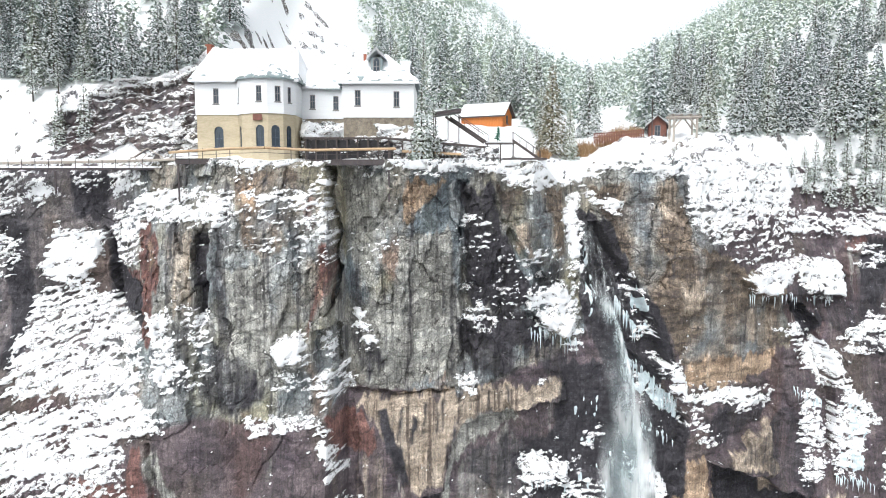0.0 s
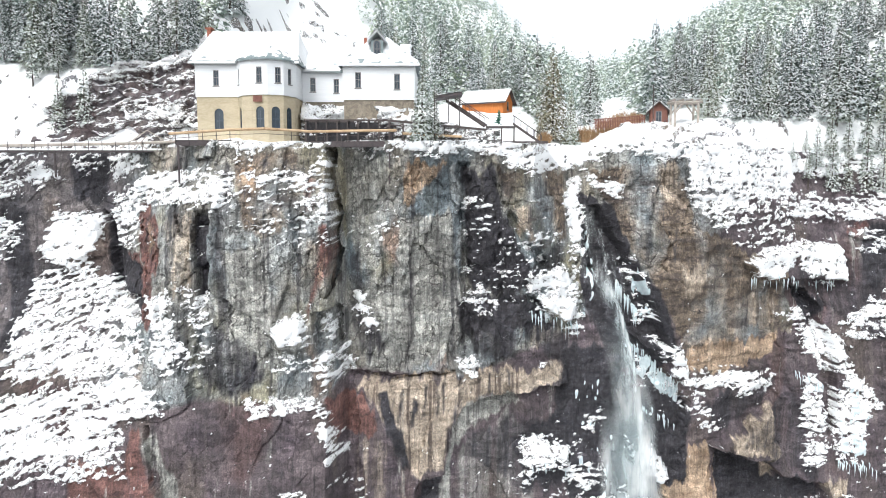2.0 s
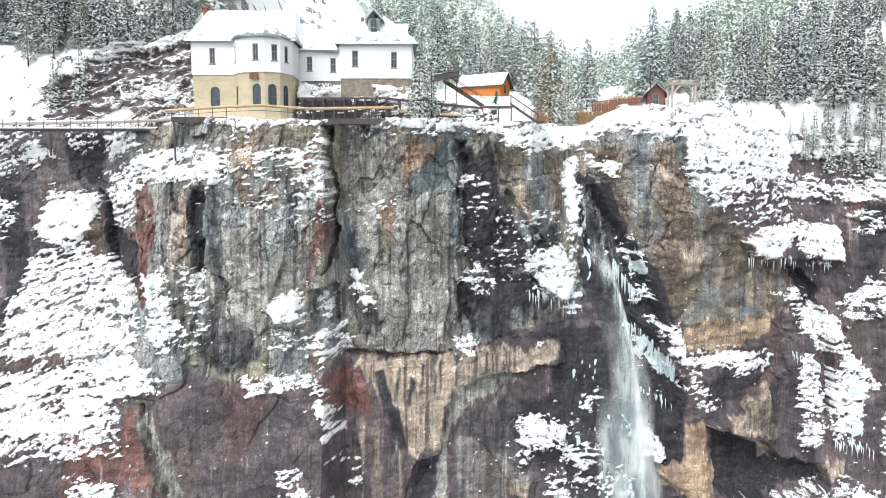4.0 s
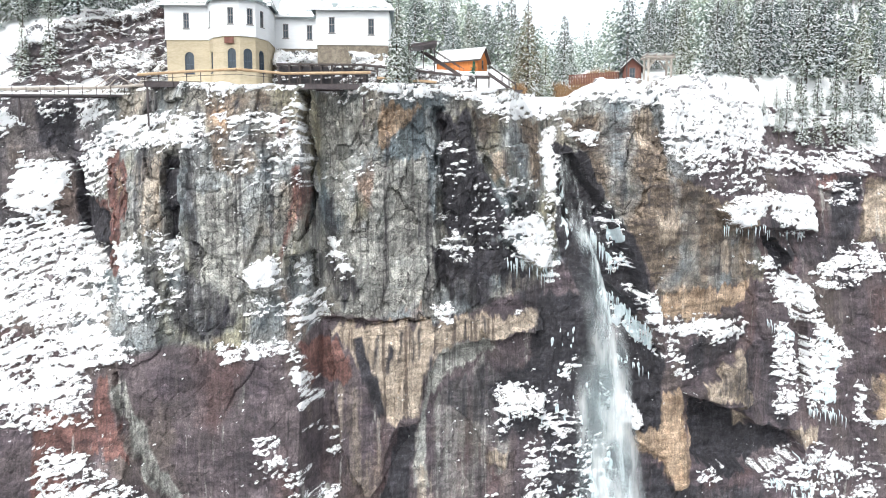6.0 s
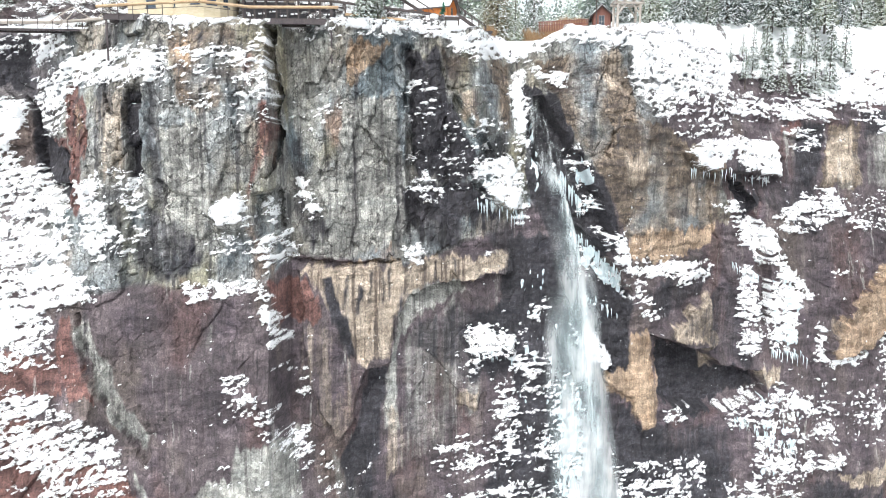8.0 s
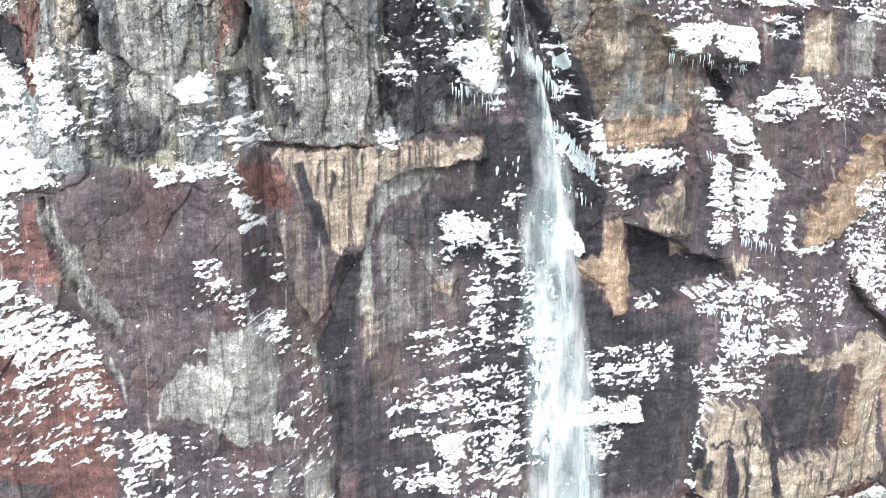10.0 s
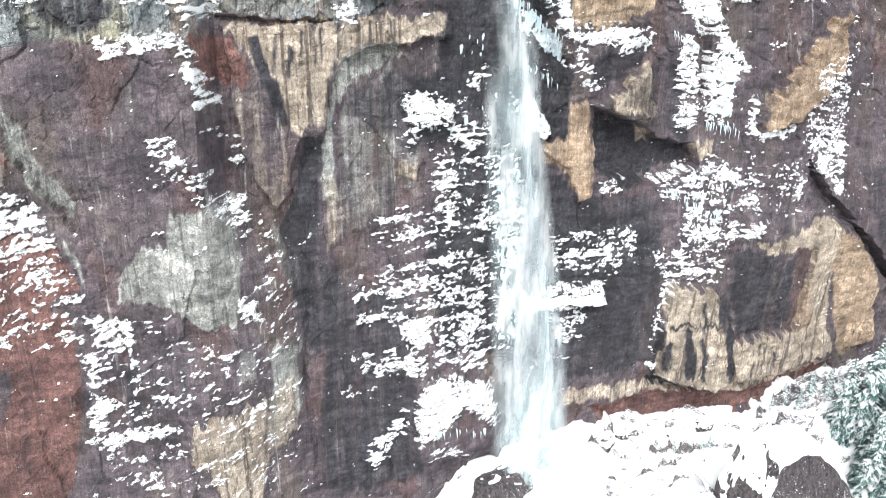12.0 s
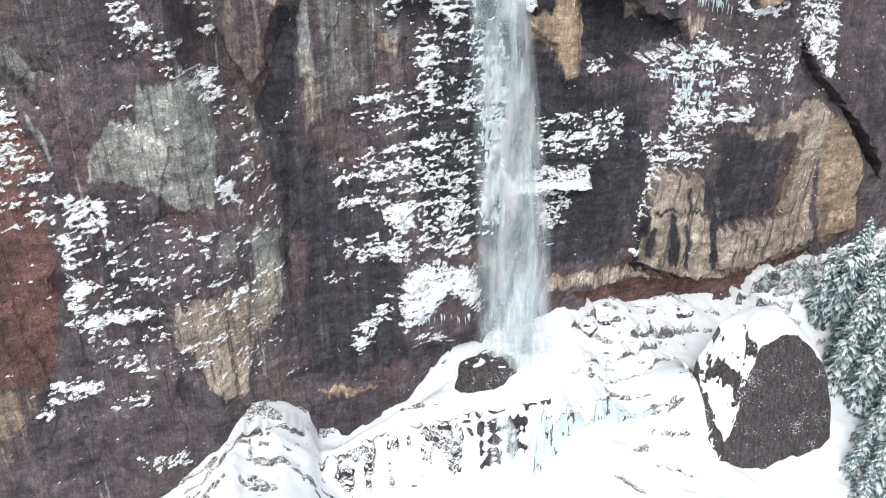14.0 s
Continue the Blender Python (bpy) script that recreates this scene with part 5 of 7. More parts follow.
crag("west_outcrop", "rugged dark red-brown outcrop west of the house, patched with snow", -50.0, -27.6, lambda x: 74.0 + 0 * x,
     lambda x: np.interp(x, (-50, -47, -43, -38, -33, -28), (80.5, 83.5, 86.5, 87.6, 88.6, 91.5)) + 0.5 * rough(x * 0.4, x * 0, 5, 3),
     lambda x, z: 86.6 + 0.14 * (z - 76) + 1.5 * rough(x * 0.12, z * 0.12, 12, 2),
     lambda x, z: -0.24 + 0.45 * smooth(-37, -30, x) * smooth(84, 80, z) + 0.5 * smooth(0.1, 0.6, waves(x * 0.2, z * 0.35, 77)) + 0.30 * smooth(79, 77, z) + 0.8 * smooth(-1.6, -0.4, z - np.interp(x, (-50, -47, -43, -38, -33, -28), (80.5, 83.5, 86.5, 87.6, 88.6, 91.5))), 851, 0.17, 0.15, 0.35, 0.35, 0.5)
crag("house_bank", "grey-brown rock bank with snow beneath the house wall", -16.2, 6.5, lambda x: 76.6 + 0 * x,
     lambda x: np.interp(x, (-16.2, -10, -4, 0, 6.5), (82.0, 81.5, 81.2, 79.6, 78.6)) + 0.3 * rough(x * 0.5, x * 0, 6, 3),
     lambda x, z: np.interp(x, (-16.2, -11.5, -11, 6.5), (80.4, 80.4, 79.4, 79.6)) + 0.30 * (z - 77), lambda x, z: 0.05 + 0.5 * smooth(78.5, 81, z), 861, 0.16, 0.5, 0.0, 0.3)


# ---- building helpers ----
def thing(name, label, category, group="", at=(0, 0, 0), turn=0.0):
    ob = tagged(new(name), label, category, group)
    ob.empty_display_size = 0.2
    ob.matrix_world = pose(*at, 0, 0, turn)
    return ob


def part(name, bm, material, parent, label="", soft=False):
    me = bpy.data.meshes.new(name)
    bm.normal_update()
    bm.to_mesh(me)
    bm.free()
    if soft:
        me.polygons.foreach_set("use_smooth", np.full(len(me.polygons), True))
    for m in material if isinstance(material, (list, tuple)) else (material,):
        me.materials.append(m)
    ob = new(name, me)
    ob.parent = parent
    return tagged(ob, label)


def box(bm, lo, hi, m=None):
    vs = [bm.verts.new((x, y, z)) for x in (lo[0], hi[0]) for y in (lo[1], hi[1]) for z in (lo[2], hi[2])]
    if m is not None:
        for v in vs:
            v.co = m @ v.co
    for f in ((0, 1, 3, 2), (4, 6, 7, 5), (0, 4, 5, 1), (2, 3, 7, 6), (0, 2, 6, 4), (1, 5, 7, 3)):
        bm.faces.new([vs[i] for i in f])
    return bm


def block(lo, hi, m=None):
    return box(bmesh.new(), lo, hi, m)


def tube(bm, p, q, r, sides=8, r2=None):
    p, q = Vector(p), Vector(q)
    m = (q - p).to_track_quat("Z", "Y").to_matrix()
    a, b = [], []
    for i in range(sides):
        t = 2 * math.pi * i / sides
        d = m @ Vector((math.cos(t), math.sin(t), 0))
        a.append(bm.verts.new(p + d * r))
        b.append(bm.verts.new(q + d * (r if r2 is None else r2)))
    for i in range(sides):
        bm.faces.new((a[i], a[(i + 1) % sides], b[(i + 1) % sides], b[i]))
    bm.faces.new(a[::-1])
    bm.faces.new(b)
    return bm


def beam(bm, p, q, w, h):
    """A square timber from p to q, w wide and h high."""
    p, q = Vector(p), Vector(q)
    d = (q - p).normalized()
    side = d.cross(Vector((0, 0, 1)))
    side = side.normalized() if side.length > 1e-3 else Vector((1, 0, 0))
    up = side.cross(d)
    ring = [[bm.verts.new(e + side * (sx * w / 2) + up * (sz * h / 2)) for sx, sz in ((-1, -1), (1, -1), (1, 1), (-1, 1))] for e in (p, q)]
    for i in range(4):
        bm.faces.new((ring[0][i], ring[0][(i + 1) % 4], ring[1][(i + 1) % 4], ring[1][i]))
    bm.faces.new(ring[0][::-1])
    bm.faces.new(ring[1])
    return bm


def slab(bm, outline, thick):
    """A plate under a polygon in space, thick downwards."""
    top = [bm.verts.new(p) for p in outline]
    low = [bm.verts.new(Vector(p) - Vector((0, 0, thick))) for p in outline]
    bm.faces.new(top)
    bm.faces.new(low[::-1])
    k = len(top)
    for i in range(k):
        bm.faces.new((top[i], low[i], low[(i + 1) % k], top[(i + 1) % k]))
    return bm


def pierced(width, z0, z1, thick, holes):
    """A wall from u = 0 to width with rectangular openings (u0, u1, za, zb), its face at v = 0 and its back at v = thick."""
    bm = bmesh.new()
    us = sorted({0, width, *(h[0] for h in holes), *(h[1] for h in holes)})
    zs = sorted({z0, z1, *(h[2] for h in holes), *(h[3] for h in holes)})
    for a, b in zip(us, us[1:]):
        run = None
        for c, d in zip(zs, zs[1:]):
            gap = any(h[0] <= a and b <= h[1] and h[2] <= c and d <= h[3] for h in holes)
            if gap:
                if run:
                    box(bm, (a, 0, run[0]), (b, thick, run[1]))
                run = None
            else:
                run = (run[0], d) if run else (c, d)
        if run:
            box(bm, (a, 0, run[0]), (b, thick, run[1]))
    bmesh.ops.remove_doubles(bm, verts=bm.verts, dist=0.0005)
    return bm


WHITE = plain("white_painted_boards", (0.80, 0.82, 0.84), (0.88, 0.89, 0.90), 0.7, 0.6, 0, 0.35, 0.03, (0.2, 0.2, 6))
STONE = plain("tan_dressed_stone", (0.46, 0.385, 0.26), (0.62, 0.54, 0.395), 0.9, 0.85, 0, 0.4, 0.04, (0.6, 0.6, 2.2))
RUBBLE = plain("rubble_stone", (0.13, 0.11, 0.09), (0.42, 0.36, 0.28), 2.2, 0.9, 0, 0.9, 0.15)
ROOFING = plain("grey_green_roofing", (0.20, 0.26, 0.265), (0.34, 0.39, 0.395), 1.5, 0.6, 0.2, 0.3, 0.03)
BRICK = plain("red_brick", (0.22, 0.07, 0.045), (0.36, 0.13, 0.08), 8, 0.85, 0, 0.4, 0.02)
FRAME_DARK = plain("dark_blue_frame", (0.03, 0.05, 0.085), (0.05, 0.075, 0.11), 4, 0.5)
FRAME_GREY = plain("grey_shutter", (0.16, 0.15, 0.15), (0.26, 0.25, 0.25), 6, 0.7, 0, 0.4, 0.02, (1, 1, 8))
DARKWOOD = plain("dark_brown_timber", (0.055, 0.045, 0.045), (0.11, 0.09, 0.085), 2, 0.8, 0, 0.4, 0.02, (1, 1, 4))
STEEL = plain("dark_purple_steel", (0.06, 0.05, 0.055), (0.12, 0.10, 0.10), 2, 0.65, 0.3, 0.2, 0.01)
RUST = plain("weathered_orange_pipe", (0.42, 0.27, 0.15), (0.66, 0.50, 0.33), 1.2, 0.7, 0.1, 0.3, 0.02, (0.4, 1, 1))
ORANGE = plain("orange_stained_boards", (0.46, 0.13, 0.025), (0.66, 0.24, 0.06), 2, 0.7, 0, 0.3, 0.02, (4, 4, 0.4))
REDWOOD = plain("red_brown_boards", (0.15, 0.06, 0.045), (0.27, 0.12, 0.09), 2, 0.75, 0, 0.3, 0.02, (4, 4, 0.4))
GREYWOOD = plain("bleached_timber", (0.32, 0.28, 0.24), (0.52, 0.47, 0.42), 2, 0.8, 0, 0.4, 0.02)


def glass_shader():
    m, n, l, b = shader("window_glass", 0.06)
    v = coords(n, l)
    l.new(mix(n, l, grain(n, l, v, 0.9, 2), (0.015, 0.02, 0.03), (0.06, 0.09, 0.12)), b.inputs["Base Color"])
    b.inputs["IOR"].default_value = 1.5
    return m


GLASS = glass_shader()


def window(parent, m, w, h, frame_material, arched=False):
    """A window whose opening starts at m's origin: u to the right, v into the wall, z up."""
    f = bmesh.new()
    t = 0.09
    top = h - w / 2 if arched else h
    box(f, (0, 0.02, 0), (t, 0.14, top), m), box(f, (w - t, 0.02, 0), (w, 0.14, top), m)
    box(f, (t, 0.02, 0), (w - t, 0.14, t), m)
    if arched:
        k = 9
        pts = [(w / 2 - math.cos(math.pi * i / k) * r, top + math.sin(math.pi * i / k) * r) for r in (w / 2, w / 2 - t) for i in range(k + 1)]
        for i in range(k):
            q = [pts[i], pts[i + 1], pts[k + 2 + i], pts[k + 1 + i]]
            fr = [f.verts.new(m @ Vector((u, 0.02, z))) for u, z in q]
            bk = [f.verts.new(m @ Vector((u, 0.14, z))) for u, z in q]
            f.faces.new(fr), f.faces.new(bk[::-1])
            for j in range(4):
                f.faces.new((fr[j], bk[j], bk[(j + 1) % 4], fr[(j + 1) % 4]))
    else:
        box(f, (t, 0.02, h - t), (w - t, 0.14, h), m)
    win = part("window", f, frame_material, parent)
    p = bmesh.new()
    if arched:
        ring = [(t, t), (w - t, t)] + [(w / 2 + math.cos(math.pi * i / 9) * (w / 2 - t), top + math.sin(math.pi * i / 9) * (w / 2 - t)) for i in range(10)]
        fr = [p.verts.new(m @ Vector((u, 0.07, z))) for u, z in ring]
        bk = [p.verts.new(m @ Vector((u, 0.09, z))) for u, z in ring]
        p.faces.new(fr), p.faces.new(bk[::-1])
    else:
        box(p, (t, 0.07, t), (w - t, 0.09, h - t), m)
    part("pane", p, GLASS, win)
    b = bmesh.new()
    box(b, (w / 2 - 0.025, 0.04, t), (w / 2 + 0.025, 0.067, top - 0.01), m)
    box(b, (t, 0.035, top * 0.52), (w - t, 0.064, top * 0.52 + 0.06), m)
    part("glazing_bar", b, frame_material, win)
    s = block((-0.08, -0.10, -0.10), (w + 0.08, 0.0, -0.004), m)
    part("sill", s, frame_material, win)
    return win


def spandrel(bm, m, w, h, thick):
    """Fills the corners of an opening above an arch."""
    k, top = 8, h - w / 2
    for i in range(k):
        a, b = math.pi * i / k, math.pi * (i + 1) / k
        q = [(w / 2 - math.cos(a) * w / 2, top + math.sin(a) * w / 2), (w / 2 - math.cos(b) * w / 2, top + math.sin(b) * w / 2)]
        q += [(q[1][0], h), (q[0][0], h)]
        fr = [bm.verts.new(m @ Vector((u, 0, z))) for u, z in q]
        bk = [bm.verts.new(m @ Vector((u, thick, z))) for u, z in q]
        bm.faces.new(fr), bm.faces.new(bk[::-1])
        bm.faces.new((fr[0], bk[0], bk[1], fr[1]))


def wall_run(parent, name, a, b, z0, z1, material, openings=(), thick=0.35, frame_material=None, label=""):
    """A wall between plan points a and b; openings are (share along, width, sill, height, arched)."""
    a, b = Vector((*a, 0)), Vector((*b, 0))
    d = b - a
    w = d.length
    m = Matrix.Translation(a) @ Matrix.Rotation(math.atan2(d.y, d.x), 4, "Z")
    holes = [(w * s - ww / 2, w * s + ww / 2, zs, zs + hh) for s, ww, zs, hh, _ in openings]
    bm = pierced(w, z0, z1, thick, holes)
    for (u0, u1, za, zb), o in zip(holes, openings):
        if o[4]:
            spandrel(bm, Matrix.Translation((u0, 0, za)), u1 - u0, zb - za, thick)
    bmesh.ops.transform(bm, matrix=m, verts=bm.verts)
    ob = part(name, bm, material, parent, label)
    for (u0, u1, za, zb), o in zip(holes, openings):
        window(ob, m @ Matrix.Translation((u0, 0.05, za)), u1 - u0, zb - za, frame_material or FRAME_GREY, o[4])
    return ob


def roof_snow(parent, corners, thick=0.3, gaps=0.0, seed=1, name="snow_layer"):
    """A layer of snow on a roof plane given by its eave and ridge corners, thinner and ragged towards the eave."""
    a, b, c, d = [Vector(p) for p in corners]
    n = max(6, int((b - a).length / 0.28))
    k = max(6, int((d - a).length / 0.28))
    U, V = np.meshgrid(np.linspace(0, 1, n), np.linspace(0, 1, k))
    P = [np.array(q) for q in (a, b, c, d)]
    G = (P[0] * ((1 - U) * (1 - V))[..., None] + P[1] * (U * (1 - V))[..., None] + P[2] * (U * V)[..., None] + P[3] * ((1 - U) * V)[..., None])
    noise_ = rough(G[..., 0] * 0.9 + seed, G[..., 1] * 0.9 + G[..., 2], 400 + seed, 4)
    deep = thick * (0.75 + 0.35 * noise_)
    hole = (noise_ - 0.25 - gaps + V * 0.9 + 0.25) < -0.25
    edge = (U < 1e-6) | (U > 1 - 1e-6) | (V < 1e-6) | (V > 1 - 1e-6)
    up = np.where(hole, -0.10, np.where(edge, 0.10, deep))
    return_ob = sheet(name, G[..., 0], G[..., 1], G[..., 2] + up, SNOW)
    return_ob.parent = parent
    return return_ob


# ---- the old power house on the rim ----
house = thing("power_house", "old white boarded power house on tan stone, snowy roofs", "house")
UP = (82.35, 86.0)
up_win = (0.62, 83.5, 1.68, False)
# west block, lower storey of stone and upper storey of boards
wall_run(house, "stone_wall", (-27.2, 78.6), (-22.6, 78.6), 76.2, 82.3, STONE, [(0.52, 1.0, 78.75, 2.3, True)], frame_material=FRAME_DARK, label="tan dressed stone wall")
wall_run(house, "stone_wall", (-27.2, 90.0), (-27.2, 78.96), 76.2, 82.3, STONE)
wall_run(house, "boarded_wall", (-27.3, 78.5), (-22.7, 78.5), 82.3, UP[1], WHITE, [(0.5, *up_win)])
wall_run(house, "boarded_wall", (-27.3, 90.0), (-27.3, 78.86), 82.3, UP[1], WHITE)
wall_run(house, "boarded_wall", (-16.3, 78.6), (-16.3, 90.0), 82.3, UP[1], WHITE)
wall_run(house, "stone_wall", (-16.4, 78.7), (-16.4, 90.0), 76.2, 82.3, STONE)
BAY = [(-22.6, 78.6), (-21.75, 77.0), (-20.5, 76.25), (-18.75, 76.05), (-17.25, 76.75), (-16.4, 78.6)]
for i, (a, b) in enumerate(zip(BAY, BAY[1:])):
    arch = [(0.5, 0.9, 78.75, 2.3, True)] if i != 1 else [(0.4, 0.85, 78.75, 2.3, True)]
    wall_run(house, "stone_wall", a, b, 76.2, 82.25, STONE, arch if i in (0, 2, 3, 4) else [], frame_material=FRAME_DARK)
    grow = lambda p: (-19.5 + (p[0] + 19.5) * 1.05, 78.6 + (p[1] - 78.6) * 1.07)
    wall_run(house, "boarded_wall", grow(a), grow(b), 82.25, UP[1], WHITE, [(0.5, *up_win)] if i in (0, 2, 4) else ([(0.65, *up_win)] if i == 3 else []))
part("wall_sign", block((-20.3, 75.93, 81.5), (-19.35, 75.99, 82.15)), REDWOOD, house, "small brown plaque on the bay")
# middle block
wall_run(house, "boarded_wall", (-16.3, 82.5), (-11.3, 82.5), 82.2, 85.75, WHITE, [(0.24, 0.62, 83.35, 1.62, False), (0.78, 0.62, 83.2, 1.62, False)])
wall_run(house, "stone_wall", (-16.3, 82.6), (-11.3, 82.6), 78.0, 82.2, RUBBLE, label="rubble stone foundation")
# east block
wall_run(house, "boarded_wall", (-11.3, 80.0), (-3.25, 80.0), 82.15, UP[1], WHITE, [(0.215, 0.66, 83.45, 1.75, False), (0.755, 0.66, 83.3, 1.75, False)])
wall_run(house, "boarded_wall", (-3.25, 80.36), (-3.25, 89.5), 82.15, UP[1], WHITE)
wall_run(house, "boarded_wall", (-11.3, 89.5), (-11.3, 80.36), 82.15, UP[1], WHITE)
wall_run(house, "stone_wall", (-11.2, 80.1), (-3.35, 80.1), 78.5, 82.15, RUBBLE)
wall_run(house, "stone_wall", (-3.35, 80.46), (-3.35, 89.5), 78.5, 82.15, RUBBLE)


def roof(parent, planes, gaps, thick=0.3, name="roof"):
    bm = bmesh.new()
    for p in planes:
        slab(bm, p if len(p) == 3 or p[0] != p[3] else p[:3], 0.18)
    ob = part(name, bm, ROOFING, parent, "grey-green metal roofing under snow")
    for i, (p, g) in enumerate(zip(planes, gaps)):
        q = p if len(p) == 4 else (p[0], p[1], p[2], p[2])
        roof_snow(ob, q, thick, g, i + 3)
    return ob


E = 86.05
roof(house, [
    [(-27.8, 78.0, E), (-15.8, 78.0, E), (-17.0, 84.3, 90.4), (-27.0, 84.3, 90.4)],
    [(-15.8, 90.5, E), (-27.8, 90.5, E), (-27.0, 84.3, 90.4), (-17.0, 84.3, 90.4)],
    [(-27.8, 90.5, E), (-27.8, 78.0, E), (-27.0, 84.3, 90.4)],
    [(-15.8, 78.0, E), (-15.8, 90.5, E), (-17.0, 84.3, 90.4)]], (0.0, 0, 0, 0.1))
eave = [(-19.5 + (x + 19.5) * 1.14, 78.6 + (y - 78.6) * 1.22) for x, y in BAY]
roof(house, [[(*a, E + 0.02), (*b, E + 0.02), (-19.4, 81.8, 89.3)] for a, b in zip(eave, eave[1:])], (0.1, 0.1, 0.2, 0.62, 0.5), 0.2)
roof(house, [[(-16.2, 82.0, 85.8), (-11.4, 82.0, 85.6), (-11.0, 86.5, 88.7), (-16.2, 86.5, 88.7)]], (0.1,))
apex = (-7.3, 83.6, 89.6)
roof(house, [
    [(-11.8, 79.5, E), (-2.7, 79.5, E), (-6.6, 83.6, 89.6), (-8.0, 83.6, 89.6)],
    [(-2.7, 79.5, E), (-2.7, 90.0, E), (-6.6, 86.0, 89.6), (-6.6, 83.6, 89.6)],
    [(-11.8, 90.0, E), (-11.8, 79.5, E), (-8.0, 83.6, 89.6), (-8.0, 86.0, 89.6)],
    [(-2.7, 90.0, E), (-11.8, 90.0, E), (-8.0, 86.0, 89.6), (-6.6, 86.0, 89.6)]], (0.18, 0.1, 0.1, 0))
dormer = part("dormer", block((-8.15, 80.9, 86.9), (-6.85, 83.4, 88.9)), ROOFING, house, "green-grey arched dormer")
window(dormer, pose(-7.9, 80.72, 87.15), 0.8, 1.75, FRAME_GREY, True)
bm = bmesh.new()
slab(bm, [(-8.6, 80.5, 88.75), (-7.5, 80.5, 89.95), (-7.5, 83.6, 89.95), (-8.6, 83.6, 88.75)], 0.12)
slab(bm, [(-7.5, 80.5, 89.95), (-6.4, 80.5, 88.75), (-6.4, 83.6, 88.75), (-7.5, 83.6, 89.95)], 0.12)
part("gable_roof", bm, WHITE, dormer)
for sx in (-1, 1):
    roof_snow(dormer, [(-7.5 + sx * 1.12, 80.5, 88.78), (-7.5 + sx * 1.12, 83.6, 88.78), (-7.5, 83.6, 89.97), (-7.5, 80.5, 89.97)][::sx], 0.16, -0.5, 22 + sx)
ch = part("chimney", block((-27.9, 84.8, 86.0), (-27.45, 85.4, 90.9)), BRICK, house, "red brick chimney")
part("cap", block((-28.08, 84.72, 90.9), (-27.27, 85.58, 91.1)), BRICK, ch)
# plain box standing for a small snow-covered second dormer
part("second_dormer", block((-5.1, 86.2, 87.0), (-4.0, 87.2, 89.15)), WHITE, house, "small white snow-covered second dormer")
part("snow_layer", block((-5.2, 86.1, 89.154), (-3.9, 87.3, 89.45)), SNOW, house)
part("chimney", block((-9.6, 86.6, 88.0), (-9.25, 87.0, 90.3)), BRICK, house, "thin dark red chimney")
for a, b in (((-27.85, 77.94), (-15.75, 77.994)), ((-11.85, 79.44), (-2.65, 79.494)), ((-16.2, 81.94), (-11.85, 81.994))):
    part("fascia", block((*a, E - (0.45 if a[1] > 80 else 0.22)), (*b, E + (-0.2 if a[1] > 80 else 0.04))), WHITE, house, "white fascia board")
# the interior behind the windows
part("inner_floor", block((-27.0, 79.0, 82.1), (-16.5, 90.0, 82.28)), DARKWOOD, house)
part("inner_floor", block((-16.2, 82.9, 82.0), (-3.6, 89.5, 82.14)), DARKWOOD, house)

# ---- the steel deck with its pipe rail in front of the house ----
deck = thing("walkway_deck", "dark steel walkway deck with a weathered pipe along its rail", "walkway")
for x0, x1, y, z in ((-28.4, -22.6, 75.2, 77.25), (-16.2, -5.6, 75.6, 77.15)):
    part("girder", block((x0, y - 0.08, z - 0.42), (x1, y + 0.1, z + 0.12)), STEEL, deck)
    part("girder", block((x0, y + 1.5, z - 0.42), (x1, y + 1.68, z + 0.1)), STEEL, deck)
    n = int((x1 - x0) / 0.3)
    for i in range(n):
        part("plank", block((x0 + i * 0.3, y - 0.05, z + 0.125), (x0 + i * 0.3 + 0.26, y + 1.66, z + 0.18)), DARKWOOD, deck)
    n = int((x1 - x0) / 1.9) + 1
    for i in range(n + 1):
        x = x0 + (x1 - x0) * i / n
        part("rail_post", beam(bmesh.new(), (x, y - 0.12, z - 0.3), (x, y - 0.12, z + 1.25), 0.07, 0.07), STEEL, deck)
bm = bmesh.new()
pipe = [(-29.0, 74.95, 78.05), (-22.6, 74.7, 78.45), (-18.6, 73.9, 78.5), (-14.0, 75.2, 78.3), (-5.0, 75.3, 78.45)]
for a, b in zip(pipe, pipe[1:]):
    tube(bm, a, b, 0.15, 10)
part("pipe", bm, RUST, deck, "weathered orange-brown pipe")
bm = bmesh.new()
for a, b in zip(pipe, pipe[1:]):
    tube(bm, Vector(a) + Vector((0, 0, -0.5)), Vector(b) + Vector((0, 0, -0.5)), 0.03, 6)
part("lower_rail", bm, STEEL, deck)
for x, y in ((-28.2, 75.3), (-26.4, 76.6), (-24.0, 75.3), (-5.8, 75.7)):
    part("support_post", beam(bmesh.new(), (x, y, 72.8), (x, y, 76.9), 0.16, 0.16), STEEL, deck)
# concrete footing wall under the bay
foot = thing("retaining_wall", "stained concrete retaining wall beneath the bay", "wall")
part("wall_face", block((-22.4, 76.4, 72.5), (-15.6, 78.4, 77.2)), plain("stained_concrete", (0.20, 0.165, 0.12), (0.40, 0.33, 0.24), 0.8, 0.9, 0, 0.6, 0.08, (1, 1, 0.3)), foot)
part("buttress", block((-16.4, 75.7, 72.0), (-15.9, 76.5, 77.0)), RUBBLE, foot)

# ---- the dark flume frame behind the deck ----
flume = thing("flume_frame", "dark timber flume trestle running behind the deck", "trestle")
part("top_beam", block((-15.4, 78.2, 79.65), (-6.0, 78.45, 79.85)), DARKWOOD, flume)
part("top_beam", block((-15.4, 79.9, 79.65), (-6.0, 80.09, 79.85)), DARKWOOD, flume)
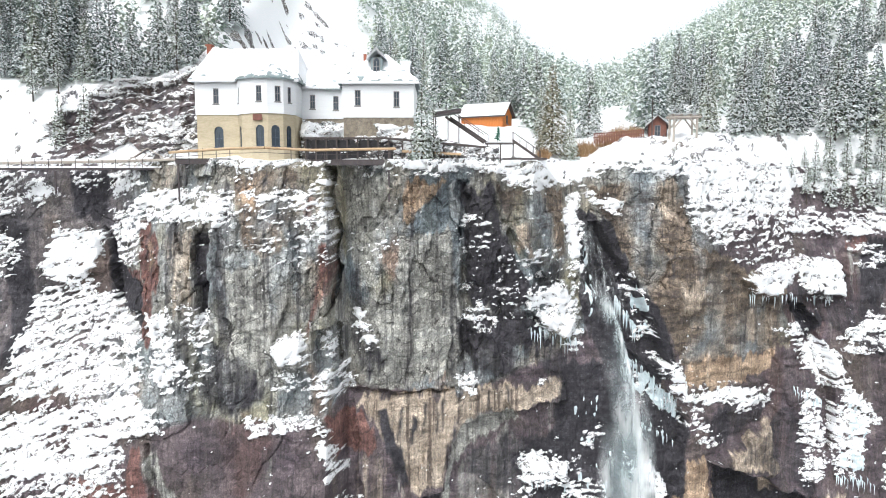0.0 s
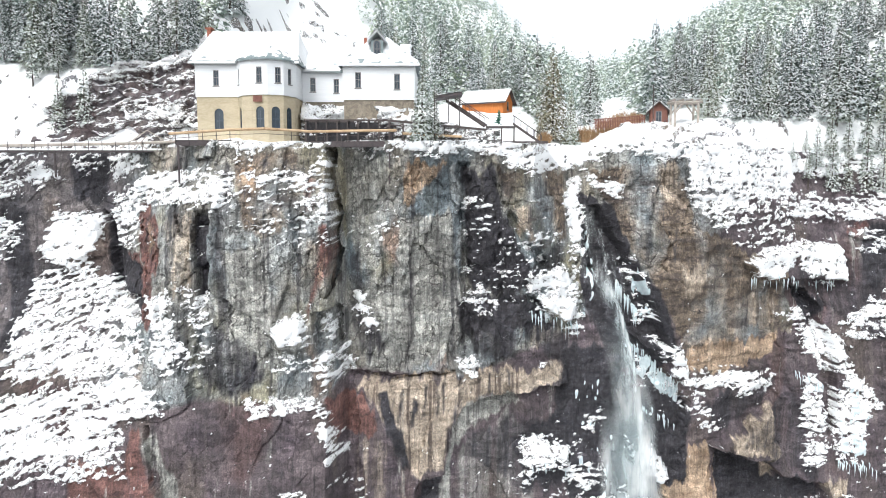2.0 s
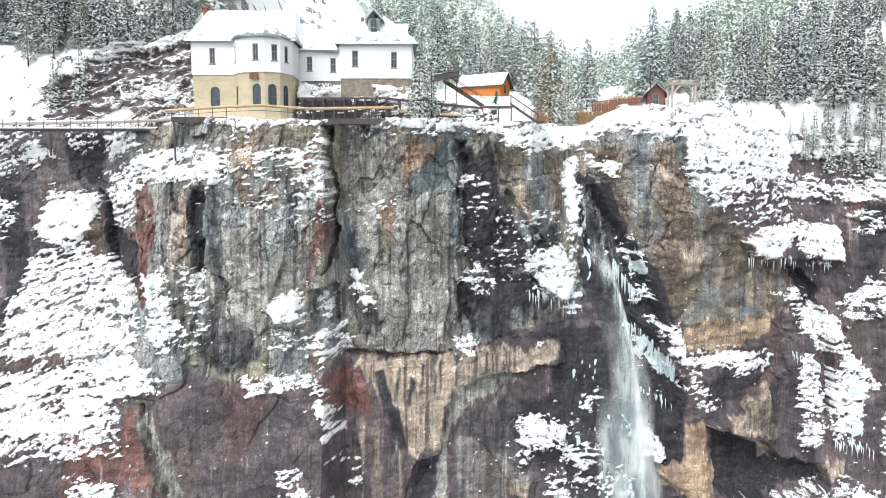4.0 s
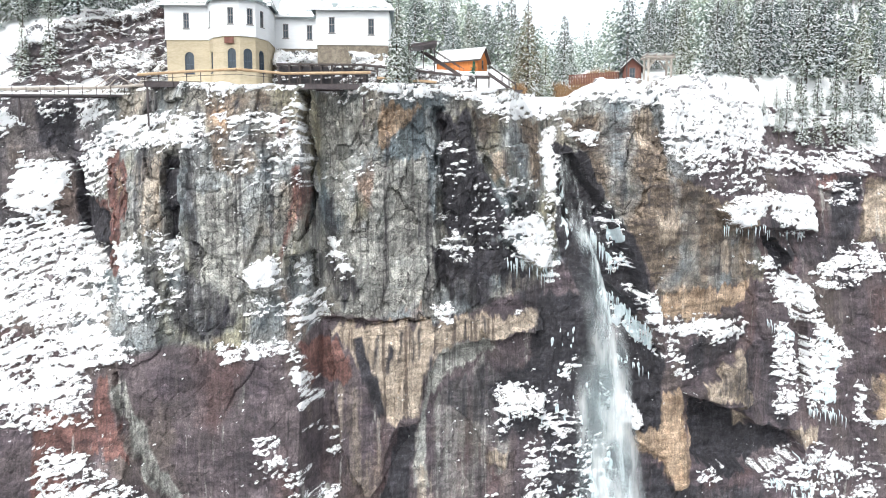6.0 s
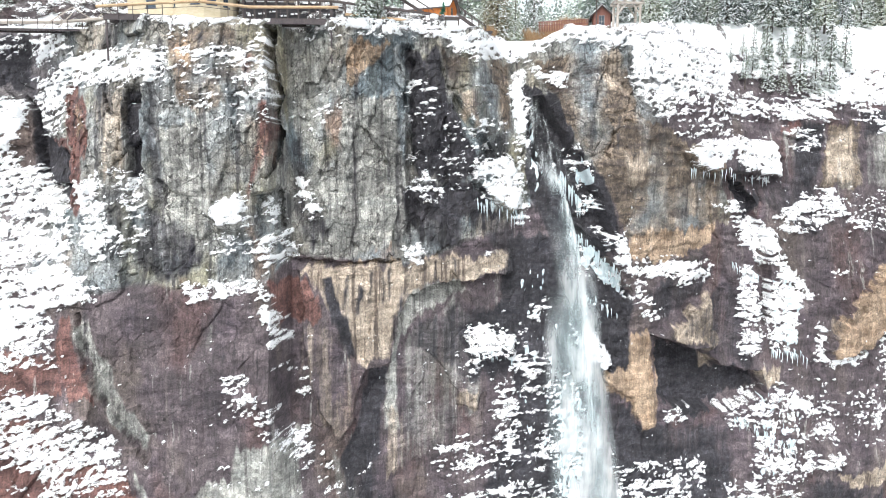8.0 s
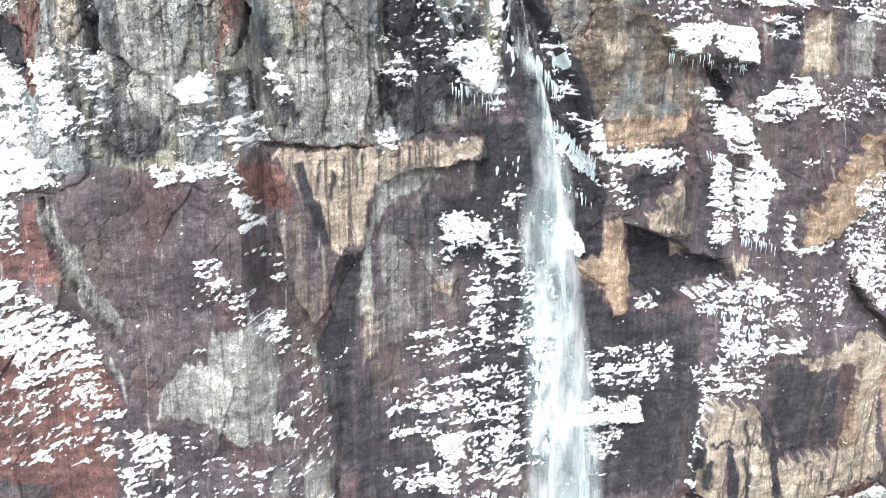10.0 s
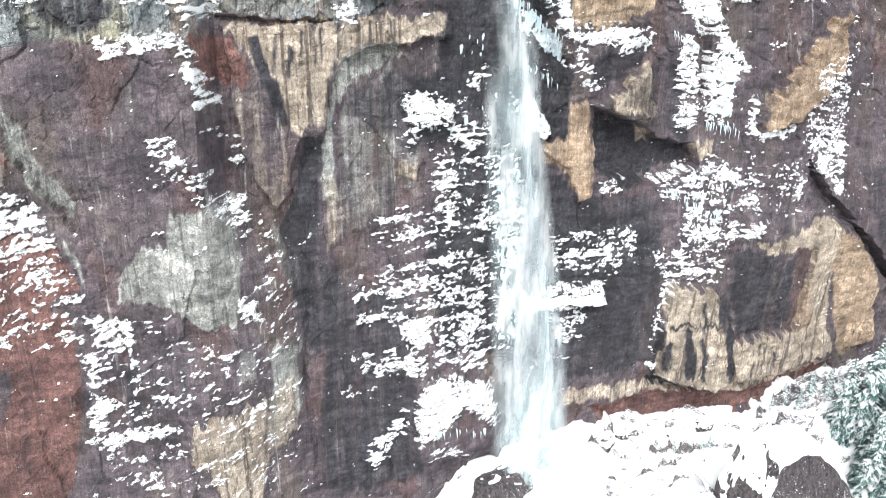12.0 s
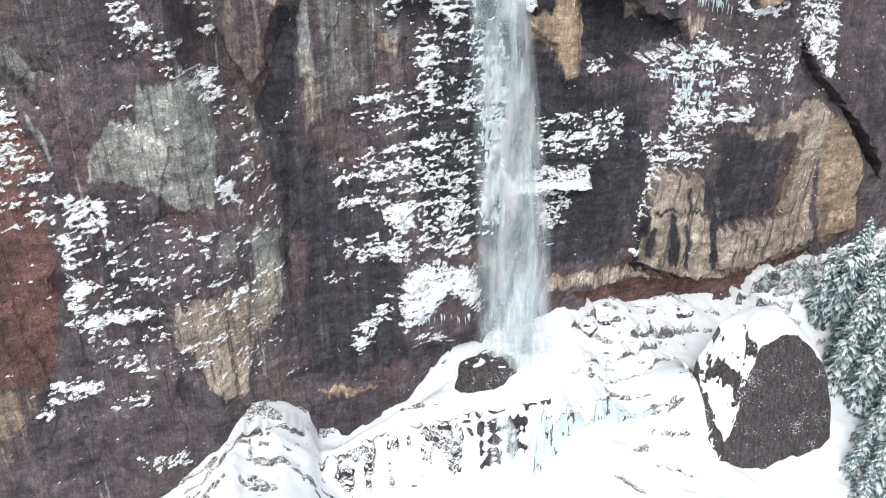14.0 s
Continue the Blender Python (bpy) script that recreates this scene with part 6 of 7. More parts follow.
part("top_beam", beam(bmesh.new(), (-6.0, 78.3, 79.72), (5.4, 79.5, 78.75), 0.24, 0.24), DARKWOOD, flume)
part("top_beam", beam(bmesh.new(), (-6.0, 79.3, 79.3), (5.0, 80.4, 78.5), 0.5, 0.12), DARKWOOD, flume)
part("lower_pipe", tube(bmesh.new(), (-4.5, 77.9, 78.3), (4.2, 79.2, 77.9), 0.14), RUST, flume)
for i in range(9):
    x = -15.2 + i * 1.15
    part("post", beam(bmesh.new(), (x, 78.33, 77.0), (x, 78.33, 79.65), 0.16, 0.16), DARKWOOD, flume)
    part("cross_beam", beam(bmesh.new(), (x, 78.46, 79.72), (x, 79.89, 79.72), 0.14, 0.12), DARKWOOD, flume)
for i in range(5):
    x = -4.5 + i * 2.3
    part("post", beam(bmesh.new(), (x, 78.5 + i * 0.24, 76.6), (x, 78.5 + i * 0.24, 79.45 - i * 0.19), 0.2, 0.2), DARKWOOD, flume)
# near-black colour: deep shadow behind the posts, painted as a back panel
DEEP = plain("shadow_black_timber", (0.018, 0.017, 0.020), (0.05, 0.047, 0.052), 2.0, 0.8)
part("back_wall", block((-15.4, 79.3, 77.0), (-5.6, 79.5, 79.6)), DEEP, flume)
for i in range(8):
    x = -15.0 + i * 1.15
    part("brace", beam(bmesh.new(), (x, 78.6, 77.1 if i % 2 else 79.5), (x + 1.1, 78.6, 79.5 if i % 2 else 77.1), 0.1, 0.1), DEEP, flume)
    part("snow_layer", beam(bmesh.new(), (x + 0.1, 78.9, 78.2 + 0.2 * (i % 3)), (x + 0.8, 78.9, 78.25 + 0.2 * (i % 3)), 0.3, 0.12), SNOW, flume)


def stairs(name, top, bottom, width, label):
    st = thing(name, label, "stairs")
    a, b = Vector(top), Vector(bottom)
    n = max(6, int(abs(a.z - b.z) / 0.2))
    side = (b - a).cross(Vector((0, 0, 1))).normalized() * (width / 2)
    for s in (-1, 1):
        part("stringer", beam(bmesh.new(), a + side * s, b + side * s, 0.09, 0.3), DARKWOOD, st)
        up = Vector((0, 0, 1.0))
        part("handrail", beam(bmesh.new(), a + side * s + up, b + side * s + up, 0.07, 0.09), DARKWOOD, st)
        for k in range(5):
            p = a + (b - a) * (k / 4) + side * s
            part("rail_post", beam(bmesh.new(), p, p + up, 0.06, 0.06), DARKWOOD, st)
    for i in range(n):
        p = a + (b - a) * ((i + 0.5) / n)
        part("tread", beam(bmesh.new(), p - side * 0.95, p + side * 0.95, 0.27, 0.05), DARKWOOD, st)
    return st


stairs("wooden_stairs", (0.6, 88.0, 82.9), (5.2, 85.5, 79.6), 1.2, "snowy dark wooden stairs down from the canopy")
stairs("wooden_stairs", (8.4, 85.3, 79.9), (11.6, 84.6, 77.6), 1.2, "snowy dark wooden stairs towards the brink")
land = thing("stair_landing", "dark timber landing between two stairs", "landing")
part("platform", block((5.1, 84.6, 79.45), (8.6, 86.2, 79.62)), DARKWOOD, land)
for x in (5.3, 6.9, 8.4):
    part("post", beam(bmesh.new(), (x, 84.8, 77.2), (x, 84.8, 79.45), 0.15, 0.15), DARKWOOD, land)
part("snow_layer", block((5.15, 84.65, 79.624), (8.55, 86.15, 79.72)), SNOW, land)
path = thing("lower_boardwalk", "low dark boardwalk half under snow near the brink", "boardwalk")
part("platform", block((7.0, 83.0, 77.55), (12.2, 84.2, 77.75)), DARKWOOD, path)
canopy = thing("entrance_canopy", "dark flat-roofed canopy beside the house, snow on top", "canopy")
part("roof_plate", slab(bmesh.new(), [(-1.2, 84.5, 83.1), (2.2, 84.5, 83.6), (2.2, 87.5, 83.6), (-1.2, 87.5, 83.1)], 0.3), STEEL, canopy)
roof_snow(canopy, [(-1.1, 84.6, 83.12), (2.1, 84.6, 83.62), (2.1, 87.4, 83.62), (-1.1, 87.4, 83.12)], 0.22, -0.6, 31)
for x in (-0.9, 0.6, 1.9):
    part("post", beam(bmesh.new(), (x, 84.7, 78.3), (x, 84.7, 82.9), 0.12, 0.12), STEEL, canopy)

# ---- the trussed pipe bridge to the west ----
truss = thing("pipe_bridge", "snow-dusted trussed bridge carrying two pipes along the rim", "bridge")
part("girder", block((-54.0, 78.9, 76.3), (-29.2, 79.1, 76.5)), STEEL, truss)
part("girder", block((-54.0, 80.3, 76.3), (-29.2, 80.5, 76.5)), STEEL, truss)
part("snow_layer", block((-54.0, 78.84, 76.504), (-29.2, 80.5, 76.70)), SNOW, truss)
part("pipe", tube(bmesh.new(), (-54.0, 79.6, 77.0), (-34.5, 79.4, 77.3), 0.2, 10), GREYWOOD, truss, "pale frosted pipe")
part("pipe", tube(bmesh.new(), (-34.5, 79.4, 77.3), (-28.6, 77.5, 77.4), 0.16, 10), GREYWOOD, truss, "pale frosted pipe")
part("snow_layer", tube(bmesh.new(), (-54.0, 79.6, 77.13), (-34.5, 79.4, 77.43), 0.15, 8), SNOW, truss)
for i in range(16):
    x = -53.0 + i * 1.5
    part("rail_post", beam(bmesh.new(), (x, 78.85, 76.5), (x, 78.85, 77.5), 0.06, 0.06), DARKWOOD, truss)
tops = [(-36.0, 76.7), (-32.9, 78.7), (-29.9, 76.9)]
for (xa, za), (xb, zb) in zip(tops, tops[1:]):
    part("brace", beam(bmesh.new(), (xa, 78.8, za), (xb, 78.8, zb), 0.09, 0.09), GREYWOOD, truss)
for x in (-34.4, -31.4):
    part("brace", beam(bmesh.new(), (x, 78.75, 76.6), (x + 1.5, 78.75, 78.1), 0.08, 0.08), GREYWOOD, truss)
    part("brace", beam(bmesh.new(), (x + 1.5, 78.7, 76.6), (x, 78.7, 77.7), 0.08, 0.08), GREYWOOD, truss)
for x in (-50.0, -43.5, -30.0):
    part("post", beam(bmesh.new(), (x, 79.2, 73.5), (x, 79.2, 76.2), 0.16, 0.16), STEEL, truss)
pen = thing("steep_pipe", "grey pipe running up the rocks behind the bridge", "pipe")
part("pipe", tube(bmesh.new(), (-37.0, 82.5, 77.2), (-30.2, 90.5, 83.5), 0.1), STEEL, pen)


# ---- the cabins, the fence and the timber frame on the bench ----
def ground_at(x, y):
    return float(bench_height(np.array([float(x)]), np.array([float(y)]))[0])


def gable_cabin(name, label, at, turn, w, d, h, rise, material, gable_material):
    """A cabin with its gable end facing front; w wide, d deep."""
    c = thing(name, label, "cabin", "", at, turn)
    door = [(0.5, 0.8, -0.3, min(1.9, h + 0.2), False)]
    for nm, a, b, o in (("front_wall", (-w / 2, 0), (w / 2, 0), door), ("side_wall", (w / 2, 0), (w / 2, d), []),
                        ("back_wall", (w / 2, d), (-w / 2, d), []), ("side_wall", (-w / 2, d), (-w / 2, 0), [])):
        wall_run(c, nm, a, b, -1.2, h, material, o, 0.14)
    for y in (0.005, d - 0.155):
        g = bmesh.new()
        tri = [(-w / 2, h), (w / 2, h), (0, h + rise)]
        fr, bk = [g.verts.new((x, y, z)) for x, z in tri], [g.verts.new((x, y + 0.15, z)) for x, z in tri]
        g.faces.new(fr), g.faces.new(bk[::-1])
        for i in range(3):
            g.faces.new((fr[i], bk[i], bk[(i + 1) % 3], fr[(i + 1) % 3]))
        part("gable", g, gable_material, c)
    o, k = 0.4, rise / (w / 2)
    for s in (-1, 1):
        pl = [(s * (w / 2 + o), -0.5, h - o * k + 0.05), (s * (w / 2 + o), d + 0.4, h - o * k + 0.05), (0, d + 0.4, h + rise + 0.05), (0, -0.5, h + rise + 0.05)]
        r = part("roof", slab(bmesh.new(), pl, 0.12), DARKWOOD, c)
        roof_snow(r, pl if s > 0 else [pl[1], pl[0], pl[3], pl[2]], 0.3, -2.0, 41 + s)
    return c


gable_cabin("orange_cabin", "orange boarded cabin with a snow-laden gable roof", (9.3, 103.0, 83.6), 62, 3.3, 6.6, 1.05, 1.6, ORANGE, ORANGE)
porch = thing("cabin_porch", "small red-roofed porch beside the orange cabin", "porch", at=(14.2, 103.6, 83.4))
part("roof", slab(bmesh.new(), [(-0.2, -0.9, 0.9), (1.3, -0.9, 0.55), (1.3, 0.9, 0.55), (-0.2, 0.9, 0.9)], 0.1), REDWOOD, porch)
for y in (-0.8, 0.8):
    part("post", beam(bmesh.new(), (1.15, y, -0.9), (1.15, y, 0.5), 0.1, 0.1), REDWOOD, porch)
gable_cabin("small_cabin", "small red-brown cabin with a white snowy gable roof", (29.3, 97.0, 81.2), -14, 2.4, 3.2, 1.55, 1.1, REDWOOD, REDWOOD)
gable_cabin("far_cabin", "dark cabin among the trees under a snowy roof", (47.5, 109.0, 83.2), -10, 3.6, 5, 2.2, 2.2, DARKWOOD, DARKWOOD)

frame_ = thing("timber_gateway", "bleached log gateway frame capped with snow", "log frame", at=(31.6, 93.5, 80.2))
for x in (-1.5, 1.5):
    for y in (-0.9, 0.9):
        part("log_post", tube(bmesh.new(), (x, y, -0.8), (x, y, 3.0), 0.16), GREYWOOD, frame_)
        part("brace", tube(bmesh.new(), (x, y, 1.7), (x * 0.35, y, 2.95), 0.11), GREYWOOD, frame_)
for y in (-0.9, 0.9):
    part("cross_log", tube(bmesh.new(), (-2.0, y, 3.15), (2.0, y, 3.15), 0.17), GREYWOOD, frame_)
for x in (-1.7, -0.6, 0.6, 1.7):
    part("top_log", tube(bmesh.new(), (x, -1.3, 3.42), (x, 1.3, 3.42), 0.11), GREYWOOD, frame_)
roof_snow(frame_, [(-1.9, -1.2, 3.5), (1.9, -1.2, 3.5), (1.9, 1.2, 3.5), (-1.9, 1.2, 3.5)], 0.16, -0.6, 51)

fence = thing("wooden_fence", "red-brown picket fence on the snowy bench", "fence")
bm = bmesh.new()
for i in range(30):
    x = 20.4 + i * 0.235
    y, z = 96.0 + i * 0.02, 80.6 + i * 0.02
    part("picket", block((x, y, z - 0.5), (x + 0.12, y + 0.05, z + 0.85)), REDWOOD, fence)
for h in (0.3, 0.78):
    part("rail", beam(bmesh.new(), (20.3, 96.1, 80.6 + h), (27.4, 96.7, 81.2 + h), 0.07, 0.1), REDWOOD, fence)
pole = thing("utility_pole", "thin dark utility pole standing in the snow", "pole")
part("shaft", tube(bmesh.new(), (28.0, 95.0, 79.0), (27.9, 95.0, 86.0), 0.09, 8, 0.06), DARKWOOD, pole)


# ---- trees ----
def needle_shader(name, dark, light, lo, hi, scatter=0.35, clump=0.9, most=0.8):
    """Conifer needles with snow caught on what faces up."""
    m, n, l, b = shader(name, 0.75)
    v = coords(n, l)
    g = n.new("ShaderNodeNewGeometry")
    s = n.new("ShaderNodeSeparateXYZ")
    l.new(g.outputs["Normal"], s.inputs[0])
    info = n.new("ShaderNodeObjectInfo")
    tone = mix(n, l, ramp(n, l, mix(n, l, 0.5, grain(n, l, v, 0.22, 2), grain(n, l, v, 3.0)), [(0.38, 0.0), (0.62, 1.0)]), dark, light)
    bough, parts = n.new("ShaderNodeAttribute"), n.new("ShaderNodeSeparateColor")
    bough.attribute_name = "bough"
    l.new(bough.outputs["Color"], parts.inputs[0])
    tone = mix(n, l, mix(n, l, 0.5, info.outputs["Random"], g.outputs["Random Per Island"]), tone, mix(n, l, 1.0, tone, (1.5, 1.35, 1.1), "MULTIPLY"))
    tone = mix(n, l, 1.0, tone, ramp(n, l, parts.outputs[0], [(0.0, (0.62, 0.66, 0.66)), (0.5, (1.0, 1.0, 1.0)), (1.0, (1.45, 1.40, 1.25))]), "MULTIPLY")
    add, tip = n.new("ShaderNodeMath"), n.new("ShaderNodeMath")
    add.operation, tip.operation = "MULTIPLY_ADD", "MULTIPLY_ADD"
    l.new(s.outputs[2], add.inputs[0])
    add.inputs[1].default_value = 0.14
    l.new(mix(n, l, scatter, grain(n, l, v, clump, 5), g.outputs["Random Per Island"]), add.inputs[2])
    l.new(ramp(n, l, parts.outputs[1], [(0.45, 0.0), (1.0, 1.0)]), tip.inputs[0])
    tip.inputs[1].default_value = 0.22
    l.new(add.outputs[0], tip.inputs[2])
    cap = ramp(n, l, tip.outputs[0], [(lo + 0.12, 0.0), (hi + 0.11, 1.0)])
    l.new(mix(n, l, mix(n, l, 1.0, cap, (most, most, most), "MULTIPLY"), tone, (0.78, 0.82, 0.84)), b.inputs["Base Color"])
    return m


NEEDLES = needle_shader("frosted_spruce_needles", (0.105, 0.138, 0.126), (0.255, 0.295, 0.265), 0.46, 0.68, 0.2, 0.8, 0.68)
NEEDLES_OLIVE = needle_shader("frosted_olive_needles", (0.19, 0.175, 0.115), (0.36, 0.33, 0.24), 0.60, 0.82)
NEEDLES_BLUE = needle_shader("snowy_blue_spruce_needles", (0.070, 0.115, 0.112), (0.19, 0.25, 0.24), 0.46, 0.68, 0.2, 0.8, 0.85)
NEEDLES_LADEN = needle_shader("snow_laden_needles", (0.030, 0.095, 0.098), (0.125, 0.235, 0.235), 0.47, 0.59, 0.35, 1.8, 0.8)
# far trees: paler and bluer, distance haze put into the needle colour
NEEDLES_FAR = needle_shader("hazy_frosted_forest_needles", (0.140, 0.205, 0.205), (0.33, 0.41, 0.40), 0.46, 0.70, 0.2, 0.5, 0.8)
BARK = plain("grey_bark", (0.05, 0.04, 0.035), (0.13, 0.11, 0.095), 3, 0.9, 0, 0.6, 0.03, (1, 1, 0.3))


def conifer_arrays(height, spread, sprays, rng, base=0.08, size=0.42, tiers=14):
    """Vertices and triangles of a crown: small drooping sprays in ragged tiers round a tapering cone."""
    vs, fs, tips = [], [], []
    own = rng.random()
    lean = [(rng.uniform(0.75, 1.2), rng.uniform(0, 6.28)) for _ in range(tiers + 1)]
    for i in range(sprays):
        q = 1 - math.sqrt(1 - rng.random() * 0.995)
        tier = q * tiers
        k, shift = lean[int(tier)]
        t = rng.uniform(0, 6.2832)
        skirt = 1.12 - 0.45 * (tier - int(tier))
        full = spread * ((1 - q) ** 0.9 * skirt * (1 + 0.22 * (k - 1) * math.cos(t - shift) + 0.12 * math.sin(5 * t + shift)) + 0.015)
        r = full * (0.35 + 0.65 * math.sqrt(rng.random()))
        z = height * (base + (1 - base) * q) - 0.30 * r
        long, wide = size * rng.uniform(0.7, 1.4) * (0.55 + 0.45 * (1 - q)), size * rng.uniform(0.25, 0.5)
        c, s = math.cos(t), math.sin(t)
        drop = rng.uniform(0.3, 1.1)
        twist = rng.uniform(-0.6, 0.6)
        ox, oy, oz = c / math.hypot(1, drop), s / math.hypot(1, drop), -drop / math.hypot(1, drop)
        sx, sy, sz = -s, c, twist
        o = len(vs)
        x, y = c * r, s * r
        vs.extend([(x, y, z), (x + ox * long * 0.5 + sx * wide, y + oy * long * 0.5 + sy * wide, z + oz * long * 0.5 + sz * wide),
                   (x + ox * long, y + oy * long, z + oz * long), (x + ox * long * 0.5 - sx * wide, y + oy * long * 0.5 - sy * wide, z + oz * long * 0.5 - sz * wide)])
        fs.extend([(o, o + 1, o + 2), (o, o + 2, o + 3)])
        out = r / full
        tips.extend([(own, out * 0.8, q, 1), (own, out, q, 1), (own, out * 1.1, q, 1), (own, out, q, 1)])
    return np.array(vs), np.array(fs, dtype=np.int64), np.array(tips)


def tri_mesh(name, vs, fs, material, tips=None):
    me = bpy.data.meshes.new(name)
    me.vertices.add(len(vs))
    me.vertices.foreach_set("co", vs.astype(np.float32).ravel())
    me.loops.add(fs.size)
    me.loops.foreach_set("vertex_index", fs.astype(np.int32).ravel())
    me.polygons.add(len(fs))
    me.polygons.foreach_set("loop_start", np.arange(0, fs.size, 3, dtype=np.int32))
    me.update(calc_edges=True)
    at = me.attributes.new("bough", "FLOAT_COLOR", "POINT")
    at.data.foreach_set("color", (np.full((len(vs), 4), 0.5) if tips is None else tips).astype(np.float32).ravel())
    me.materials.append(material)
    return me


def conifer(height, spread, sprays, material, seed, label, base=0.08, size=0.42, tiers=14):
    rng = random.Random(seed)
    t = thing("conifer_tree", label, "tree", "conifers on the bench")
    vs, fs, tips = conifer_arrays(height, spread, sprays, rng, base, size, tiers)
    crown = new("crown", tri_mesh("crown", vs, fs, material, tips))
    crown.parent = t
    part("trunk", tube(bmesh.new(), (0, 0, -1.2), (0, 0, height * 0.97), height * 0.014 + 0.04, 7, 0.02), BARK, t)
    return t


def laden_conifer(height, spread, seed, label):
    """A spruce of drooping boughs, each a spine of hanging sprays with a pad of snow along it."""
    r = random.Random(seed)
    t = thing("conifer_tree", label, "tree", "conifers below the cliff")
    nv, nf, sv, sf = [], [], [], []
    tiers = 24
    for k in range(tiers):
        q = (k + 0.3) / tiers
        for i in range(int(6 + 7 * (1 - q))):
            turn = r.uniform(0, 6.2832)
            reach = (spread * (1 - q) ** 0.85 + 0.2) * r.uniform(0.7, 1.15)
            z0 = height * (0.05 + 0.93 * (q + r.uniform(-0.02, 0.02)))
            c, s = math.cos(turn), math.sin(turn)
            droop = r.uniform(0.38, 0.72)
            wide = 0.26 * reach + 0.12

            def spine(u, side=0.0, lift=0.0):
                out = reach * u
                return (c * out - s * side, s * out + c * side, z0 + reach * (0.08 * u - droop * u * u) + lift)

            for j in range(9):
                u = 0.12 + 0.88 * j / 8
                w = wide * (1.15 - 0.75 * u) * r.uniform(0.7, 1.2)
                for side in (-1, 1):
                    o = len(nv)
                    nv.extend([spine(u - 0.09), spine(u + 0.02, side * w * 0.6, -0.04), spine(u + 0.08, side * w * 1.25, -0.28 - 0.2 * r.random()), spine(u + 0.09, side * w * 0.25, -0.10)])
                    nf.extend([(o, o + 1, o + 2), (o, o + 2, o + 3)])
            start = r.uniform(0.05, 0.35)
            stop = r.uniform(0.75, 1.06)
            o = len(sv)
            for j in range(6):
                u = start + (stop - start) * j / 5
                w = wide * (1.0 - 0.6 * u) * r.uniform(0.35, 0.95) * (0.25 if j in (0, 5) else 1)
                sv.extend([spine(u, -w, -0.02 - 0.10 * r.random()), spine(u, 0, 0.07 + 0.10 * r.random()), spine(u, w, -0.02 - 0.10 * r.random())])
            for j in range(5):
                a = o + 3 * j
                sf.extend([(a, a + 1, a + 4), (a, a + 4, a + 3), (a + 1, a + 2, a + 5), (a + 1, a + 5, a + 4)])
    crown = new("crown", tri_mesh("crown", np.array(nv), np.array(nf, dtype=np.int64), NEEDLES_LADEN))
    crown.parent = t
    pads = new("snow_load", tri_mesh("snow_load", np.array(sv), np.array(sf, dtype=np.int64), SNOW))
    pads.parent = t
    part("trunk", tube(bmesh.new(), (0, 0, -1.2), (0, 0, height * 0.97), height * 0.014 + 0.04, 7, 0.02), BARK, t)
    return t


SPRUCE = "tall frosted dark-green spruce standing in the snow"
stock = [conifer(13, 2.5, 2600, NEEDLES, 1, SPRUCE, 0.03, 0.40, 18), conifer(11, 2.0, 2000, NEEDLES, 2, SPRUCE, 0.03, 0.38, 16),
         conifer(15, 2.7, 3000, NEEDLES_BLUE, 3, "tall snow-laden blue-green spruce on the slope", 0.03, 0.42, 20),
         conifer(13, 2.5, 2200, NEEDLES_OLIVE, 4, "bushy olive-brown fir dusted with snow", 0.03),
         conifer(10, 1.25, 550, NEEDLES, 5, "thin sparse frosted spruce", 0.2, 0.40, 10),
         laden_conifer(15, 3.0, 6, "spruce bowed under thick snow beside the boulder")]
planted = []


def plant(kind, x, y, z=None, size=1.0):
    t = stock[kind]
    z = ground_at(x, y) if z is None else z
    turn = (x * 37.7 + y * 11.3) % 360
    m = pose(x, y, z, 0, 0, turn) @ Matrix.Diagonal((size, size, size, 1))
    if kind not in planted:
        planted.append(kind)
        t.matrix_world = m
    else:
        c = copy_thing(t, Matrix.Identity(4))
        c.matrix_basis = m


# single trees that stand out
plant(1, -2.3, 76.6, 76.2, 0.86)
plant(4, -1.0, 77.6, 76.8, 0.7)
plant(3, 14.6, 95.0, None, 1.0)
plant(1, 16.8, 94.0, None, 0.7)
plant(3, 12.0, 88.0, 77.0, 0.36)
plant(0, 23.0, 112.0, None, 0.95)
plant(0, 39.6, 94.0, None, 0.92)
plant(1, 43.5, 95.5, None, 0.95)
plant(0, 47.0, 97.0, None, 0.98)
plant(1, 36.8, 99.0, None, 0.9)
plant(0, 53.0, 96.0, None, 1.05)
plant(2, 57.0, 99.0, None, 1.0)
plant(1, 60.0, 95.0, None, 0.9)
plant(4, 49.8, 90.5, 70.5, 0.85)
plant(4, 52.0, 90.8, 70.3, 0.75)
plant(4, 54.5, 91.0, 70.4, 0.95)
plant(4, 56.8, 91.2, 70.4, 0.8)
plant(4, 59.0, 91.5, 70.6, 0.9)
for x, y, z, k in ((46.5, 90.0, 72.6, 0.55), (48.2, 91.5, 73.8, 0.7), (50.6, 92.6, 74.6, 0.85), (53.2, 93.2, 74.8, 0.75), (55.8, 93.6, 75.0, 0.95), (58.2, 94.0, 75.2, 0.8), (60.8, 94.4, 75.3, 0.9), (51.5, 95.0, 76.6, 0.5), (57.0, 95.4, 76.8, 0.55), (62.5, 93.8, 74.0, 0.85), (44.6, 90.4, 75.4, 0.3), (47.3, 92.6, 76.6, 0.35)):
    plant(4, x, y, z, k)
